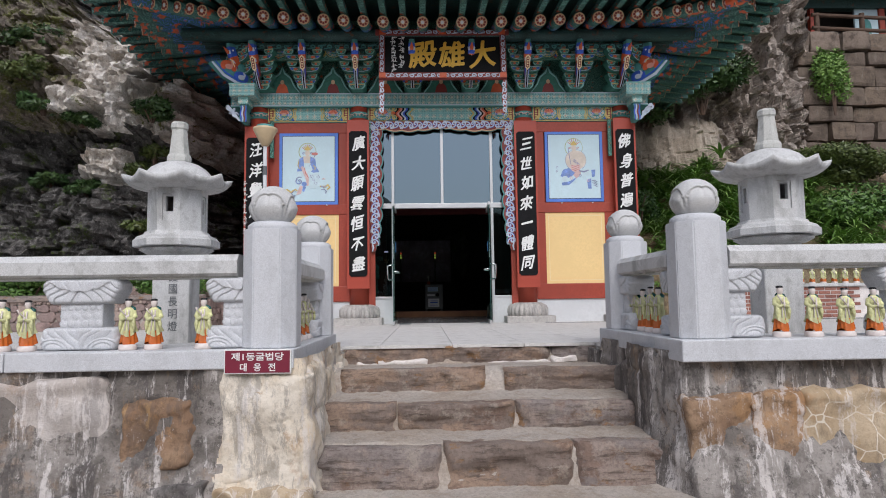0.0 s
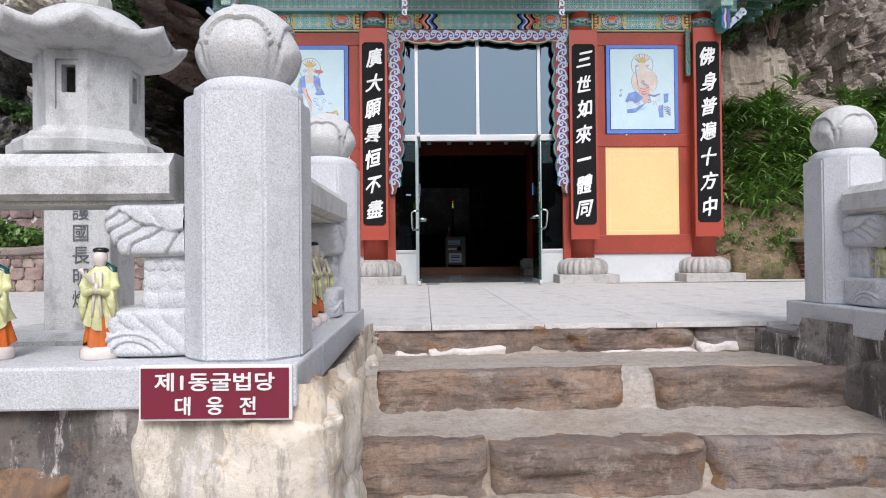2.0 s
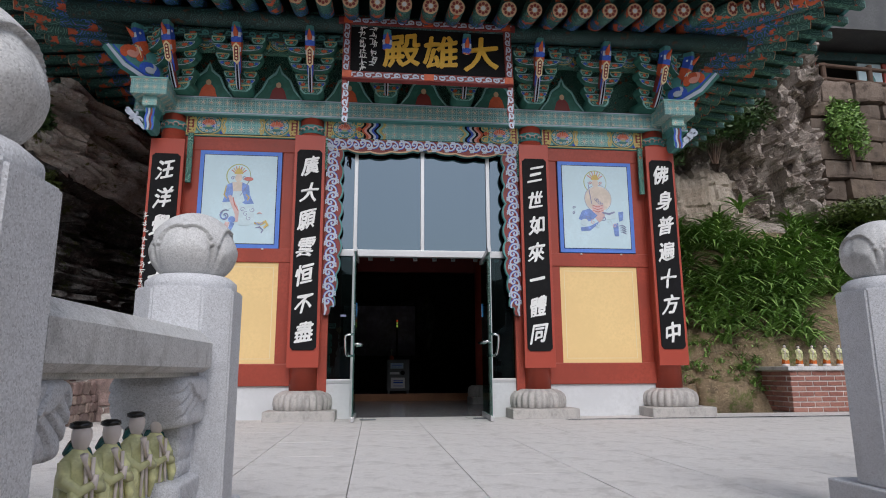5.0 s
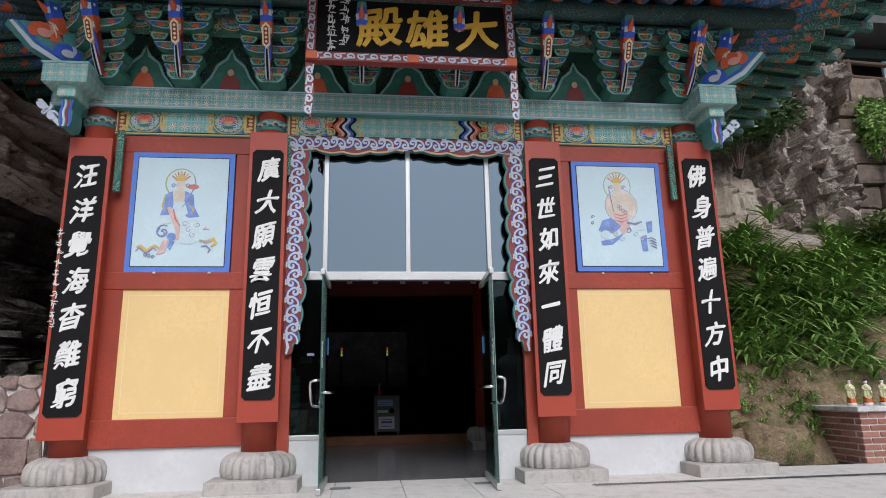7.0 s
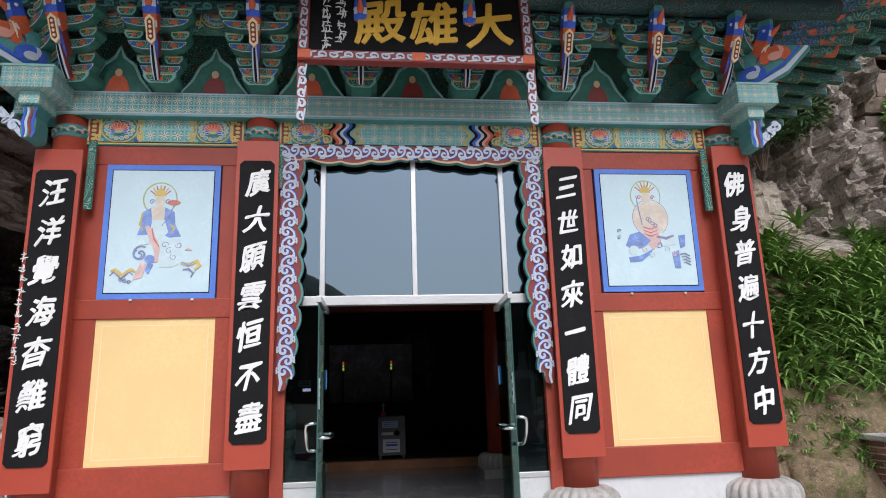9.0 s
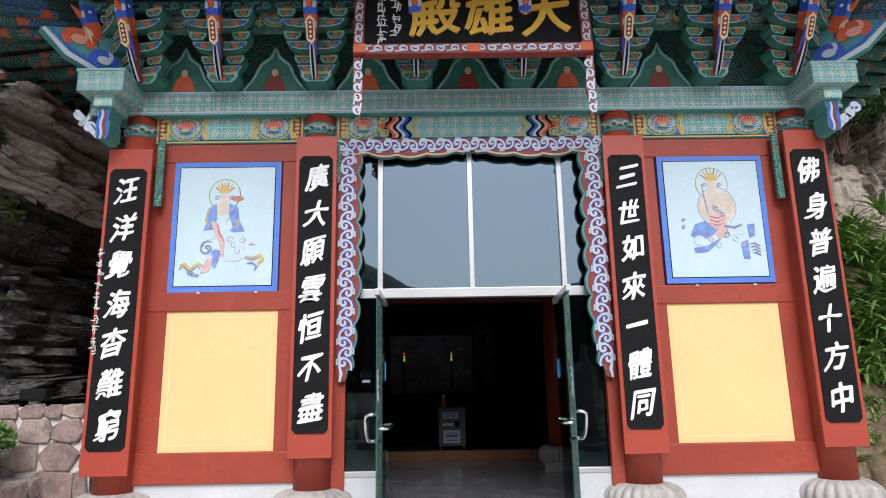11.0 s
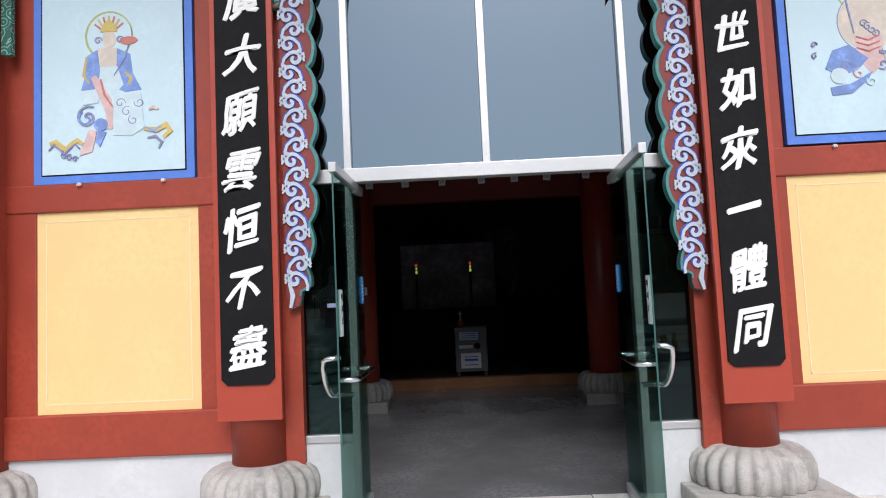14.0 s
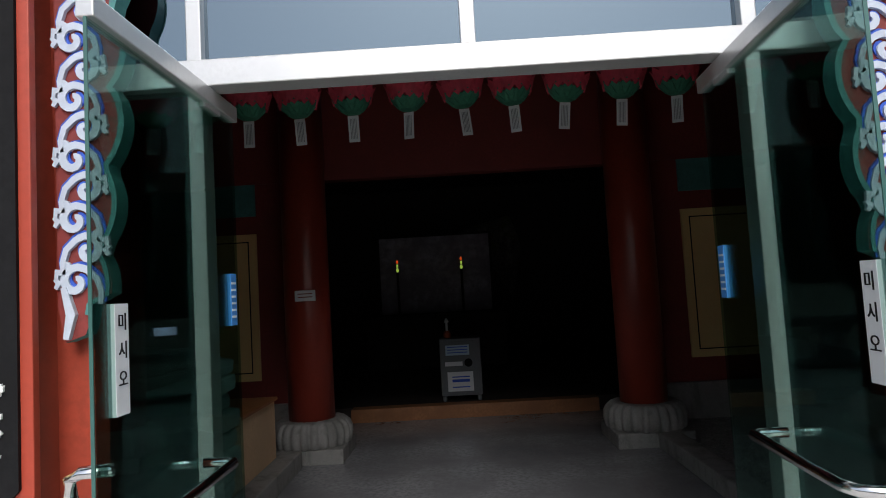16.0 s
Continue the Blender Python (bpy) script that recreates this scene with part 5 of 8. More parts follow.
PAINTS = [TEAL, PINK, ORANGE, COBALT, OCHRE, BLACK, MINT, LILAC]
for x0, x1 in ((-2.72, -1.27), (-0.97, 1.63), (1.93, 3.38)):
    wide = x1 - x0 > 2
    lt = thing("painted_lintel", "lintel beam painted with teal brocade, roundels and bands", "beam", group="painted lintels", kind="structure")
    yb = WALL - 0.06
    part("beam", B(x0, x1, yb, WALL + 0.13, 4.392, 4.712, bevel=0.006), TEAL, lt)
    bm = bmesh.new()
    for z in (4.402, 4.690):
        box(bm, x0 + 0.02, x1 - 0.02, yb - 0.004, yb, z, z + 0.014, mat=4)
        box(bm, x0 + 0.02, x1 - 0.02, yb - 0.005, yb, z + (0.016 if z < 4.5 else -0.010), z + (0.022 if z < 4.5 else -0.004), mat=5)
    for s, e in ((x0, 1), (x1, -1)):
        box(bm, min(s + e * 0.02, s + e * 0.13), max(s + e * 0.02, s + e * 0.13), yb - 0.004, yb, 4.425, 4.684, mat=4)
        box(bm, min(s + e * 0.035, s + e * 0.115), max(s + e * 0.035, s + e * 0.115), yb - 0.006, yb, 4.430, 4.680, mat=7)
        for k in range(6):
            plate(bm, oval(s + e * 0.075, 4.45 + 0.042 * k, 0.024, 0.016, 6), yb - 0.009, yb, 4)
    part("edge_line", bm, PAINTS[:7] + [MAROON], lt, "ochre edge lines and beaded end bands")
    fx0, fx1 = (x0 + 0.76, x1 - 0.76) if wide else (x0 + 0.48, x1 - 0.48)
    part("brocade_field", B(fx0, fx1, yb - 0.006, yb + 0.01, 4.432, 4.678), STAR_FIELD, lt, "teal star brocade field")
    for s, e in ((x0, 1), (x1, -1)):
        bm = bmesh.new()
        c = s + e * (0.30 if not wide else 0.27)
        rosette(bm, c, 4.555, 0.138, yb)
        if wide:
            def zig(xa, wd, m, dy):
                out = [(xa + e * 0.030 * math.sin(k * math.pi / 8.0 + 0.6), 4.428 + 0.254 * k / 24) for k in range(25)]
                inn = [(x + e * wd, z) for x, z in out]
                plate(bm, out + inn[::-1], yb - 0.005 - dy, yb + 0.004, m)
            for k, m in enumerate((5, 2, 1, 5, 7, 3, 5, 6, 4)):
                zig(s + e * (0.49 + 0.032 * k), 0.034, m, 0.0004 * k)
            for k in (-1, 1):
                plate(bm, oval(s + e * 0.45, 4.555 + k * 0.075, 0.07, 0.045, 12), yb - 0.006, yb + 0.004, 4)
                plate(bm, oval(s + e * 0.45, 4.555 + k * 0.075, 0.055, 0.032, 12), yb - 0.008, yb + 0.004, 0)
            plate(bm, oval(s + e * 0.45, 4.555, 0.04, 0.028, 10), yb - 0.009, yb + 0.004, 2)
        else:
            for k, m in ((0, 4), (1, 0), (2, 4)):
                plate(bm, [(c + e * (0.155 + 0.012 * k), 4.428), (c + e * (0.175 + 0.012 * k), 4.50), (c + e * (0.150 + 0.012 * k), 4.555), (c + e * (0.175 + 0.012 * k), 4.61), (c + e * (0.155 + 0.012 * k), 4.682), (c + e * (0.178 + 0.012 * k), 4.682), (c + e * (0.195 + 0.012 * k), 4.61), (c + e * (0.172 + 0.012 * k), 4.555), (c + e * (0.195 + 0.012 * k), 4.50), (c + e * (0.178 + 0.012 * k), 4.428)], yb - 0.005 - 0.0008 * k, yb + 0.004, m)
        part("lotus_roundel", bm, PAINTS, lt, "painted lotus roundel in pink, orange and blue")

# long plank on top of the lintels, with its brocade frieze
fz = thing("plate_beam", "long teal beam painted with a star brocade frieze", "beam", pose(0, 0, -0.10), kind="structure")
part("beam", B(-3.32, 3.98, 10.84, 11.14, 4.745, 4.985, bevel=0.006), TEAL, fz)
part("brocade_frieze", B(-3.30, 3.96, 10.835, 10.85, 4.782, 4.968), STAR_FRIEZE, fz, "star brocade frieze")
bm = bmesh.new()
for z0, z1, m in ((4.748, 4.762, 0), (4.766, 4.778, 1), (4.970, 4.982, 1)):
    box(bm, -3.32, 3.98, 10.832, 10.845, z0, z1, mat=m)
part("edge_line", bm, [MINT, LILAC], fz, "pale edge lines")
for x in (-3.02, 3.68):
    e = thing("corner_beam_end", "box-like teal beam end with star brocade on the hall corner", "beam", pose(x, 10.66, 4.70), "corner beam ends")
    part("block", B(-0.21, 0.21, -0.22, 0.2, 0.02, 0.22, bevel=0.006), STAR_FRIEZE, e)
    part("cap", B(-0.22, 0.22, -0.23, 0.2, 0.21, 0.23), MINT, e, "pale mint top edge")
    part("arm", B(-0.085, 0.085, -0.15, 0.16, -0.10, 0.02, bevel=0.004), STAR_FIELD, e)
    bm = bmesh.new()
    plate(bm, [(-0.06, -0.36), (-0.035, -0.40), (0.035, -0.40), (0.06, -0.36), (0.062, -0.24), (0.045, -0.2), (0.07, -0.1), (-0.07, -0.1), (-0.045, -0.2), (-0.062, -0.24)], -0.11, 0.10)
    part("bracket_leg", bm, TEAL, e, "teal carved bracket leg")
    bm = bmesh.new()
    for dx, m in ((-0.040, 0), (-0.014, 1), (0.014, 2), (0.040, 0)):
        ribbon(bm, [(dx + 0.008 * math.sin(i * 1.2), -0.12 - 0.035 * i) for i in range(9)], 0.022, -0.116, -0.108, m)
    part("paint_stripe", bm, [COBALT, LILAC, MAROON], e, "blue, white and maroon stripes")
    s = 1 if x > 0 else -1
    bm = bmesh.new()
    for k in range(3):
        c = (s * (0.16 + 0.06 * k), -0.14 - 0.085 * (2 - k) * 0.7)
        ribbon(bm, [(c[0] + 0.055 * (1 - i / 16) * math.cos(s * i * 0.55 + k), c[1] + 0.055 * (1 - i / 16) * math.sin(i * 0.55 + k)) for i in range(15)], 0.03, -0.04, 0.0)
    ribbon(bm, [(s * (0.08 + 0.035 * i), -0.36 + 0.045 * i) for i in range(7)], 0.05, -0.035, -0.003)
    part("scroll", bm, LILAC, e, "white carved scrolls", kind="stuff")


# ---- couplet boards on the columns ----
def couplet(x0, x1, z0, z1, chars, side_note=False):
    b = thing("couplet_board", "black board with white calligraphy on a red plank", "sign board", pose((x0 + x1) / 2, 10.78, z0), "couplet boards")
    w, h = (x1 - x0) / 2, z1 - z0
    part("red_plank", B(-w, w, 0.0, 0.028, 0, h, bevel=0.003), RED_BRIGHT, b, "red painted backing plank")
    c, w2, a, d = 0.035, w - 0.035, 0.205, h - 0.20
    o = [(-w2 + c, a), (w2 - c, a), (w2, a + c), (w2, d - c), (w2 - c, d), (-w2 + c, d), (-w2, d - c), (-w2, a + c)]
    part("black_panel", plate(bmesh.new(), o, -0.012, 0.01), BLACK, b, "black panel with clipped corners")
    n = len(chars)
    step = (d - a - 0.08) / n
    for i, ch in enumerate(chars):
        k = random.Random(ord(ch))
        part("character", text_mesh("character", ch, 0.255, WHITE, 0.004, 0.0064, 0.86, 0.17), None, b, "white brushed character", pose(k.uniform(-0.012, 0.012), -0.016, d - 0.04 - step * (i + 0.5), 0, k.uniform(-5, 3), 0))
    if side_note:
        bm = bmesh.new()
        k = random.Random(8)
        for i in range(10):
            z = h * 0.66 - i * 0.098
            for j in range(5):
                x = -w2 - 0.008 + k.uniform(-0.02, 0.02)
                zz = z + k.uniform(-0.03, 0.03)
                ribbon(bm, [(x - 0.02, zz), (x, zz + k.uniform(-0.01, 0.01)), (x + 0.02, zz + k.uniform(-0.006, 0.012))] if j < 3 else [(x, zz + 0.025), (x + 0.003, zz), (x - 0.002, zz - 0.025)], 0.009, -0.016, -0.011)
        part("fine_writing", bm, WHITE, b, "column of tiny white strokes", kind="stuff")
    return b


couplet(-3.06, -2.655, 1.36, 4.285, "汪洋覺海杳難窮", True)
couplet(-1.31, -0.93, 1.475, 4.39, "廣大願雲恒不盡")
couplet(1.585, 1.975, 1.46, 4.365, "三世如來一體同")
couplet(3.325, 3.715, 1.485, 4.40, "佛身普遍十方中")
# narrow painted drops beside the outer boards and the door columns
for x, z0 in ((-2.615, 3.75), (-0.935, 3.95), (1.60, 3.95), (3.285, 3.75)):
    bm = B(x - 0.032, x + 0.032, 10.86, 10.90, z0, 4.40, bevel=0.004)
    d = solid("painted_drop", bm, GREEN, "narrow green painted drop board beside a column", "trim", group="painted drops")

# ---- name plaque ----
plaque = thing("name_plaque", "black name plaque with gold characters in a scrolled frame", "plaque", pose(0.345, 10.24, 4.92, -7))
part("board", B(-0.98, 0.98, 0.0, 0.04, 0.09, 0.80), BLACK, plaque, "black lacquered board")
for a in ((-1.06, 1.06, -0.005, 0.10), (-1.12, 1.12, 0.78, 0.885)):
    part("frame_bar", B(a[0], a[1], -0.035, 0.05, a[2], a[3], bevel=0.006), MAROON, plaque, "maroon frame bar")
for s in (-1, 1):
    part("frame_side", B(min(s * 0.965, s * 1.06), max(s * 0.965, s * 1.06), -0.034, 0.049, 0.095, 0.785, bevel=0.006), MAROON, plaque, "maroon frame side")


def scroll_band(bm, x0, x1, z, amp, y0, y1, step=0.11, w=0.02, upright=False, mat=0):
    n = max(1, int(abs(x1 - x0) / step))
    for i in range(n):
        c = x0 + (x1 - x0) * (i + 0.5) / n
        f = 1 if i % 2 else -1
        pts = []
        for k in range(13):
            a = k * 0.52
            r = amp * (1 - k / 15)
            pts.append((c + r * 1.2 * math.cos(a) * f, z + r * math.sin(a) * f))
        pts = [(c - f * step * 0.62, z - f * amp * 0.9)] + pts[::-1][:0] + [(c + f * amp * 1.3, z - f * amp * 0.5)] + pts
        if upright:
            pts = [(b, a) for a, b in pts]
        ribbon(bm, pts, w, y0, y1, mat)


def cloud_chain(white, blue, at, length, half, pitch, y, w):
    """Dense carved cloud scrolls along a band. at(s, d) gives the place s along it and d across it."""
    n = max(2, int(length / pitch))
    p = length / n
    for i in range(n):
        f = 1 if i % 2 else -1
        s0 = p * (i + 0.5)
        r = half * 0.50
        sp = [(s0 + r * 1.05 * (1 - k / 19) * math.cos(0.45 * k - 0.6), f * (half * 0.22 + r * (1 - k / 19) * math.sin(0.45 * k - 0.6))) for k in range(16)]
        tail = [(s0 - p * 0.75, -f * half * 0.62), (s0 - p * 0.38, -f * half * 0.66), (s0 + p * 0.05, -f * half * 0.52), (s0 + p * 0.34, -f * half * 0.20)]
        ribbon(white, [at(*q) for q in tail + sp], w, y - 0.014, y)
        ribbon(blue, [at(a + w * 0.28, b - f * w * 0.28) for a, b in tail + sp], w * 0.95, y - 0.007, y)
        small = [(s0 + p * 0.5 + r * 0.5 * (1 - k / 13) * math.cos(0.5 * k + 2.0), f * (half * 0.62 + r * 0.5 * (1 - k / 13) * math.sin(0.5 * k + 2.0))) for k in range(10)]
        ribbon(white, [at(*q) for q in [(s0 + p * 0.1, f * half * 0.88)] + small], w * 0.8, y - 0.013, y)
        ribbon(white, [at(s0 - p * 0.2, f * half * 0.92), at(s0 - p * 0.02, f * half * 0.80), at(s0 + p * 0.12, f * half * 0.95)], w * 0.8, y - 0.012, y)


bm = bmesh.new()
scroll_band(bm, -1.02, 1.02, 0.047, 0.033, -0.043, -0.033)
scroll_band(bm, -1.06, 1.06, 0.832, 0.033, -0.043, -0.033)
for x in (-1.012, 1.012):
    scroll_band(bm, 0.10, 0.78, x, 0.033, -0.042, -0.032, upright=True)
part("scrollwork", bm, LILAC, plaque, "pale lilac painted scrolls", kind="stuff")
for x, z, w in ((-1.0, 0.05, 0.055), (1.0, 0.05, 0.055), (-1.0, 0.83, 0.055), (1.0, 0.83, 0.055), (0.0, 0.832, 0.06), (0.0, 0.047, 0.06)):
    part("corner_piece", B(x - w, x + w, -0.046, -0.03, z - 0.043, z + 0.043), ORANGE, plaque, "red painted frame piece")
for x, ch in ((-0.34, "殿"), (0.15, "雄"), (0.66, "大")):
    part("gold_character", text_mesh("gold_character", ch, 0.50, GOLD, 0.006, 0.011, 0.95, 0.09), None, plaque, "gold brushed character", pose(x, -0.008, 0.44, 0, -4))
bm = bmesh.new()
k = random.Random(5)
for cx, n in ((-0.68, 7), (-0.82, 8)):
    for i in range(n):
        z = 0.73 - i * 0.082
        for j in range(5):
            x, zz = cx + k.uniform(-0.03, 0.03), z + k.uniform(-0.03, 0.03)
            ribbon(bm, [(x - 0.03, zz), (x, zz + 0.006), (x + 0.03, zz - 0.004)] if j % 2 else [(x, zz + 0.03), (x + 0.004, zz), (x - 0.006, zz - 0.03)], 0.012, -0.004, 0.002)
part("fine_writing", bm, WHITE, plaque, "two columns of small white strokes", kind="stuff")
for s in (-1, 1):
    bm = bmesh.new()
    plate(bm, [(s * 1.0, 0.0), (s * 1.06, 0.0), (s * 1.055, -0.35), (s * 1.01, -0.60), (s * 0.985, -0.64), (s * 0.99, -0.5), (s * 0.965, -0.35), (s * 0.985, -0.2)], 0.0, 0.03)
    part("hanging_wing", bm, MAROON, plaque, "maroon hanging wing of the plaque")
    bm = bmesh.new()
    scroll_band(bm, -0.04, -0.60, s * 1.012, 0.036, -0.009, 0.002, 0.10, 0.022, True)
    part("scrollwork", bm, LILAC, plaque, "pale lilac painted scrolls", kind="stuff")


# ---- bracket sets under the eave ----
def bracket_set():
    b = thing("roof_bracket", "carved green roof bracket with painted bird-head tongues", "bracket", group="roof brackets")

    def bowl(x, z, w, h, y0, y1, name):
        """A bearing block: curved under, straight above, with pale outlines and warm dabs on its face."""
        bm = bmesh.new()
        o = [(x - w * 0.62, z), (x + w * 0.62, z), (x + w * 0.90, z + h * 0.35), (x + w, z + h * 0.55), (x + w, z + h), (x - w, z + h), (x - w, z + h * 0.55), (x - w * 0.90, z + h * 0.35)]
        plate(bm, o, y0, y1, 0)
        inset = [(x + (px - x) * 0.94, z + h * 0.03 + (pz - z) * 0.94) for px, pz in o]
        plate(bm, inset, y0 - 0.003, y1, 1)
        inset = [(x + (px - x) * 0.76, z + h * 0.12 + (pz - z) * 0.76) for px, pz in o]
        plate(bm, inset, y0 - 0.005, y1, 2)
        box(bm, x - w * 0.8, x + w * 0.8, y0 - 0.007, y1, z + h * 0.72, z + h * 0.84, mat=3)
        plate(bm, oval(x, z + h * 0.40, w * 0.25, h * 0.2, 8), y0 - 0.008, y1, 4)
        part(name, bm, [GREEN_FIELD, MINT, GREEN, OCHRE, ORANGE], b, "green bowl-shaped block with ochre and orange paint")

    bowl(0, 0.0, 0.15, 0.11, -0.15, 0.15, "bearing_block")
    for tier, (w, z, y) in enumerate(((0.36, 0.12, -0.10), (0.52, 0.30, -0.22), (0.60, 0.47, -0.32))):
        bm = bmesh.new()
        h = w / 2
        o = [(-h * 0.50, z - 0.035), (h * 0.50, z - 0.035), (h * 0.82, z - 0.01), (h * 0.98, z + 0.035), (h, z + 0.06), (-h, z + 0.06), (-h * 0.98, z + 0.035), (-h * 0.82, z - 0.01)]
        plate(bm, o, y - 0.045, y + 0.045, 0)
        plate(bm, [(px * 0.97, z + 0.012 + (pz - z - 0.012) * 0.86) for px, pz in o], y - 0.048, y + 0.04, 1)
        plate(bm, [(px * 0.94, z + 0.012 + (pz - z - 0.012) * 0.70) for px, pz in o], y - 0.050, y + 0.04, 2)
        for k in (-1, 1):
            plate(bm, oval(k * h * 0.55, z + 0.014, h * 0.13, 0.020, 8), y - 0.053, y + 0.04, 3)
            plate(bm, oval(k * h * 0.80, z + 0.022, h * 0.09, 0.016, 8), y - 0.053, y + 0.04, 4)
        part("cross_arm", bm, [GREEN_FIELD, LILAC, GREEN, ORANGE, COBALT], b, "green scroll-painted cross arm with white outline")
        for x in (-h + 0.06, h - 0.06):
            bowl(x, z + 0.062, 0.085, 0.085, y - 0.07, y + 0.07, "small_block")
            part("red_stub", B(x - 0.035, x + 0.035, y - 0.03, y + 0.05, z + 0.145, z + 0.20), ORANGE, b, "red stub between the tiers")
    # upturned tongues leaning out of the bracket

    def spar(pts, w, thick, mats, name, label):
        bm = bmesh.new()
        pts = [Vector(p) for p in pts]
        n = len(pts)
        loops = []
        for i, p in enumerate(pts):
            d = (pts[min(i + 1, n - 1)] - pts[max(i - 1, 0)]).normalized()
            u = d.cross(Vector((1, 0, 0))).normalized()
            k = w * (0.55 + 0.45 * math.sin(math.pi * (0.15 + 0.7 * i / (n - 1))))
            loops.append([bm.verts.new(p + Vector((sx * k, 0, 0)) + u * su * thick) for sx, su in ((-1, -1), (-0.45, -1.25), (0.45, -1.25), (1, -1), (1, 1), (-1, 1))])
        for i, (lo, hi) in enumerate(zip(loops, loops[1:])):
            for k in range(6):
                f = bm.faces.new((lo[k], lo[(k + 1) % 6], hi[(k + 1) % 6], hi[k]))
                f.material_index = (1 if k == 1 else (0 if k in (0, 2) else 2)) if len(mats) == 3 else (3 if k in (0, 2) and i % 3 == 1 else (i * 3 // n) % 3)
        bm.faces.new(loops[0][::-1]), bm.faces.new(loops[-1])
        part(name, bm, mats, b, label)

    def bend(a, m, c, n=7):
        a, m, c = Vector(a), Vector(m), Vector(c)
        return [a * (1 - f) ** 2 + m * 2 * f * (1 - f) + c * f * f for f in [i / n for i in range(n + 1)]]

    spar(bend((0, -0.20, 0.02), (0, -0.27, 0.08), (0, -0.36, 0.26)), 0.026, 0.030, [LILAC, BLACK, MAROON], "lower_tongue", "white and black striped lower tongue")
    spar(bend((0, -0.26, 0.20), (0, -0.33, 0.28), (0, -0.42, 0.46)), 0.040, 0.045, [COBALT, PINK, MAROON], "middle_tongue", "blue and pink middle tongue")
    spar(bend((0, -0.36, 0.40), (0, -0.50, 0.50), (0, -0.50, 0.72)), 0.058, 0.055, [ORANGE, COBALT, TEAL, LILAC], "bird_head", "orange and blue bird-head tongue")
    part("beak", lathe(bmesh.new(), [(0.034, 0.0), (0.028, 0.05), (0.004, 0.13)], 8), ORANGE, b, "orange beak", pose(0, -0.53, 0.56, 55))
    for x in (-0.048, 0.048):
        part("eye_dot", lathe(bmesh.new(), [(0.018, 0.0), (0.016, 0.01), (0.004, 0.014)], 8), WHITE, b, "white painted eye", pose(x, -0.49, 0.60, 0, 90 if x > 0 else -90))
    bm = bmesh.new()
    plate(bm, [(-0.038, -0.09), (0, -0.125), (0.038, -0.09), (0.038, 0.09), (0, 0.125), (-0.038, 0.09)], -0.008, 0.008, 0)
    plate(bm, [(-0.024, -0.075), (0, -0.095), (0.024, -0.075), (0.024, 0.075), (0, 0.095), (-0.024, 0.075)], -0.011, 0.0, 1)
    for k in range(4):
        plate(bm, oval(0, -0.06 + 0.04 * k, 0.014, 0.014, 8), -0.014, 0.0, 0)
    part("name_tablet", bm, [YELLOW_LINE, MAROON], b, "yellow hexagonal tablet", pose(0, -0.455, 0.36, 24))
    return b


brk = bracket_set()
xs = (-2.0, -1.12, -0.17, 0.83, 1.78, 2.66)
brk.matrix_basis = pose(xs[0], 10.80, 4.885)
for x in xs[1:]:
    copy_thing(brk, pose(x, 10.80, 4.885))
for x, turn in ((-2.88, -42), (3.54, 42), (-2.72, -12), (3.38, 12)):
    copy_thing(brk, pose(x, 10.82, 4.885, 0, 0, turn))
for y in (11.9, 12.8, 13.7):
    copy_thing(brk, pose(-2.98, y, 4.885, 0, 0, -90))
    copy_thing(brk, pose(3.64, y, 4.885, 0, 0, 90))
# corner lotus tongues, large and bright
for s, x in ((-1, -2.95), (1, 3.61)):
    c = thing("corner_lotus_bracket", "large corner bracket painted with a red and a blue lotus", "bracket", pose(x, 10.72, 4.90, 0, 0, 40 if s < 0 else -40), "corner brackets")
    o = [(0, 0.02), (0.25 * s, 0.04), (0.50 * s, 0.13), (0.72 * s, 0.32), (0.60 * s, 0.36), (0.40 * s, 0.42), (0.15 * s, 0.40), (0, 0.30)]
    part("panel", plate(bmesh.new(), o, -0.06, 0.06), TEAL, c)
    bm = bmesh.new()
    ribbon(bm, [(s * a, b) for a, b in ((0.02, 0.03), (0.26, 0.05), (0.5, 0.14), (0.70, 0.32))], 0.05, -0.07, -0.058, 0)
    ribbon(bm, [(s * a, b) for a, b in ((0.04, 0.08), (0.26, 0.10), (0.47, 0.19), (0.64, 0.34))], 0.03, -0.068, -0.058, 1)
    part("edge_paint", bm, [LILAC, COBALT], c, "pale and blue edge lines")
    for (cx, cz, r, m, nm) in ((0.42 * s, 0.30, 0.13, [ORANGE, PINK], "red painted lotus"), (0.20 * s, 0.16, 0.12, [COBALT, LILAC], "blue painted lotus")):
        bm = bmesh.new()
        for k in range(9):
            a = radians(-10 + 25 * k)
            q = (cx + 0.55 * r * math.cos(a) * 1.3, cz + 0.45 * r * math.sin(a))
            plate(bm, oval(q[0], q[1], r * 0.36, r * 0.42, 9), -0.066 - 0.0008 * k, -0.055, k % 2 if k % 3 == 0 else 0)
        plate(bm, oval(cx, cz, r * 0.5, r * 0.35, 10), -0.078, -0.055, 1)
        part("lotus", bm, m, c, nm, kind="stuff")
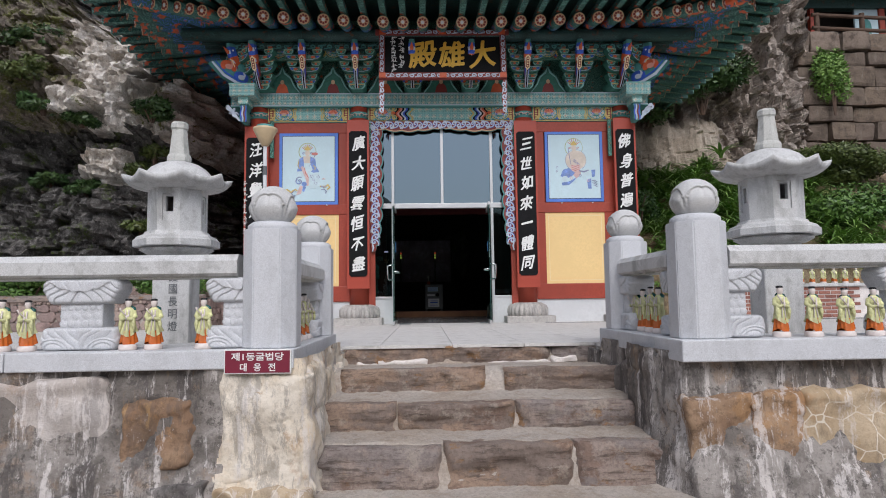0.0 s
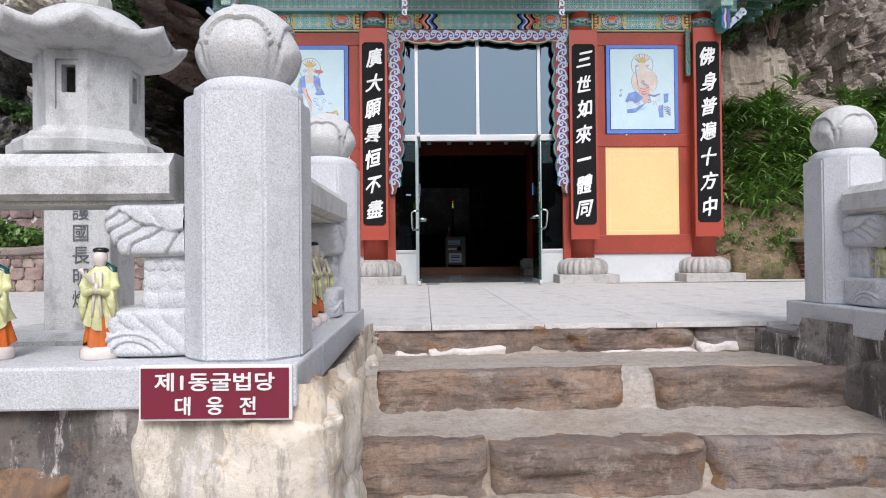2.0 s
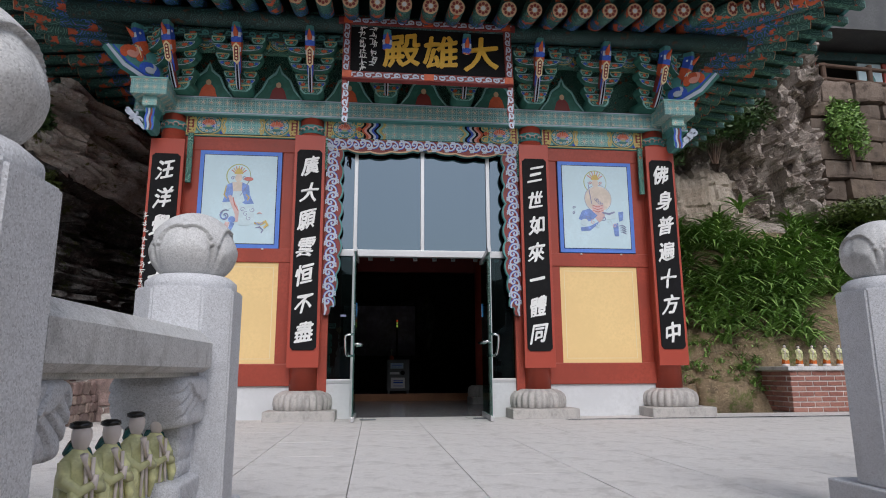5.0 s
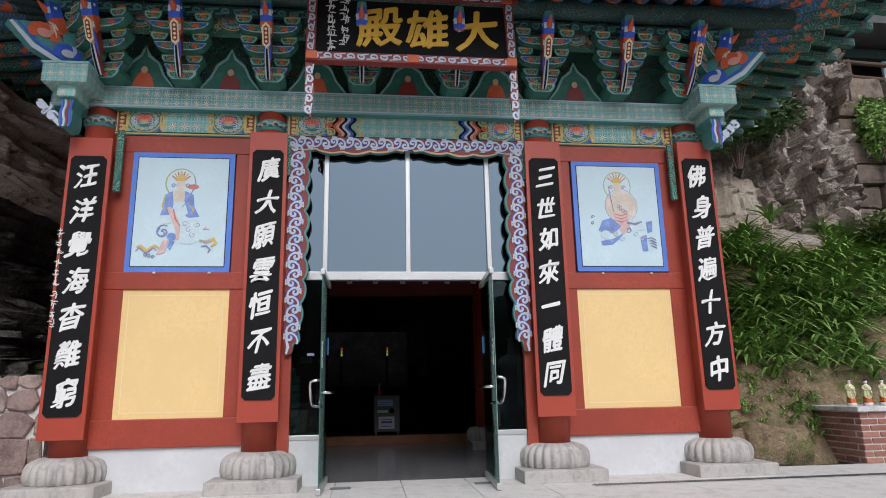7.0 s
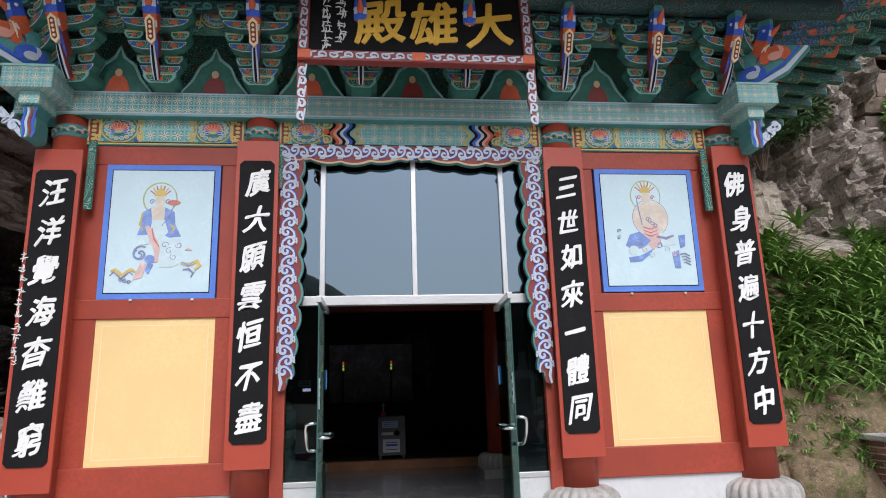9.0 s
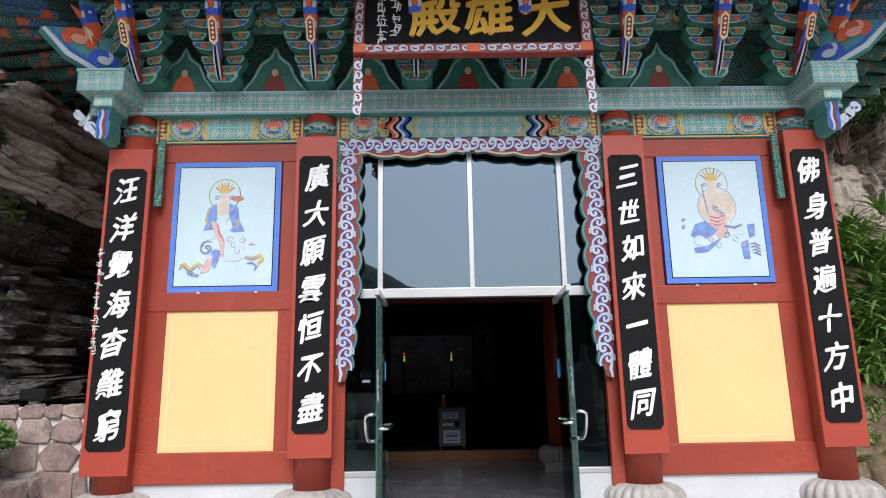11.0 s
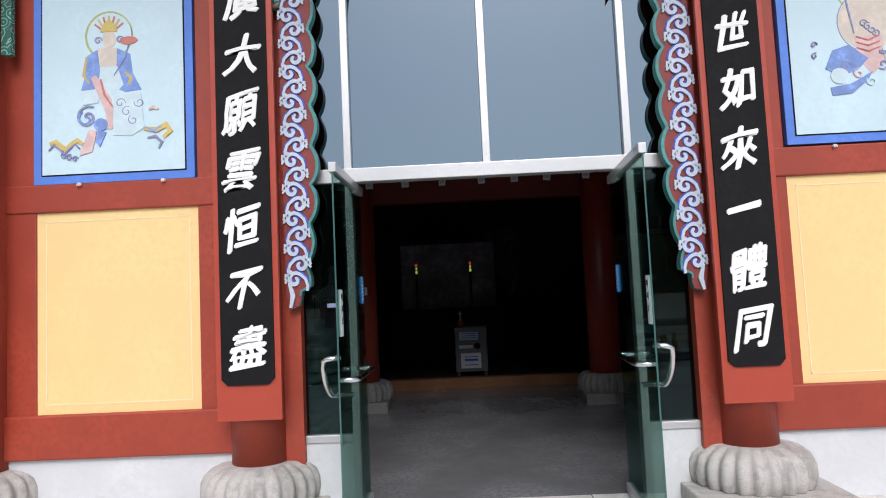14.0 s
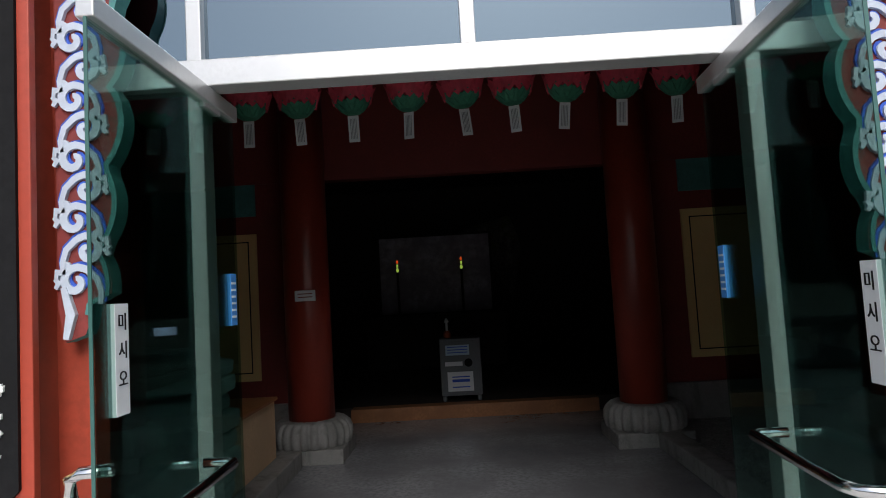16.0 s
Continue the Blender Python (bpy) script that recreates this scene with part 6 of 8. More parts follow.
# small painted niches between the brackets
for i, x in enumerate((-2.44, -1.56, -0.65, 0.33, 1.31, 2.22, 3.1)):
    if x > 3:
        continue
    n = thing("painted_niche", "pointed niche with a small robed figure shape between brackets", "painting", pose(x, 10.88, 4.887), "painted niches")
    part("niche_ground", plate(bmesh.new(), [(-0.30, 0.0), (0.30, 0.0), (0.20, 0.14), (0.14, 0.28), (0.04, 0.36), (0, 0.46), (-0.04, 0.36), (-0.14, 0.28), (-0.20, 0.14)], -0.02, 0.03), GREEN_FIELD, n)
    bm = bmesh.new()
    ribbon(bm, [(-0.30, 0.01), (-0.20, 0.14), (-0.14, 0.28), (-0.04, 0.36), (0, 0.47), (0.04, 0.36), (0.14, 0.28), (0.20, 0.14), (0.30, 0.01)], 0.03, -0.03, -0.018)
    part("niche_rim", bm, MINT, n, "mint rim")
    bm = bmesh.new()
    plate(bm, [(-0.11, 0.01), (0.11, 0.01), (0.08, 0.12), (0.04, 0.17), (-0.04, 0.17), (-0.08, 0.12)], -0.026, -0.018, 0)
    plate(bm, oval(0, 0.20, 0.033, 0.04, 10), -0.028, -0.018, 1)
    part("figure_shape", bm, [ORANGE if i % 2 == 0 else MAROON, TAN], n, "plain robed shape")
# painted panel band over the brackets
up = thing("eave_panel_band", "dark green panel band with lotus roundels under the rafters", "panel", pose(0, 0, -0.10), kind="structure")
part("panel", B(-3.1, 3.75, 10.62, 10.72, 5.52, 5.80), GREEN, up)
for i in range(7):
    bm = bmesh.new()
    rosette(bm, -2.44 + 0.925 * i, 5.66, 0.12, 10.62)
    part("lotus_roundel", bm, PAINTS, up, "painted lotus roundel")
    part("upright", B(-2.44 + 0.925 * i + 0.40, -2.44 + 0.925 * i + 0.52, 10.595, 10.625, 5.53, 5.79), STAR_FIELD, up)
part("eave_purlin", tube(bmesh.new(), [(-4.0, 10.42, 5.86), (-2.0, 10.42, 5.84), (2.7, 10.42, 5.84), (4.65, 10.42, 5.86)], 0.11, 16), DKGREEN, up, "green painted round purlin, eave shade in its colour", smooth=True)
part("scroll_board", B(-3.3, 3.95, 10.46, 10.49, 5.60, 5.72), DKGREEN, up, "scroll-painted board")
bm = bmesh.new()
scroll_band(bm, -3.2, 3.9, 5.66, 0.035, 10.45, 10.462, 0.14, 0.022)
part("scrollwork", bm, TEAL, up, "teal scrolls")


# ---- eave and roof ----
HX, CORNER_Y = 5.68, 8.98


def lift(d):
    return 0.0130 * d * d


roof = thing("temple_roof", "tiled temple roof with painted rafters and upturned eaves", "roof", kind="structure")
bm = bmesh.new()
plate(bm, oval(0, 0, 0.092, 0.092, 18), -0.006, 0.0, 0)
for k in range(8):
    a = 2 * math.pi * k / 8
    plate(bm, oval(0.055 * math.cos(a), 0.055 * math.sin(a), 0.020, 0.020, 7), -0.010, 0.0, 1)
plate(bm, oval(0, 0, 0.028, 0.028, 9), -0.012, 0.0, 2)
END_DISC = as_mesh("rafter_end", bm, [TAN, MAROON, PAPER])


def rafter(p, q, r=0.095):
    bm = tube(bmesh.new(), [p, Vector(p).lerp(Vector(q), 0.55), Vector(p).lerp(Vector(q), 0.80), q], r, 12)
    for f in bm.faces:
        c = f.calc_center_median()
        t = (c - Vector(p)).length / (Vector(q) - Vector(p)).length
        f.material_index = 0 if t < 0.55 else (1 if t < 0.8 else 2)
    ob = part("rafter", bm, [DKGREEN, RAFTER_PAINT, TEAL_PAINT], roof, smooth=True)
    d = (Vector(q) - Vector(p)).normalized()
    m = d.to_track_quat("-Y", "Z").to_matrix().to_4x4()
    m.translation = Vector(q) + d * 0.001
    part("rafter_end", END_DISC, None, ob, "painted flower disc on the rafter end", m)


RAFTER_PAINT = swirl_paint("rafter_tip_paint", (0.02, 0.10, 0.085), (0.07, 0.16, 0.58), (0.60, 0.11, 0.035), 9, 0.55)
TEAL_PAINT = swirl_paint("rafter_tip_teal", (0.022, 0.09, 0.08), (0.11, 0.26, 0.22), (0.56, 0.10, 0.035), 10, 0.57)
SP = 0.315
n = 11
for i in range(-n, n + 1):
    x = CX + i * SP
    z = lift(i * SP)
    rafter((x, 11.3, 6.10 + z * 0.3), (x, 9.80 - 0.02 * abs(i) / n, 5.685 + z))
for s in (-1, 1):
    for k in range(1, 8):
        f = k / 8
        # fan towards the corner
        q = (CX + s * (3.60 + 1.5 * f), 9.78 - 0.16 * f, 5.685 + lift(3.5 + 1.6 * f))
        p = (CX + s * (3.25 + 0.2 * f), 11.3 - 0.1 * f, 6.12)
        rafter(p, q)
        q = (CX + s * (5.15 - 0.08 * f), 9.65 + 2.0 * f, 5.70 + lift(5.1 - 1.4 * f))
        p = (CX + s * 3.35, 11.25 + 0.6 * f, 6.12)
        rafter(p, q)
    for k in range(11):
        y = 12.0 + SP * k
        rafter((CX + s * 3.2, y, 6.14), (CX + s * 5.02, y, 5.70 + lift(max(0, 3.5 - 0.3 * k))))

# flying rafters: square spars above the round ones, with painted ends
bm_me = as_mesh("flying_rafter", B(-0.048, 0.048, -0.62, 0.62, -0.05, 0.05, bevel=0.004), [TEAL_PAINT])
sq = B(-0.044, 0.044, -0.004, 0.0, -0.046, 0.046)
box(sq, -0.026, 0.026, -0.007, 0.0, -0.028, 0.028, mat=1)
SQ_END = as_mesh("flying_rafter_end", sq, [MINT, ORANGE])


def flyer(x, y, z, turn, rise):
    ob = part("flying_rafter", bm_me, None, roof, at=pose(x, y, z, rise, 0, turn))
    part("flying_rafter_end", SQ_END, None, ob, "mint and red painted end", pose(0, -0.621, 0))


for i in range(-17, 18):
    x = CX + i * SP
    if abs(i) <= 16:
        flyer(x, 9.78 - 0.04 * (abs(i) / 16) ** 2, 5.86 + lift(i * SP), -max(0, abs(i) - 10) * 5 * (1 if i > 0 else -1) * -1, 5)
for s in (-1, 1):
    for k in range(16):
        y = 9.6 + SP * k
        flyer(CX + s * 5.10, y, 5.88 + lift(max(0.0, 5.1 - 0.36 * k)), s * 90, 5)


# boards over the rafters and the curved edge boards
def eave_front(u, v):
    d = (u * 2 - 1) * HX
    y0 = 9.12 - 0.10 * (abs(d) / HX) ** 3
    y = y0 + v * (11.4 - y0)
    shrink = 1 - 0.33 * v
    return CX + d * shrink, y, 5.93 + lift(d) * (1 - v) + 0.42 * v


def eave_side(s):
    def f(u, v):
        y = CORNER_Y - 0.02 + u * 6.3
        e = lift(HX) * max(0.0, 1 - u * 1.15) ** 2
        x = HX - v * 2.2
        yy = max(y, CORNER_Y + v * 2.35)
        return CX + s * x, yy, 5.93 + e * (1 - v) + 0.42 * v
    return f


part("eave_board", sheet("eave_board", 60, 8, eave_front, [DKGREEN]), None, roof, "green boards over the rafters, eave shade in their colour")
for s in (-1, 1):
    part("eave_board", sheet("eave_board", 40, 8, eave_side(s), [DKGREEN]), None, roof, "green boards over the rafters, eave shade in their colour")
    part("hip_rafter", tube(bmesh.new(), [(CX + s * 3.2, 11.1, 5.95), (CX + s * 4.6, 9.75, 5.98), (CX + s * 5.6, 9.06, 6.25)], 0.12, 8), RAFTER_PAINT, roof, "large painted corner rafter")
for dz, h, dy, m, nm in ((-0.02, 0.05, -0.01, TEAL, "teal edge board"), (0.03, 0.035, -0.03, COBALT, "blue edge line"), (0.065, 0.05, -0.05, MINT, "mint edge line")):
    def edge(u, v):
        x, y, z = eave_front(u, 0)
        k = (v * 4) % 4
        oy, oz = ((0, 0), (0, 1), (1, 1), (1, 0), (0, 0))[round(k) if v < 1 else 4]
        return x, y + dy + 0.06 * oy, z + dz + h * oz
    part("edge_board", sheet("edge_board", 60, 4, edge, [m]), None, roof, nm)
    for s in (-1, 1):
        def edge2(u, v):
            x, y, z = eave_side(s)(u, 0)
            oy, oz = ((0, 0), (0, 1), (1, 1), (1, 0), (0, 0))[round(v * 4)]
            return x + s * (-dy - 0.06 * oy), y, z + dz + h * oz
        part("edge_board", sheet("edge_board", 40, 4, edge2, [m]), None, roof, nm)


# tiled hip roof above
def tile_front(u, v):
    d = (u * 2 - 1) * HX
    x, y, z = eave_front(u, 0)
    rise = v ** 1.25
    return CX + d * (1 - 0.42 * v), y - 0.06 + v * 4.4, z + 0.13 + rise * 2.5 * (1 - 0.1 * (abs(d) / HX)) + 0.028 * (abs(math.sin(u * 42 * math.pi)) ** 0.5)


me = sheet("tile_field", 252, 16, tile_front, [TILE])
part("tile_field", me, None, roof, "dark grey half-round roof tiles", kind="stuff")
for s in (-1, 1):
    def tile_side(u, v):
        x, y, z = eave_side(s)(u, 0)
        return CX + s * (HX + 0.06 - 2.6 * v), max(y, CORNER_Y + v * 4.4), z + 0.13 + v ** 1.25 * 2.5 + 0.028 * (abs(math.sin(u * 26 * math.pi)) ** 0.5)
    part("tile_field", sheet("tile_field", 156, 12, tile_side, [TILE]), None, roof, "dark grey half-round roof tiles", kind="stuff")
    part("hip_ridge", tube(bmesh.new(), [(CX + s * 5.7, 9.0, 6.45), (CX + s * 4.2, 11.0, 7.2), (CX + s * 2.96, 13.45, 8.75)], 0.14, 10), TILE, roof, "dark hip ridge")
part("main_ridge", B(CX - 3.2, CX + 3.2, 13.25, 13.65, 8.5, 9.0, bevel=0.05), TILE, roof, "dark main ridge")
part("back_slope", B(CX - 5.5, CX + 5.5, 13.6, 15.4, 6.0, 8.6), TILE, roof, "rear roof against the cliff")

# side walls of the hall
for nm, x in (("wall_side_left", -2.92), ("wall_side_right", 3.44)):
    w = solid(nm, B(x, x + 0.14, 11.13, 15.4, TER - 0.05, 6.2), RED, "red timber side wall of the hall", "wall", kind="structure")


# ---- glazed entrance ----
DL, DR = -0.536, 1.192
win = thing("window_1", "tall aluminium window front with reflecting panes over the doors", "window", kind="structure")
for x, z0, z1, w in ((-0.875, TER, 4.30, 0.045), (1.56, TER, 4.30, 0.045), (DL, TER, 4.30, 0.048), (DR, TER, 4.30, 0.048), (0.325, 2.95, 4.30, 0.048)):
    part("mullion", B(x - w / 2, x + w / 2, WALL - 0.03, WALL + 0.05, z0, z1, bevel=0.004), ALU, win)
part("transom", B(-0.85, 1.535, WALL - 0.036, WALL + 0.056, 2.866, 2.952, bevel=0.004), ALU, win)
part("head", B(-0.9, 1.58, WALL - 0.033, WALL + 0.053, 4.29, 4.40), ALU, win)
for x0, x1 in ((-0.855, DL - 0.022), (DR + 0.022, 1.54)):
    part("bottom_bar", B(x0, x1, WALL - 0.03, WALL + 0.05, 1.29, 1.335, bevel=0.003), ALU, win)
    part("foot_panel", B(x0, x1, WALL - 0.02, WALL + 0.1, TER, 1.29), PLASTER, win, "white foot panel under the side light")
for x0, x1 in ((-0.855, DL - 0.02), (DL + 0.02, 0.305), (0.345, DR - 0.02), (DR + 0.02, 1.54)):
    p = part("pane", B(x0, x1, WALL + 0.004, WALL + 0.010, 2.95, 4.295), TRANSOM_GLASS, win, "blue-grey reflecting pane")
    p.visible_shadow = False
for x0, x1 in ((-0.855, DL - 0.02), (DR + 0.02, 1.54)):
    p = part("pane", B(x0, x1, WALL + 0.004, WALL + 0.010, 1.33, 2.87), SIDE_GLASS, win, "dark green side pane")
    p.visible_shadow = False


def glass_door(name, x, y0, y1, lean, s):
    """Frameless glass leaf standing open on its floor pivot. s: the side on which the pull faces the way."""
    d = thing(name, "open frameless green glass door leaf with chrome pulls", "door", pose(x, WALL, TER, 0, 0, lean), kind="structure")
    a, b = y0 - WALL, y1 - WALL   # free edge and pivot edge
    g = part("glass_leaf", B(-0.004, 0.004, a, b, 0.02, 1.99), DOOR_GLASS, d, "greenish glass leaf")
    g.visible_shadow = False
    bm = bmesh.new()
    box(bm, -0.004, 0.004, a - 0.003, a, 0.02, 1.98)
    part("glass_edge", bm, GLASS_EDGE, d, "green polished glass edge")
    part("top_rail", B(-0.02, 0.02, a - 0.004, b + 0.004, 1.945, 1.997, bevel=0.003), ALU, d, "aluminium top rail")
    part("bottom_rail", B(-0.02, 0.02, a - 0.004, b + 0.004, 0.008, 0.06, bevel=0.003), ALU, d, "aluminium bottom rail")
    # a quarter-round pull bolted high near the free edge and low towards the pivot
    arc = [(a + 0.37 - 0.30 * math.sin(q), 0.745 + 0.22 * (1 - math.cos(q))) for q in [math.pi / 2 * i / 10 for i in range(11)]]
    bar = [(-s * 0.095, y, z) for y, z in arc]
    pts = [(0, arc[0][0] + 0.015, arc[0][1]), (-s * 0.07, arc[0][0] + 0.012, arc[0][1])] + bar + [(-s * 0.07, arc[-1][0], arc[-1][1] + 0.014), (0, arc[-1][0], arc[-1][1] + 0.018)]
    part("door_handle", tube(bmesh.new(), pts, 0.014, 12), CHROME, d, "chrome quarter-round pull", smooth=True)
    # a level bar on the face towards the way
    z, far = (0.872, -0.12) if s > 0 else (0.897, -0.22)
    pts = [(0, a + 0.022, z), (s * 0.05, a + 0.024, z), (s * 0.078, a + 0.036, z), (s * 0.092, a + 0.07, z), (s * 0.094, a + 0.2, z), (s * 0.092, far - 0.02, z), (s * 0.085, far - 0.004, z), (s * 0.07, far, z), (0, far, z)]
    part("push_bar", tube(bmesh.new(), pts, 0.014, 12), CHROME, d, "chrome level push bar", smooth=True)
    part("hinge_patch", B(-0.012, 0.012, -0.06, 0.06, 1.93, 1.995), ALU, d)
    return d


left_leaf = glass_door("door_1", -0.503, 10.34, 11.19, -0.5, 1)
right_leaf = glass_door("door_2", 1.112, 10.26, 11.19, -3.5, -1)
for leaf, s in ((left_leaf, 1), (right_leaf, -1)):
    a = -0.6 if s > 0 else -0.72
    part("notice", B(-0.0055, 0.0055, a + 0.02, a + 0.075, 1.09, 1.335), PAPER, leaf, "white push notice")
    for k, ch in enumerate("미시오"):
        for t, xx in ((90, 0.0065), (-90, -0.0065)):
            part("notice_letter", text_mesh("notice_letter", ch, 0.042, BLACK, 0.001), None, leaf, "black Korean letter", pose(xx, a + 0.0475, 1.295 - 0.062 * k, 0, 0, t))
    part("sticker", B(-0.007, 0.007, 0.115, 0.165, 1.25, 1.42), STICKER, leaf, "torn blue sticker")
    bm = bmesh.new()
    for k in range(6):
        box(bm, -0.0085, 0.0085, 0.119, 0.156, 1.275 + 0.022 * k, 1.282 + 0.022 * k)
    part("sticker_lines", bm, PAPER, leaf, "pale printed lines")
part("label_strip", B(DL - 0.16, DL - 0.09, WALL - 0.005, WALL + 0.003, 2.10, 2.125), FADED_LINE, win, "small blue label on the side pane")

# carved cloud valance round the opening
val = thing("carved_valance", "carved cloud valance painted red, white, blue and green", "valance")
VY = 10.90


def scallop(k, amp, n):
    return amp * abs(math.sin(math.pi * k * n)) ** 0.7


top = [(-0.935, 4.388), (1.60, 4.388)]
lower = []
for i in range(81):
    f = i / 80
    x = 1.60 - f * 2.535
    arch = 0.045 * math.cos(math.pi * (f - 0.5) * 2) ** 2
    lower.append((x, 4.222 + arch - scallop(f, 0.030, 9) + (0.035 if abs(f - 0.5) < 0.02 else 0)))
part("top_board", plate(bmesh.new(), top + lower, VY - 0.03, VY + 0.03, 0, 1), [MAROON, TEAL], val, "scalloped carved top board")
bm, bb = bmesh.new(), bmesh.new()
cloud_chain(bm, bb, lambda s, d: (-0.925 + s, 4.322 + d), 2.515, 0.076, 0.082, VY - 0.029, 0.022)
part("cloud_scroll", bm, LILAC, val, "white cloud scrolls", kind="stuff")
part("cloud_shadow_line", bb, COBALT, val, "blue shading of the scrolls", kind="stuff")
part("scallop_rim", ribbon(bmesh.new(), [(x, z + 0.010) for x, z in lower], 0.020, VY - 0.036, VY - 0.026), TAN, val, "ochre painted scallop rim")
for s, xo in ((1, -0.915), (-1, 1.58)):
    zt, zb = 4.30, 2.10
    out = [(xo, zt), (xo, zb + 0.10), (xo + s * 0.02, zb)]
    inner = []
    for i in range(76):
        f = i / 75
        z = zb + 0.02 + f * (zt - zb - 0.02)
        w = 0.10 + 0.075 * min(1, f * 3.0) + scallop(f, 0.045, 9)
        inner.append((xo + s * (w if f > 0.04 else 0.04 + w * 0.4), z))
    outline = out + inner
    part("side_board", plate(bmesh.new(), outline if s > 0 else outline[::-1], VY - 0.028, VY + 0.028, 0, 1), [MAROON, TEAL], val, "scalloped carved side board with green edges")
    rim = [p for p in inner if p[1] > zb + 0.05]
    part("scallop_rim", ribbon(bmesh.new(), [(x - s * 0.008, z) for x, z in rim], 0.020, VY - 0.036, VY - 0.026), TEAL, val, "green painted scallop rim")
    bm, bb = bmesh.new(), bmesh.new()
    cloud_chain(bm, bb, lambda q, d: (xo + s * (0.078 + d), zb + 0.13 + q), zt - zb - 0.13, 0.086, 0.088, VY - 0.027, 0.024)
    ribbon(bm, [(xo + s * 0.03, zb + 0.01), (xo + s * 0.045, zb + 0.08), (xo + s * 0.025, zb + 0.16)], 0.028, VY - 0.044, VY - 0.026)
    part("cloud_scroll", bm, LILAC, val, "white cloud scrolls", kind="stuff")
    part("cloud_shadow_line", bb, COBALT, val, "blue shading of the scrolls", kind="stuff")
    # red jamb board that carries the valance
    solid("door_jamb", B(min(xo - s * 0.06, xo + s * 0.07), max(xo - s * 0.06, xo + s * 0.07), VY + 0.032, WALL + 0.05, TER + 0.25, 4.39), RED, "red jamb board beside the glass front", "trim", kind="structure")


# ---- inside the hall ----
solid("floor_hall", B(-2.80, 3.45, WALL - 0.02, 16.0, TER - 0.06, TER - 0.002), INFLOOR, "dark polished stone floor inside the hall", "floor", kind="structure")
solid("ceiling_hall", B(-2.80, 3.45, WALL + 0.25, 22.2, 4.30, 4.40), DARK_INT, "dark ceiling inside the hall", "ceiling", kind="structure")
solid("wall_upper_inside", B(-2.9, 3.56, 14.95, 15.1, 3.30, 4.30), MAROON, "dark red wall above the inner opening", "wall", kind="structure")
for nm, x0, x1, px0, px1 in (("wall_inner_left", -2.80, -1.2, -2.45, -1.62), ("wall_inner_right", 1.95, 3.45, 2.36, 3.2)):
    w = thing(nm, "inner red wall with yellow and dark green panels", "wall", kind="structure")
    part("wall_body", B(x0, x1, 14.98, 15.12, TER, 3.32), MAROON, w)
    part("foot", B(x0, x1, 14.93, 14.985, TER, 1.24), INSTONE, w, "grey stone wall foot")
    part("yellow_panel", B(px0, px1, 14.955, 14.99, 1.46, 2.83), YELLOW, w, "yellow panel with a dark line")
    bm = bmesh.new()
    m, t = 0.07, 0.010
    for a in ((px0 + m, px1 - m, 1.46 + m, 1.46 + m + t), (px0 + m, px1 - m, 2.83 - m - t, 2.83 - m), (px0 + m, px0 + m + t, 1.46 + m, 2.83 - m), (px1 - m - t, px1 - m, 1.46 + m, 2.83 - m)):
        box(bm, a[0], a[1], 14.951, 14.957, a[2], a[3])
    part("panel_line", bm, BLACK, w, "dark border line")
    part("green_panel", B(px0, px1, 14.955, 14.99, 3.0, 3.31), TEAL, w, "dark green upper panel")
for x in (-1.05, 1.76):
    c = thing("inner_column", "glossy red round column inside the hall", "column", pose(x, 14.5, TER), "inner columns")
    lotus_base(c, 0.30, INSTONE, 0.31, 0.62)
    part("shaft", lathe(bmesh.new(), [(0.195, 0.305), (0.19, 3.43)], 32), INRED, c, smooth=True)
tag = thing("column_tag", "small white notice on the inner column", "notice", pose(-1.02, 14.30, 2.22, 0, 0, 5))
part("plate", B(-0.085, 0.085, -0.006, 0.006, -0.045, 0.045, bevel=0.003), PAPER, tag)
bm = bmesh.new()
for k in (-0.015, 0.012):
    box(bm, -0.06, 0.06, -0.008, -0.005, k, k + 0.008)
part("print", bm, MAROON, tag, "printed lines")
solid("wood_sill", B(-0.95, 1.66, 15.80, 15.98, TER - 0.01, 1.0, bevel=0.008), WOOD, "reddish brown wooden sill before the shrine", "sill", kind="structure")
# Shrine floor and walls carry the cave's shade in their near-black colour.
solid("floor_shrine", B(-2.9, 3.5, 15.98, 22.2, 0.80, 0.99), DARK_INT, "wooden floor of the shrine, shade put into its near-black colour", "floor", kind="structure")
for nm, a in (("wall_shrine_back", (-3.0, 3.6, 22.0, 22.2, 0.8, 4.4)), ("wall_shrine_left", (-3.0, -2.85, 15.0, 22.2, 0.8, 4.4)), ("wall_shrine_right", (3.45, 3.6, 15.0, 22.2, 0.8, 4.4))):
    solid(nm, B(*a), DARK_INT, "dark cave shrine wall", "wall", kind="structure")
safe = thing("donation_safe", "grey steel donation safe with paper notices on feet", "safe", pose(0.235, 16.25, 0.99))
part("body", B(-0.225, 0.225, -0.2, 0.2, 0.06, 0.68, bevel=0.01), STEEL, safe)
part("door_plate", B(-0.20, 0.20, -0.212, -0.198, 0.09, 0.65, bevel=0.004), STEEL, safe)
part("notice_top", B(-0.16, 0.10, -0.217, -0.211, 0.50, 0.61), PAPER_BLUE, safe, "pale blue notice")
part("slot_label", B(-0.17, 0.02, -0.217, -0.211, 0.385, 0.43), PAPER, safe, "white slot label")
part("lock", tube(bmesh.new(), [(0.085, -0.205, 0.415), (0.085, -0.225, 0.415)], 0.045, 14), BLACK, safe, "black round lock")
part("notice_low", B(-0.15, 0.13, -0.217, -0.211, 0.11, 0.32), PAPER, safe, "white notice")
bm = bmesh.new()
for z in (0.26, 0.21, 0.15):
    box(bm, -0.10, 0.09, -0.2195, -0.216, z, z + (0.03 if z == 0.21 else 0.012))
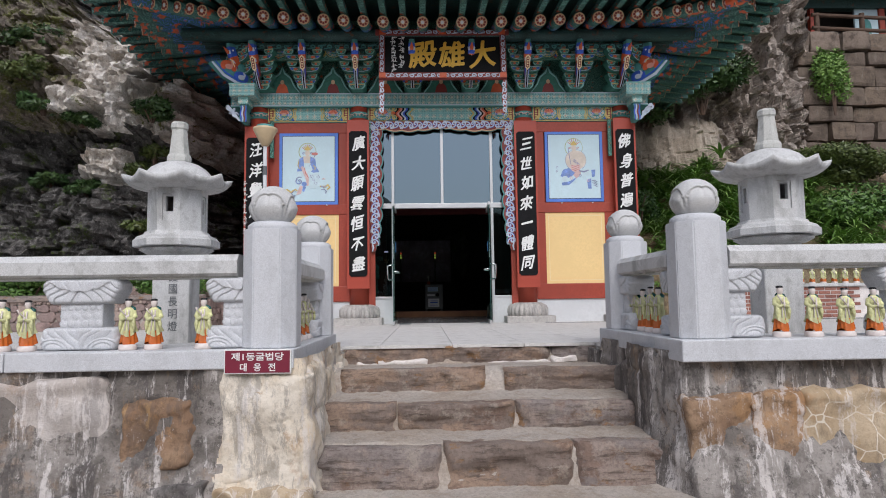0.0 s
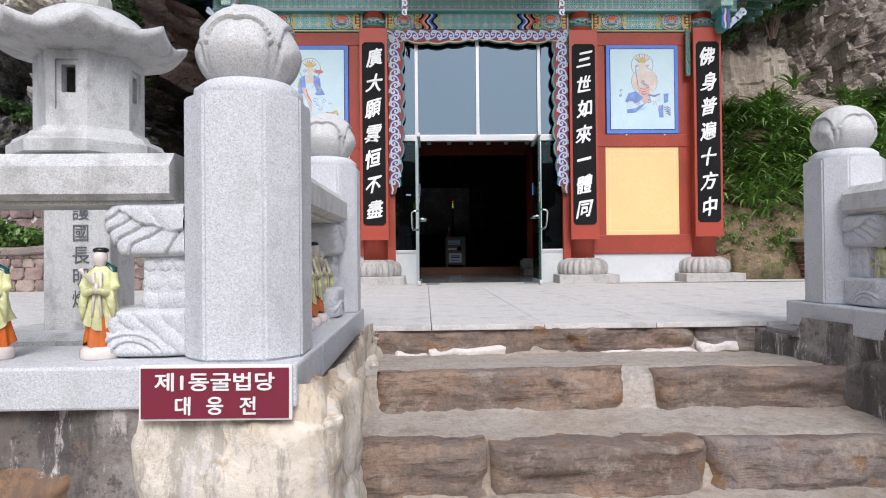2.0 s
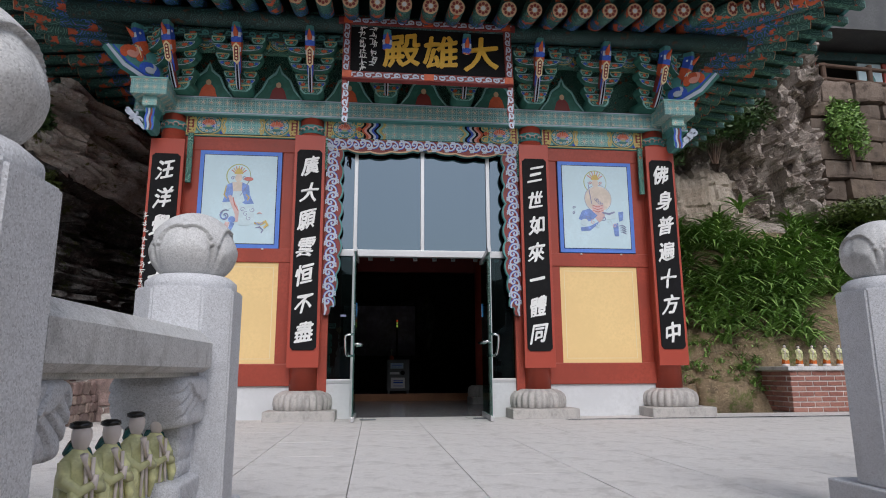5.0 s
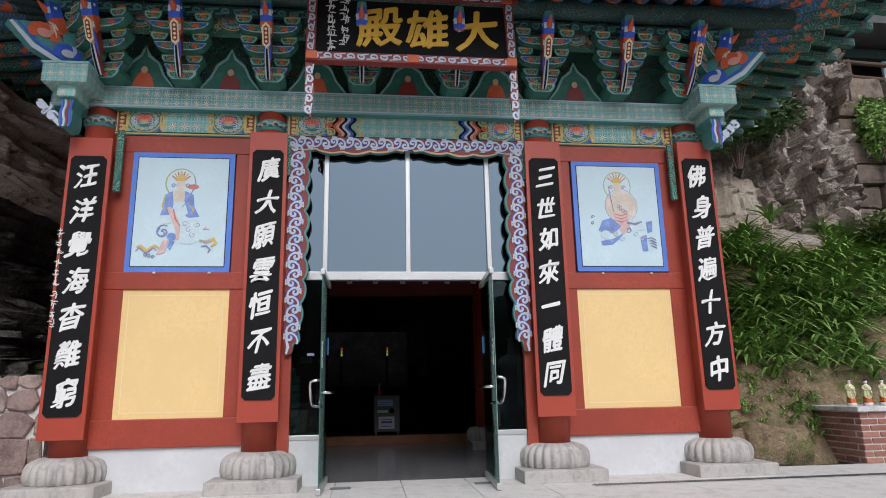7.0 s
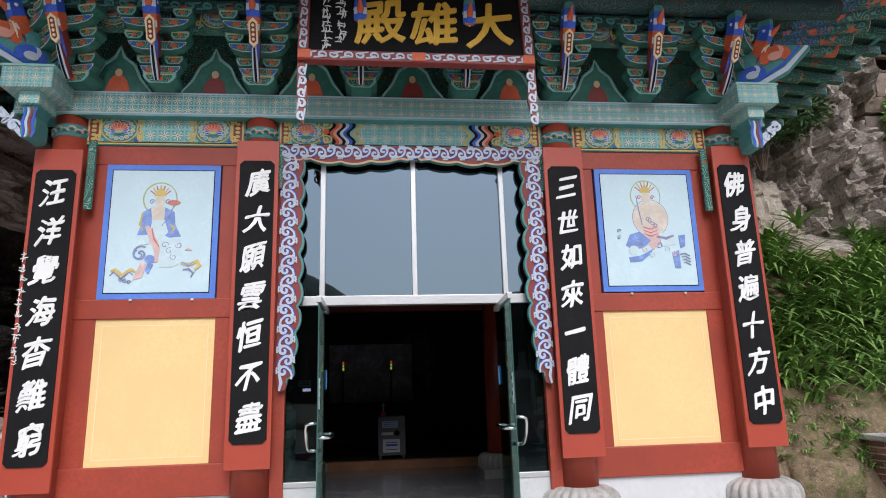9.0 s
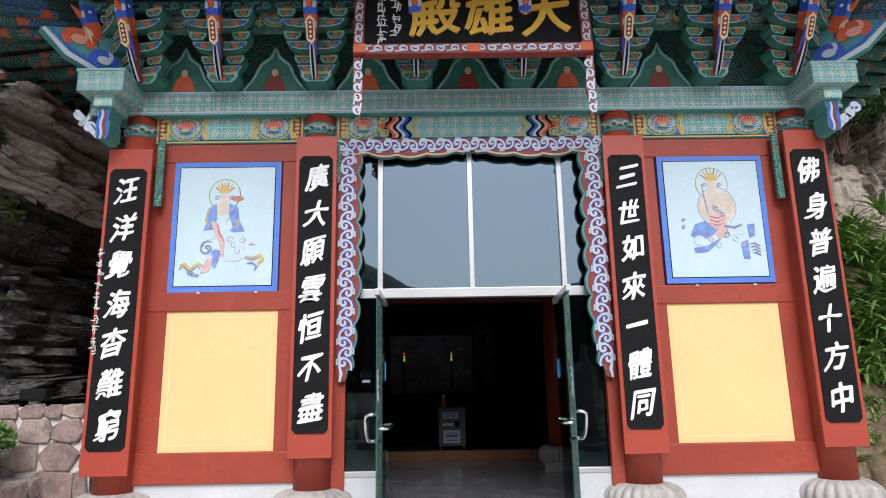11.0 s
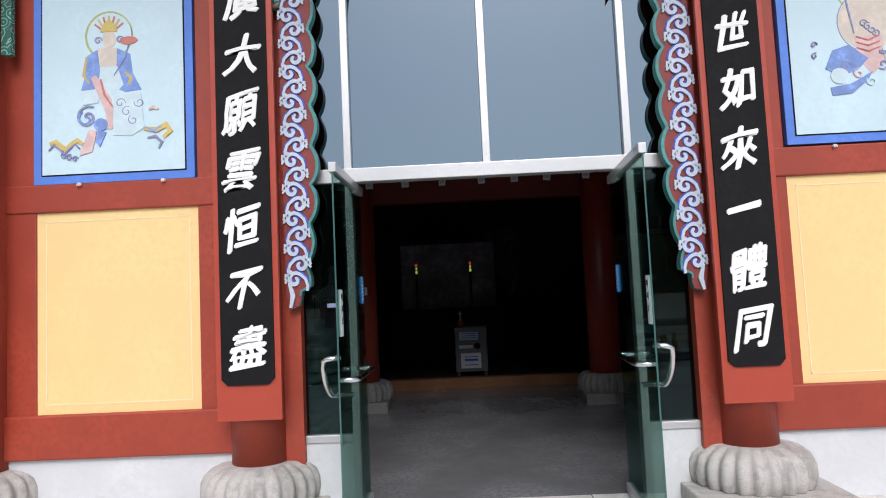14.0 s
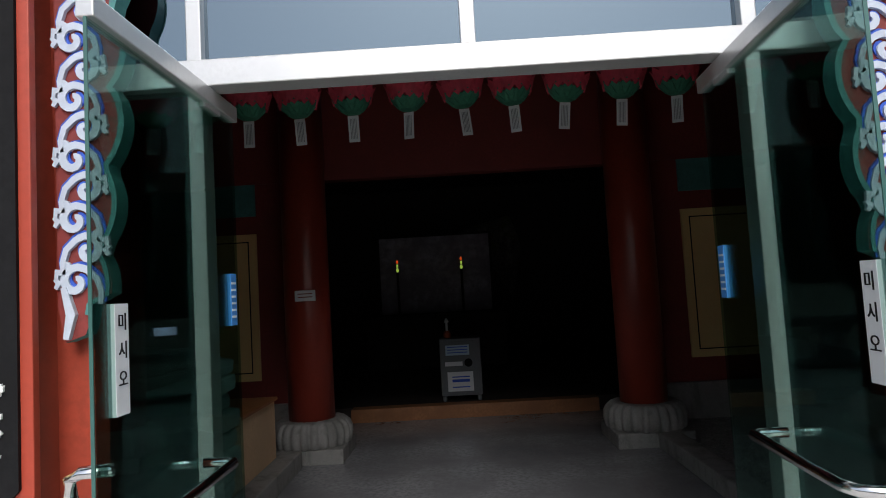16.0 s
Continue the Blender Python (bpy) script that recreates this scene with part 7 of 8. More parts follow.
for z in (0.585, 0.555, 0.525):
    box(bm, -0.14, 0.08, -0.2195, -0.216, z, z + 0.009)
part("print", bm, COBALT, safe, "blue printed lines", kind="stuff")
for x in (-0.19, 0.19):
    for y in (-0.16, 0.16):
        part("foot", lathe(bmesh.new(), [(0.018, 0), (0.025, 0.02), (0.022, 0.062)], 10, cx=x, cy=y), STEEL, safe)
cand = thing("candle_holder", "small red and white candle holder on the safe", "candle", pose(0.10, 16.22, 1.67))
part("cup", lathe(bmesh.new(), [(0.04, 0), (0.045, 0.05), (0.03, 0.08)], 12), ORANGE, cand, "red cup")
part("stem", lathe(bmesh.new(), [(0.014, 0.08), (0.012, 0.17), (0.03, 0.175), (0.008, 0.22)], 10), PAPER, cand)
# gravel strip and kerb on one side, cabinet and sacks on the other
solid("gravel_bed", sheet("gravel_bed", 60, 120, lambda u, v: (1.95 + 1.5 * u, 11.3 + 3.65 * v, TER + 0.05 + 0.02 * noise.noise(Vector((u * 60, v * 140, 0)))), [GRAVEL]), None, "grey gravel bed beside the inner path", "gravel", kind="stuff")
for i in range(5):
    solid("kerb_stone", B(1.77, 1.94, 11.3 + 0.6 * i, 11.895 + 0.6 * i, TER - 0.005, TER + 0.12, bevel=0.01), INSTONE, "grey granite kerb stone beside the gravel", "kerb", group="gravel kerb stones")
solid("kerb_stone", B(-1.22, -1.06, 12.7, 14.15, TER - 0.005, TER + 0.13, bevel=0.01), INSTONE, "grey granite kerb before the cabinet", "kerb")
cab = thing("low_cabinet", "low pinkish cabinet beside the inner column", "cabinet", pose(-1.5, 13.5, TER))
part("body", B(-0.28, 0.28, -0.6, 0.5, 0, 0.56, bevel=0.008), TAN, cab)
part("top", B(-0.30, 0.30, -0.62, 0.52, 0.56, 0.585, bevel=0.005), WOOD, cab, "brown wooden top")
for i in range(4):
    c = solid("paper_cup", lathe(bmesh.new(), [(0.028, 0.0), (0.038, 0.09), (0.034, 0.09)], 12), [ORANGE, PAPER][i % 2], "small red cup on the low cabinet" if i % 2 == 0 else "small white cup on the low cabinet", "cup", pose(-1.38 + 0.03 * (i % 2), 13.0 + 0.1 * i, TER + 0.585), "cups on the cabinet")
rnd = random.Random(6)
for i in range(13):
    bm = boulder(bmesh.new(), -0.34, 0.34, -0.21, 0.21, 0.0, 0.092, 0.012, i * 3.0, 8, 6.0, 0.03)
    solid("rice_sack", bm, SACK, "plump teal printed rice sack in a stack", "sack", pose(-1.2 + rnd.uniform(-0.03, 0.03), 11.62 + rnd.uniform(-0.02, 0.02), TER + 0.088 * i), "stacked rice sacks", smooth=True)
for i in range(12):
    bm = boulder(bmesh.new(), -0.34, 0.34, -0.21, 0.21, 0.0, 0.092, 0.012, i * 5.0 + 1, 8, 6.0, 0.03)
    solid("rice_sack", bm, SACK, "plump teal printed rice sack in a stack", "sack", pose(-1.25 + rnd.uniform(-0.03, 0.03), 12.10 + rnd.uniform(-0.02, 0.02), TER + 0.088 * i), "stacked rice sacks", smooth=True)


# lotus lanterns hung under the ceiling
def lotus_lantern():
    l = thing("lotus_lantern", "pink paper lotus lantern with green sepals and a tag", "paper lantern", group="lotus lanterns")
    bm = bmesh.new()
    for ring, (n, r, z, tilt) in enumerate(((12, 0.12, 0.0, 20), (12, 0.128, 0.055, 8), (10, 0.11, 0.11, -12))):
        for i in range(n):
            a = 2 * math.pi * (i + 0.5 * (ring % 2)) / n
            m = Matrix.Rotation(a, 4, "Z") @ pose(0, -r, z, tilt)
            o = [(-0.038, 0.0), (0.0, -0.035), (0.038, 0.0), (0.036, 0.05), (0.0, 0.085), (-0.036, 0.05)]
            vs = [bm.verts.new(m @ Vector((x, -0.012 * math.cos(x * 40), z2))) for x, z2 in o]
            ws = [bm.verts.new(m @ Vector((x, 0.006, z2))) for x, z2 in o]
            bm.faces.new(vs), bm.faces.new(ws[::-1])
            for k in range(6):
                bm.faces.new((vs[k], ws[k], ws[(k + 1) % 6], vs[(k + 1) % 6]))
    part("petal_ring", bm, LOTUS_PINK, l, "pink paper petals", kind="stuff")
    part("body", lathe(bmesh.new(), [(0.05, -0.02), (0.10, 0.02), (0.115, 0.09), (0.09, 0.15), (0.04, 0.17)], 14), LOTUS_PINK, l)
    bm = bmesh.new()
    for i in range(10):
        a = 2 * math.pi * i / 10
        m = Matrix.Rotation(a, 4, "Z") @ pose(0, -0.085, -0.045, 38)
        vs = [bm.verts.new(m @ Vector(p)) for p in ((-0.035, 0, -0.04), (0.035, 0, -0.04), (0.04, -0.006, 0.02), (0.0, -0.01, 0.065), (-0.04, -0.006, 0.02))]
        ws = [bm.verts.new(m @ Vector(p)) for p in ((-0.035, 0.004, -0.04), (0.035, 0.004, -0.04), (0.04, 0.0, 0.02), (0.0, -0.004, 0.065), (-0.04, 0.0, 0.02))]
        bm.faces.new(vs), bm.faces.new(ws[::-1])
        for k in range(5):
            bm.faces.new((vs[k], ws[k], ws[(k + 1) % 5], vs[(k + 1) % 5]))
    lathe(bm, [(0.02, -0.095), (0.055, -0.085), (0.085, -0.04), (0.07, -0.02)], 12)
    part("sepal_ring", bm, LOTUS_GREEN, l, "dark green sepals", kind="stuff")
    part("name_tag", B(-0.034, 0.034, -0.002, 0.002, -0.27, -0.10), PAPER, l, "white paper tag")
    bm = bmesh.new()
    for k in range(5):
        box(bm, -0.02 + 0.009 * k, -0.017 + 0.009 * k, -0.0035, -0.001, -0.25, -0.12)
    part("tag_print", bm, STEEL, l, "grey printed lines")
    part("string", tube(bmesh.new(), [(0, 0, 0.15), (0, 0, 0.92)], 0.003, 5), BLACK, l)
    return l


lot = lotus_lantern()
lot.matrix_basis = pose(-1.02, 13.0, 3.44)
rnd = random.Random(3)
for x in (-0.70, -0.355, 0.005, 0.345, 0.665, 1.005, 1.36, 1.70):
    copy_thing(lot, pose(x, 13.0, 3.435, 0, rnd.uniform(-6, 6), rnd.uniform(-25, 25)))
solid("lantern_rail", tube(bmesh.new(), [(-2.8, 13.0, 4.29), (3.45, 13.0, 4.29)], 0.012, 8), STEEL, "thin rail that carries the lotus lanterns", "rail")
# shrine beyond
scr = thing("shrine_screen", "dim painted screen over the altar", "screen", pose(-0.12, 20.0, 0.99))
part("panel", B(-0.95, 0.95, 0, 0.05, 0.86, 2.17), BUDDHA_DIM, scr)
part("frame", B(-1.0, 1.0, 0.045, 0.09, 0, 2.21), DARK_INT, scr, "wooden frame, shade put into its near-black colour")
# Altar painted near-black to sink into the shade of the shrine.
alt = thing("altar_table", "wooden altar table under the screen, shade put into its colour", "altar", pose(-0.12, 19.5, 0.99))
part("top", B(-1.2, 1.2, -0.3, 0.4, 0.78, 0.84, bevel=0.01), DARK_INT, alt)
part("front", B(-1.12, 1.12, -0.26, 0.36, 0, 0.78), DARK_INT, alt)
RED_DOT, YEL_DOT, WHITE_DOT = glow("red_led", (1.0, 0.12, 0.02), 0.2), glow("yellow_led", (0.7, 1.0, 0.15), 0.2), glow("white_led", (1, 1, 1), 1.0)
for x in (-0.72, 0.33):
    t = thing("led_candle", "small glowing red and yellow electric candle", "candle", pose(x, 19.45, 1.83), "electric candles")
    # Stem coloured near-black, as if in shade.
    part("stem", lathe(bmesh.new(), [(0.05, 0), (0.02, 0.03), (0.02, 0.72)], 10), DARK_INT, t)
    part("yellow_bulb", lathe(bmesh.new(), [(0.012, 0.72), (0.026, 0.75), (0.012, 0.79)], 10), YEL_DOT, t)
    part("orange_bulb", lathe(bmesh.new(), [(0.012, 0.80), (0.02, 0.82), (0.012, 0.85)], 10), YEL_DOT, t)
    part("red_bulb", lathe(bmesh.new(), [(0.012, 0.86), (0.024, 0.89), (0.008, 0.92)], 10), RED_DOT, t)
solid("indicator_lamp", lathe(bmesh.new(), [(0.008, 0), (0.016, 0.012), (0.008, 0.025)], 8), WHITE_DOT, "tiny white indicator lamp on the shrine wall", "lamp", pose(1.35, 21.97, 3.05))

# floor springs of the glass doors and the drain before the hall
for x0, x1 in ((-0.43, -0.24), (0.92, 1.10)):
    fs = thing("floor_spring", "dark steel floor spring plate beside a glass door", "door closer", pose((x0 + x1) / 2, 10.72, TER + 0.001), "floor springs")
    part("cover_plate", B(-(x1 - x0) / 2, (x1 - x0) / 2, -0.035, 0.035, 0.0, 0.012, bevel=0.003), STEEL, fs)
    for k in (-1, 1):
        part("screw", lathe(bmesh.new(), [(0.008, 0.012), (0.007, 0.015), (0.002, 0.016)], 8, cx=k * (x1 - x0) * 0.38), CHROME, fs)
drain = thing("drain_grating", "narrow grey perforated drain grating in the paving", "drain", pose(1.95, 10.34, TER + 0.001))
part("frame", B(0, 6.0, -0.06, 0.06, 0.0, 0.006), ALU, drain)
bm = bmesh.new()
for k in range(150):
    for y in (-0.03, 0.03):
        box(bm, 0.015 + 0.04 * k, 0.038 + 0.04 * k, y - 0.018, y + 0.018, 0.005, 0.0085)
part("slot", bm, BLACK, drain, "dark drain slots", kind="stuff")


# ---- cliffs and slopes ----
def crag(p, k=1.0):
    """Blocky broken rock offset along y."""
    q = Vector((p[0] * 0.5, p[2] * 0.6, 3.1))
    a = (noise.ridged_multi_fractal(q, 1.0, 2.2, 6, 0.9, 2.0) - 1.2) * -0.42
    w = noise.noise(q * 1.7) * 0.8
    c = noise.cell(Vector((p[0] * 1.3 + 0.4 * p[2] + w, p[2] * 1.9 + w, 7.0))) * 0.30
    d = noise.cell(Vector((p[0] * 3.1 + w, p[2] * 4.2 - 0.6 * p[0], 1.0))) * 0.19
    e = noise.noise(Vector((p[0] * 6, p[2] * 6, 5.0))) * 0.14 + noise.noise(Vector((p[0] * 14, p[2] * 14, 9.0))) * 0.09
    g = noise.cell(Vector((p[0] * 6.5 + 2 * w, p[2] * 4.6 + 0.8 * p[0], 4.0))) * 0.13 + noise.ridged_multi_fractal(Vector((p[0] * 2.6, p[2] * 2.2, 6.0)), 1.0, 2.1, 4, 0.9, 2.0) * -0.07
    return k * (a + c + d + e + g)


def columns(p):
    """Rock split into upright ribs with deep cracks between them."""
    w = 0.5 * noise.noise(Vector((p[0] * 1.1, p[2] * 0.7, 2.0)))
    q = Vector((p[0] * 1.9 + w, p[2] * 0.75 + w, 8.0))
    a = (noise.ridged_multi_fractal(q, 0.9, 2.2, 6, 0.9, 2.0) - 1.2) * -0.34
    b = noise.cell(Vector((p[0] * 2.4 + w, p[2] * 0.9 + 0.3 * p[0], 3.0))) * 0.32
    c = noise.cell(Vector((p[0] * 5.2 - w, p[2] * 2.6 + w, 6.0))) * 0.18
    d = 0.12 * noise.noise(Vector((p[0] * 7, p[2] * 4, 5.0))) + 0.07 * noise.noise(Vector((p[0] * 15, p[2] * 12, 5.0)))
    return a + b + c + d


def left_cliff(u, v):
    x = -17 + u ** 0.6 * 14.3
    z = 0.4 + v * 11.5
    near = 11.2 - 0.30 * max(0.0, -7 - x)
    # overhang of paler rock above, hollow below and towards the hall
    brow = 1 / (1 + math.exp(-(z - (4.35 + 0.10 * (-4.6 - x) + 0.25 * noise.noise(Vector((x * 1.3, 4, 0))))) * 6.0))
    y = near + 1.2 * (1 - brow) + 0.55 * max(0.0, z - 4.5) - 0.3 * max(0.0, 3.6 - z)
    if z < 4.3:
        y -= 0.55 * math.exp(-((x + 6.0 - 0.1 * (z - 4)) / 0.38) ** 4)
    edge = -4.45 - 1.25 * max(0.0, z - 5.04) - 0.35 * (1 - brow) + 0.40 * noise.noise(Vector((z * 2.3, 2, 0))) + 0.30 * (noise.cell(Vector((z * 3.1, 5, 0))) - 0.5) + 0.15 * noise.noise(Vector((z * 9, 2, 0)))
    if x > edge:
        y += min(4.6, (x - edge) * 5.0)
    back = max(0.0, y - 13.0) if x > edge else 0.0
    jut = 0.30 * noise.noise(Vector((y * 1.9, z * 2.4, 1.0))) + 0.07 * noise.cell(Vector((y * 2.7, z * 3.3, 8.0))) if x > edge else 0.0
    return x + jut, y + crag((x + 0.7 * back, y, z), 0.9 if x < edge else 0.45), z


# Below the brow and far back the dark skin colours in the hollow's shade.
def left_skin(c):
    brow = 4.35 + 0.1 * (-4.6 - c.x) + 0.35 * noise.noise(Vector((c.x * 2, c.z * 2, 2)))
    if c.y < 14.8 and c.z > brow:
        return 2 if c.x < -6.6 + 0.5 * noise.noise(Vector((c.x * 1.5, c.z * 1.5, 6))) - 0.15 * (c.z - 5) else 1
    return 1 if abs(c.x + 6.0) < 0.4 and 3.55 < c.z < 4.2 else 0


me = sheet("cliff", 470, 270, left_cliff, [CLIFF_L, CLIFF_TOP, CLIFF_MOSS], left_skin)
solid("cliff_left", me, None, "weathered cliff with a pale overhanging brow, shade of the hollow in its dark colour", "cliff", kind="structure")


def right_slope(u, v):
    x = 3.62 + u * 15
    if v < 0.45:
        f = v / 0.45
        p = bank(x, f)
        b = 0.08 * noise.noise(Vector((p.x * 3, p.y * 3, 1))) + 0.04 * noise.noise(Vector((p.x * 9, p.y * 9, 1)))
        return p.x, p.y + b, p.z + b * min(1, f * 6)
    f = (v - 0.45) / 0.55
    z = 4.3 + f * 7.5
    y = 15.75 + 0.9 * f + (max(0.0, 7.2 - x)) * 0.12
    y += 3.2 / (1 + math.exp(-(x - 10.7 + 0.4 * noise.noise(Vector((z * 2, 0, 0)))) * 6))
    smooth = 1 / (1 + math.exp((z - 5.75 - 0.35 * noise.noise(Vector((x * 1.7, 1, 0)))) * 9)) / (1 + math.exp((x - 7.7) * 7))
    rough = columns((x, y, z)) * (1 - 0.8 * smooth)
    return x, y + rough - 0.1 - 0.25 * smooth, z + 0.1 * noise.noise(Vector((x, z, 0)))


def bank(x, f):
    """Place on the planted bank at x, f of the way up."""
    y = 11.55 + f * 4.2
    z = TER - 0.05 + 0.62 * min(1, f * 9) + 3.3 * f ** 0.9 * (0.75 + 0.25 * min(1, (x - 3.6) / 3))
    b = 0.25 * noise.noise(Vector((x * 0.9, y * 0.9, 3)))
    return Vector((x, y + b * 0.5, z + b * min(1, f * 6)))


def right_skin(c):
    if c.y < 15.0 and c.z < 4.2:
        return 0
    return 2 if c.x < 7.7 + 0.5 * noise.noise(Vector((c.z * 2, 3, 0))) and c.z < 5.75 + 0.5 * noise.noise(Vector((c.x * 1.7, 1, 0))) else 1


me = sheet("cliff_right", 330, 300, right_slope, [SOIL, CLIFF_R, CLIFF_TAN], right_skin)
solid("cliff_right", me, None, "brown broken cliff above a planted bank", "cliff", kind="structure")
solid("cliff_back", sheet("cliff_back", 40, 20, lambda u, v: (-20 + 45 * u, 22.6 + 1.5 * noise.noise(Vector((u * 9, v * 5, 0))), 30 * v), [CLIFF_L]), None, "dark rock mass behind the hall", "cliff", kind="structure")

# strap-leaved plants on the bank
rnd = random.Random(21)
verts, faces = [], []


def blade(p, yaw, length, droop, width):
    d = Vector((math.cos(yaw), math.sin(yaw), 0))
    side = Vector((-d.y, d.x, 0))
    n = 6
    base = len(verts)
    for i in range(n + 1):
        f = i / n
        q = p + d * (length * f * (0.35 + 0.5 * f)) + Vector((0, 0, length * (0.95 * f - droop * f * f)))
        w = width * (1 - f ** 2.2) * (0.7 + 0.6 * f) + 0.001
        verts.append(tuple(q + side * w))
        verts.append(tuple(q - side * w))
    for i in range(n):
        a = base + 2 * i
        faces.append((a, a + 1, a + 3, a + 2))


for c in range(430):
    x = rnd.uniform(3.8, 9.5)
    f = rnd.uniform(0.10, 0.92)
    if x < 4.3 and f < 0.3:
        continue
    if noise.noise(Vector((x * 0.8, f * 3, 4))) < -0.25:
        continue
    p = bank(x, f) - Vector((0, 0, 0.03))
    for k in range(rnd.randint(18, 26)):
        blade(p + Vector((rnd.uniform(-0.06, 0.06), rnd.uniform(-0.06, 0.06), 0)), rnd.uniform(0, 6.283), rnd.uniform(0.42, 0.92), rnd.uniform(0.55, 1.05), rnd.uniform(0.018, 0.034))
for c in range(90):
    p = bank(rnd.uniform(4.0, 5.4), rnd.uniform(0.015, 0.12)) - Vector((0, 0, 0.03))
    for k in range(rnd.randint(7, 12)):
        blade(p + Vector((rnd.uniform(-0.05, 0.05), rnd.uniform(-0.05, 0.05), 0)), rnd.uniform(0, 6.283), rnd.uniform(0.10, 0.28), rnd.uniform(0.4, 1.0), rnd.uniform(0.008, 0.016))
me = bpy.data.meshes.new("strap_leaves")
me.from_pydata(verts, [], faces)
me.materials.append(LEAF)
solid("strap_leaves", me, None, "dense bright green strap-leaved plants on the bank", "plants", kind="stuff")


def shrub(name, label, centre, size, n, mat, seed, leaf=0.05, group="", stems=True):
    """A shrub of many small leaves with an uneven outline and some stems."""
    r = random.Random(seed)
    vs, fs = [], []
    lumps = [(Vector((r.uniform(-0.6, 0.6), r.uniform(-0.6, 0.6), r.uniform(-0.4, 0.6))), r.uniform(0.35, 0.6)) for _ in range(9)]
    for i in range(n):
        c, rad = lumps[r.randrange(len(lumps))]
        d = Vector((r.gauss(0, 1), r.gauss(0, 1), r.gauss(0, 1))).normalized()
        q = c + d * rad * r.uniform(0.6, 1.05)
        q = Vector((q.x * size[0], q.y * size[1], q.z * size[2]))
        u = Vector((r.gauss(0, 1), r.gauss(0, 1), r.gauss(0, 0.6))).normalized()
        w = u.cross(d).normalized() * 0.42
        s = leaf * r.uniform(0.6, 1.3)
        b = len(vs)
        vs += [tuple(q - u * s), tuple(q + w * s), tuple(q + u * s), tuple(q - w * s)]
        fs.append((b, b + 1, b + 2, b + 3))
    me = bpy.data.meshes.new("leaves")
    me.from_pydata(vs, [], fs)
    me.materials.append(mat)
    t = thing(name, label, "shrub", pose(*centre), group)
    part("leaves", me, None, t)
    if stems:
        for i in range(6):
            bm = bmesh.new()
            e = Vector((r.uniform(-0.5, 0.5) * size[0], r.uniform(-0.5, 0.5) * size[1], size[2] * 0.4))
            tube(bm, [(e.x * 0.1, e.y * 0.1, -size[2]), tuple(e * 0.5 + Vector((0, 0, -0.3 * size[2]))), tuple(e)], [0.02, 0.014, 0.006], 6)
            part("stem", bm, LOG, t, "thin dark stem")
    return t


shrub("hedge", "clipped yellow-green hedge mound on the bank", (10.3, 14.4, 4.25), (1.6, 0.8, 0.55), 13000, HEDGE, 1, 0.05, stems=False)
shrub("bush", "large dark green rounded bush on the bank", (9.6, 13.4, 3.0), (1.7, 0.9, 0.75), 13000, BOX_LEAF, 2, 0.06, stems=False)
shrub("bush", "dark green rounded bush beside the strap leaves", (12.2, 12.9, 2.8), (1.8, 0.9, 0.9), 9000, BOX_LEAF, 3, 0.06, stems=False)
shrub("creeper", "dark leafy creeper hanging on the cliff", (7.0, 15.35, 6.7), (1.35, 0.55, 0.9), 10000, BUSH, 4, 0.06)
shrub("creeper", "dark leafy creeper high under the eave", (6.2, 15.3, 7.9), (1.5, 0.5, 0.9), 9000, BUSH, 14, 0.06)
shrub("creeper", "dark leafy creeper hanging on the cliff", (5.6, 15.4, 6.2), (0.9, 0.5, 0.7), 4500, BUSH, 5, 0.06)
shrub("creeper", "bright ivy patch on the masonry wall", (10.9, 16.1, 7.0), (0.5, 0.3, 1.0), 2600, LEAF, 6, 0.06)
shrub("bush", "low green shrub at the foot of the bank", (4.5, 13.0, 3.2), (0.5, 0.4, 0.5), 3000, BUSH, 12, 0.05)
for i, (x, z, s) in enumerate(((-7.2, 5.5, 0.4), (-6.9, 4.9, 0.35), (-7.6, 6.4, 0.6), (-5.2, 4.15, 0.42), (-6.4, 3.45, 0.35), (-8.3, 5.4, 0.6), (-5.5, 3.8, 0.35), (-7.2, 3.65, 0.38), (-6.3, 4.7, 0.3), (-6.4, 6.6, 0.5), (-4.9, 4.75, 0.38), (-4.75, 3.6, 0.3), (-5.3, 2.7, 0.3))):
    y = left_cliff(((x + 17) / 14.3) ** (1 / 0.6), (z - 0.4) / 11.5)[1]
    shrub("cliff_shrub", "mossy green shrub rooted on the cliff", (x, y - 0.1, z), (s, 0.35, s * 0.55), 1500, BUSH if i % 3 else HEDGE, 30 + i, 0.05, "cliff shrubs")
shrub("bush", "clipped green bush behind the low stone wall", (-4.32, 10.46, 1.60), (0.72, 0.40, 0.30), 11000, BOX_LEAF, 50, 0.04)
shrub("bush", "clipped green bush behind the low stone wall", (-6.2, 10.2, 1.5), (0.9, 0.5, 0.30), 6500, BOX_LEAF, 51, 0.045)
shrub("bush", "dark green leafy tree crown at the cliff top", (-8.6, 9.9, 6.9), (1.3, 1.0, 0.7), 7000, BUSH, 52, 0.08)

# banana-like young plant on the cliff ledge
verts, faces = [], []
rnd = random.Random(77)
for k in range(11):
    blade(Vector((7.2, 14.9, 4.6)), k * 0.6, rnd.uniform(0.5, 0.8), 0.55, 0.05)
me = bpy.data.meshes.new("young_palm")
me.from_pydata(verts, [], faces)
me.materials.append(LEAF)
solid("young_plant", me, None, "young broad-leaved plant on the bank", "plant")

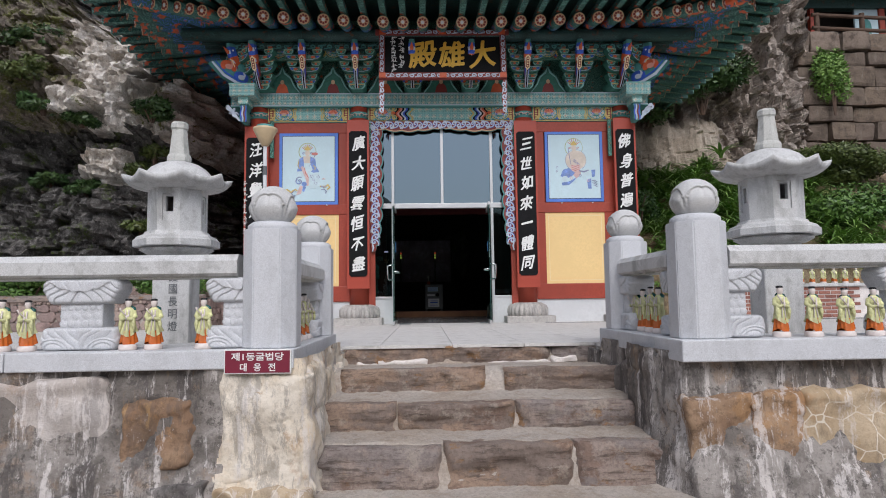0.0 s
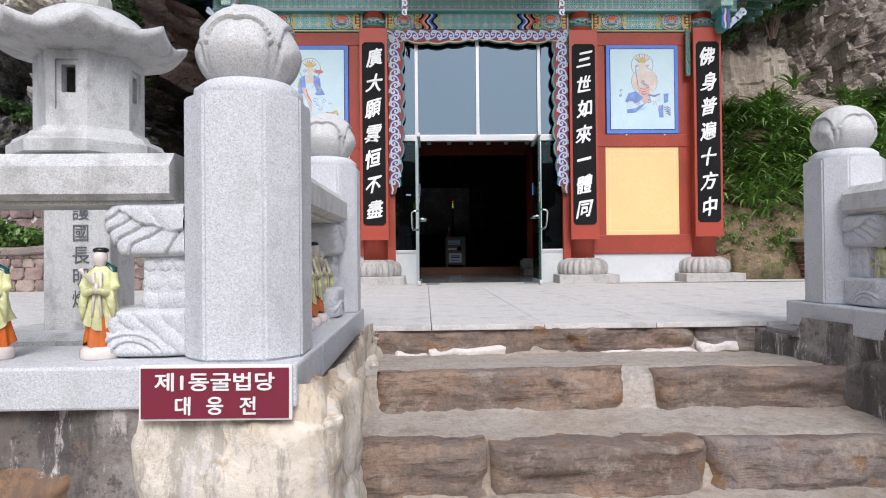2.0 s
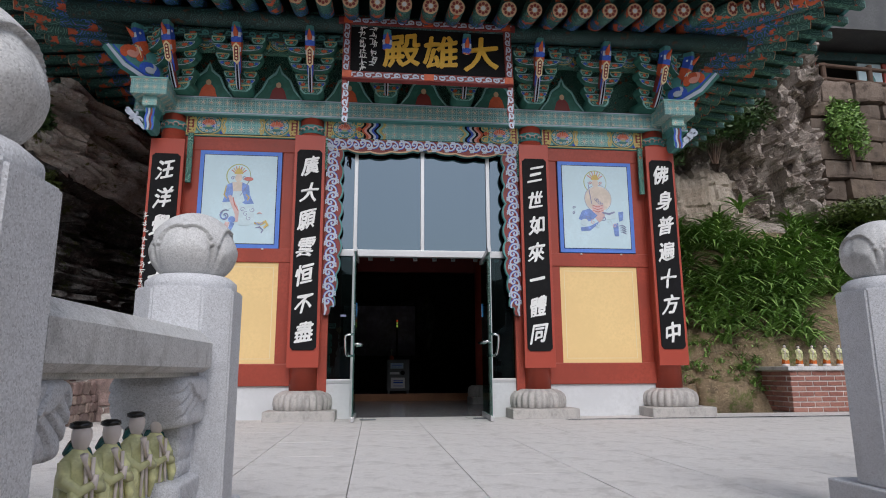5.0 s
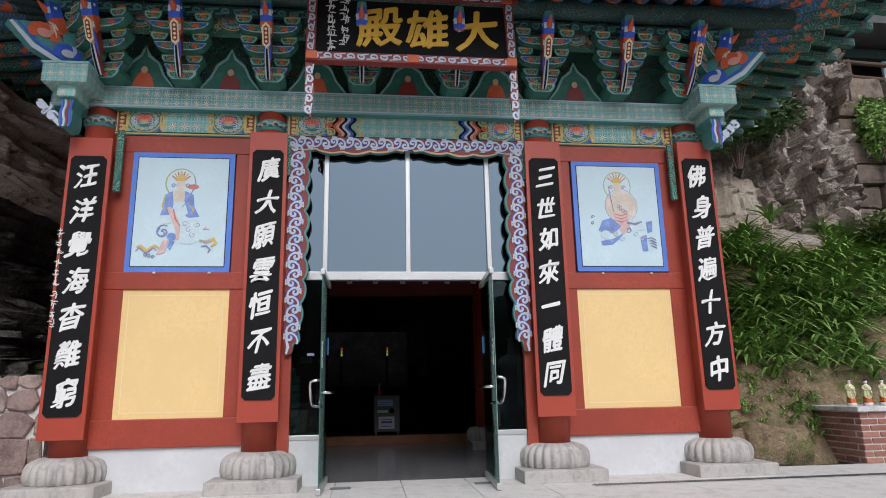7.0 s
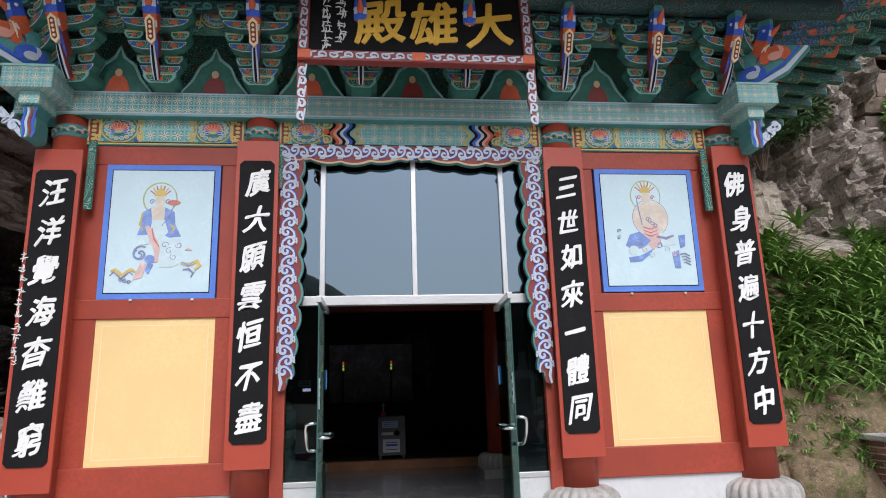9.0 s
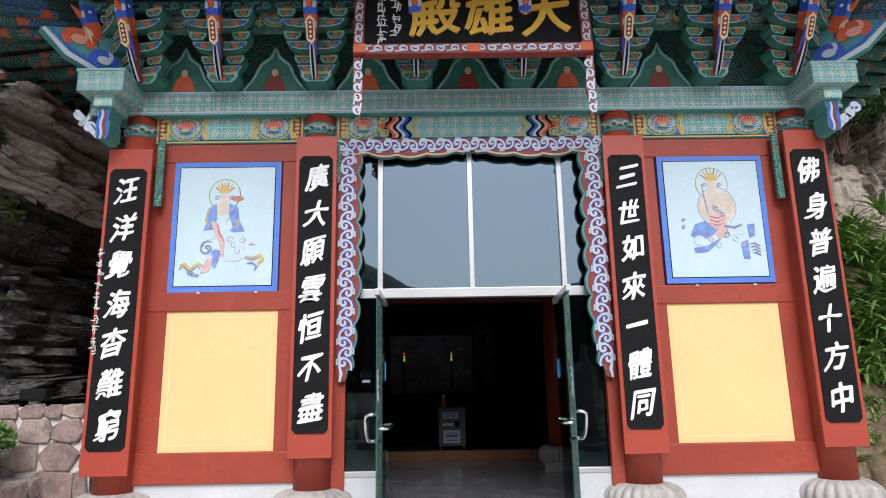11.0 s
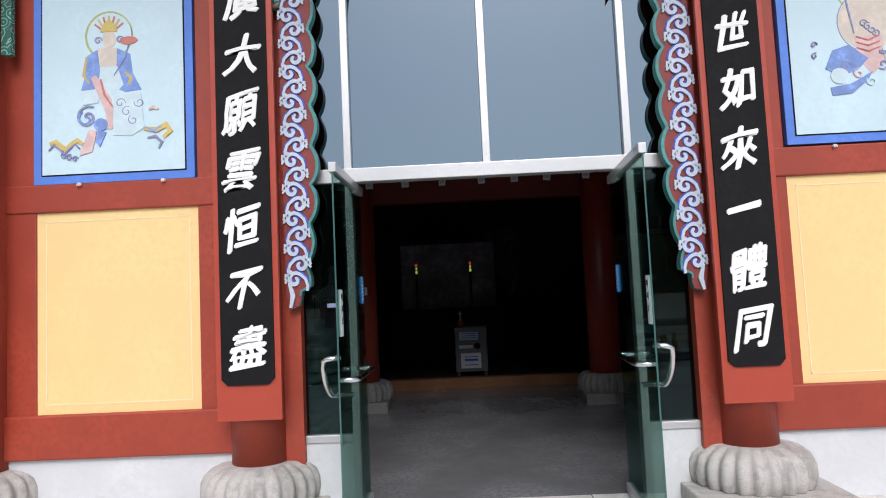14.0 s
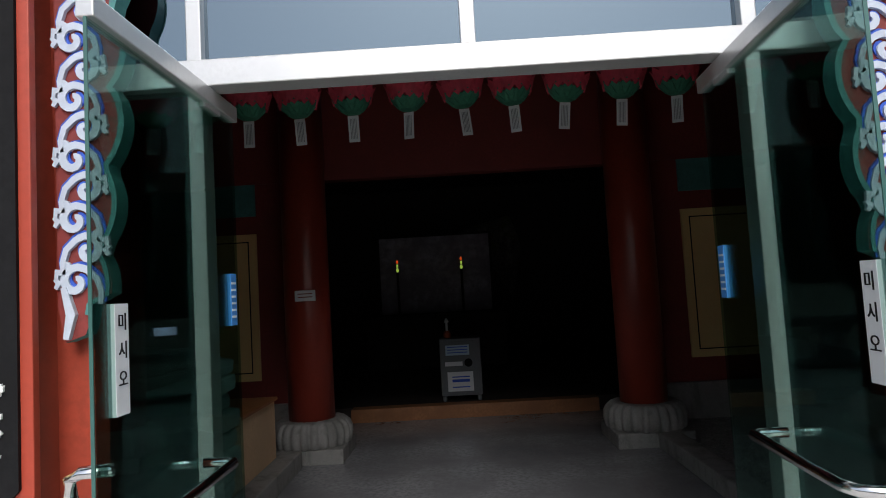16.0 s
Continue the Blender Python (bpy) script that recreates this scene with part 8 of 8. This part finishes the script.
# masonry of large blocks under the pavilion
mas = thing("wall_masonry", "dry wall of large brown stone blocks under the pavilion", "wall", kind="structure")
part("backing", B(10.2, 19, 16.75, 17.6, 3.6, 8.5), CLIFF_R, mas, "rough fill behind the blocks")
rnd = random.Random(9)
z = 4.4
while z < 8.35:
    h = rnd.uniform(0.38, 0.62)
    x = 10.1 + rnd.uniform(-0.2, 0.2)
    while x < 18.5:
        w = rnd.uniform(0.5, 1.3)
        bm = boulder(bmesh.new(), x + 0.02, x + w - 0.02, 16.35 + rnd.uniform(-0.08, 0.08), 16.9, z + 0.015, z + h - 0.015, 0.05, x * 1.3 + z, 3, 1.7)
        part("block", bm, BLOCK, mas, smooth=False)
        x += w
    z += h

# pavilion on top of the masonry
pav = thing("pavilion", "small red and white pavilion on the cliff", "pavilion", pose(12.6, 18.2, 8.3), kind="structure")
part("floor", B(-1.6, 5, -1.4, 1.6, -0.2, 0.05), CLIFF_R, pav)
for x, w in ((-1.15, 0.12), (0.95, 0.16), (2.6, 0.14)):
    part("post", B(x - w / 2, x + w / 2, -0.55, -0.4, 0, 1.5, bevel=0.01), RED, pav, "red timber post")
# Flat near-black wall stands in for the shade of a recess.
part("wall", B(-1.2, 4.5, 0.2, 0.35, 0, 1.6), DARK_INT, pav, "back wall coloured near-black for the shade of a recess")
part("door_panel", B(0.15, 0.85, -0.5, -0.44, 0.0, 1.35), SKYBLUE, pav, "pale blue door panel")
part("door_mark", plate(bmesh.new(), oval(0.5, 0.75, 0.14, 0.3, 14), -0.515, -0.49), TEAL, pav, "teal painted mark")
part("beam", B(-1.4, 4.6, -0.6, -0.35, 1.35, 1.6, bevel=0.01), DKGREEN, pav, "dark painted beam")
part("roof", plate(bmesh.new(), [(-2.4, 1.75), (5.4, 1.75), (4.6, 2.9), (-1.4, 2.9)], -1.5, 1.5), TILE, pav, "dark tiled roof")
log = thing("log_fence", "dark round-log fence along the cliff edge", "fence", pose(12.5, 17.0, 8.25))
for x in (-1.35, -0.05, 1.25, 2.55):
    part("post", tube(bmesh.new(), [(x, 0, -0.12), (x, 0, 0.95)], 0.07, 10), LOG, log)
for z in (0.42, 0.80):
    part("rail", tube(bmesh.new(), [(-1.5, -0.02, z + 0.1), (3.2, -0.02, z - 0.12)], 0.055, 10), LOG, log)

# brick planter with figurines
planter = thing("brick_planter", "low red brick planter with a grey coping", "planter", pose(5.32, 11.15, TER))
part("core", B(0.012, 5.0, 0.012, 0.9, -0.02, 0.55), MORTAR, planter, "pale mortar core")
part("coping", B(-0.05, 5.05, -0.05, 0.95, 0.55, 0.605, bevel=0.008), GRANITE_OLD, planter, "grey stone coping")
bl, bh = 0.215, 0.058
brick_me = as_mesh("brick", B(-bl / 2 + 0.008, bl / 2 - 0.008, 0, 0.09, 0.003, bh - 0.002, bevel=0.004), BRICK)
half_me = as_mesh("brick", B(-bl / 4 + 0.006, bl / 4 - 0.006, 0, 0.09, 0.004, bh - 0.004, bevel=0.004), BRICK)
rows = 8
for j in range(rows):
    z = j * 0.0685
    for i in range(11):
        x = (i + 0.5) * bl + (bl / 2 if j % 2 else 0)
        part("brick", brick_me, None, planter, at=pose(x, 0.0, z))
    if j % 2:
        part("brick", half_me, None, planter, at=pose(bl / 4, 0.0, z))
    for i in range(4):
        y = (i + 0.5) * bl + (0 if j % 2 else bl / 2)
        part("brick", brick_me, None, planter, at=pose(0.0, y, z, 0, 0, -90) @ pose(0, 0, 0))
for i in range(14):
    figurine(5.42 + 0.205 * i, 11.36, TER + 0.605, -20, 0.98)

# pinkish rubble wall beside the hall, and the low wall with its bed
def rubble(name, label, x0, x1, y, z0, z1, seed, sizes):
    w = thing(name, label, "wall", kind="structure")
    part("mortar", B(x0, x1, y + 0.03, y + 0.35, z0, z1 - 0.03), MORTAR if seed < 3 else CEMENT, w, "pale mortar bed")
    r = random.Random(seed)
    z = z0
    while z < z1 - 0.05:
        h = min(r.uniform(*sizes), z1 - z)
        x = x0
        while x < x1 - 0.05:
            wd = min(h * r.uniform(0.8, 1.9), x1 - x)
            c = (x + wd / 2, z + h / 2)
            n = r.randint(6, 8)
            o = []
            for k in range(n):
                a = 2 * math.pi * (k + r.uniform(-0.22, 0.22)) / n
                s = 1 / max(abs(math.cos(a)), abs(math.sin(a))) ** 0.85
                o.append((c[0] + wd / 2 * s * math.cos(a) * r.uniform(0.95, 1.08), c[1] + h / 2 * s * math.sin(a) * r.uniform(0.95, 1.08)))
            bm = plate(bmesh.new(), o, y - r.uniform(0.0, 0.02), y + 0.06)
            bmesh.ops.bevel(bm, geom=[e for e in bm.edges if all(v.co.y < y + 0.03 for v in e.verts)], offset=0.012, segments=1, affect="EDGES")
            part("stone", bm, RUBBLE, w)
            x += wd
        z += h
    return w


rubble("wall_rubble", "pinkish rubble stone wall beside the hall", -7.5, -3.12, 11.05, TER, 1.96, 1, (0.14, 0.40))
rubble("wall_low_bed", "low grey stone wall of a planting bed", -8.0, -3.52, 9.95, TER, 1.33, 5, (0.09, 0.17))
bed_end = rubble("wall_bed_end", "short end of the low grey stone bed wall", 0.0, 1.08, 0.0, TER, 1.36, 7, (0.09, 0.17))
bed_end.matrix_basis = pose(-3.50, 9.97, 0, 0, 0, 90)
solid("planting_bed", B(-8.0, -3.86, 10.2, 11.05, TER, 1.28), SOIL, "dark soil of the planting bed", "soil", kind="structure")
solid("low_wall_coping", boulder(bmesh.new(), -8.0, -3.48, 9.90, 10.25, 1.31, 1.40, 0.04, 4, 24, 4, 0.03), STEP_STONE, "rough brown stone coping of the low wall", "coping", smooth=True)
bk = thing("spotlight", "small dark floodlight on the rubble wall", "lamp", pose(-3.75, 11.2, 1.96))
part("body", B(-0.12, 0.12, -0.06, 0.06, 0.03, 0.14, bevel=0.02), BLACK, bk)
part("foot", B(-0.04, 0.04, -0.03, 0.03, 0, 0.04), STEEL, bk)
# rough boulders and soil foot of the right bank
rnd = random.Random(13)
for x, y, s in ((4.12, 11.75, 0.30), (4.58, 11.72, 0.36), (5.0, 11.95, 0.28), (4.3, 12.05, 0.42), (4.85, 12.15, 0.36)):
    solid("boulder", boulder(bmesh.new(), -s, s, -s * 0.7, s * 0.7, -0.1, s * 1.15, 0.09, x * 5, 9, 2.2, 0.12), SOIL, "brown mossy weathered boulder at the foot of the bank", "boulder", pose(x, y, TER), "bank boulders", smooth=True)

# wooded ridge behind the camera, seen in the panes
def ridge(u, v):
    a = radians(-165 + 150 * u)
    r = 130 + 60 * v
    h = 32 + 13 / (1 + math.exp((u - 0.475) / 0.012)) + 9 / (1 + math.exp(-(u - 0.62) / 0.03)) + 2 * noise.noise(Vector((u * 14, 0, 0))) + 1.5 * noise.noise(Vector((u * 80, 1, 0)))
    return r * math.cos(a), r * math.sin(a), -3 + h * math.sin(v * math.pi / 2)


solid("far_ridge", sheet("far_ridge", 220, 10, ridge, [FAR_HILL]), None, "far wooded ridge across the valley", "hill", kind="structure")


# ---- terrace slabs, each its own piece ----
def slab_mesh(w, d):
    me = as_mesh("paving_slab", B(-w / 2, w / 2, -d / 2, d / 2, -0.03, 0, bevel=0.003), SLAB)
    return me


rnd = random.Random(2)
SW, SD = 0.64, 0.92
slab_a = slab_mesh(SW - 0.004, SD - 0.004)
k = 0
for j in range(6):
    y0 = 5.66 + j * SD
    for i in range(-9, 12):
        x0 = -0.40 + i * SW
        ob = new("paving_slab", slab_a)
        ob.matrix_basis = pose(x0 + SW / 2, y0 + SD / 2, TER + rnd.uniform(-0.0015, 0.0), rnd.uniform(-0.06, 0.06), rnd.uniform(-0.06, 0.06))
        ob.parent = terrace
bm = bmesh.new()
for x0, x1 in ((-14, -1.18), (1.93, 14)):
    n = max(1, round((x1 - x0) / 0.9))
    for i in range(n):
        for y0, y1 in ((4.17, 4.9), (4.9, 5.655)):
            a, b = x0 + (x1 - x0) * i / n, x0 + (x1 - x0) * (i + 1) / n
            box(bm, a + 0.003, b - 0.003, y0 + 0.003, y1 - 0.003, TER - 0.03, TER - 0.001)
for x0, x1 in ((-14, -6.17), (7.29, 14)):
    for j in range(6):
        for i in range(8):
            a, b = x0 + (x1 - x0) * i / 8, x0 + (x1 - x0) * (i + 1) / 8
            box(bm, a + 0.003, b - 0.003, 5.66 + j * SD + 0.003, 5.66 + (j + 1) * SD - 0.003, TER - 0.03, TER - 0.001)
part("paving", bm, SLAB, terrace, "pale granite paving away from the steps", kind="stuff")
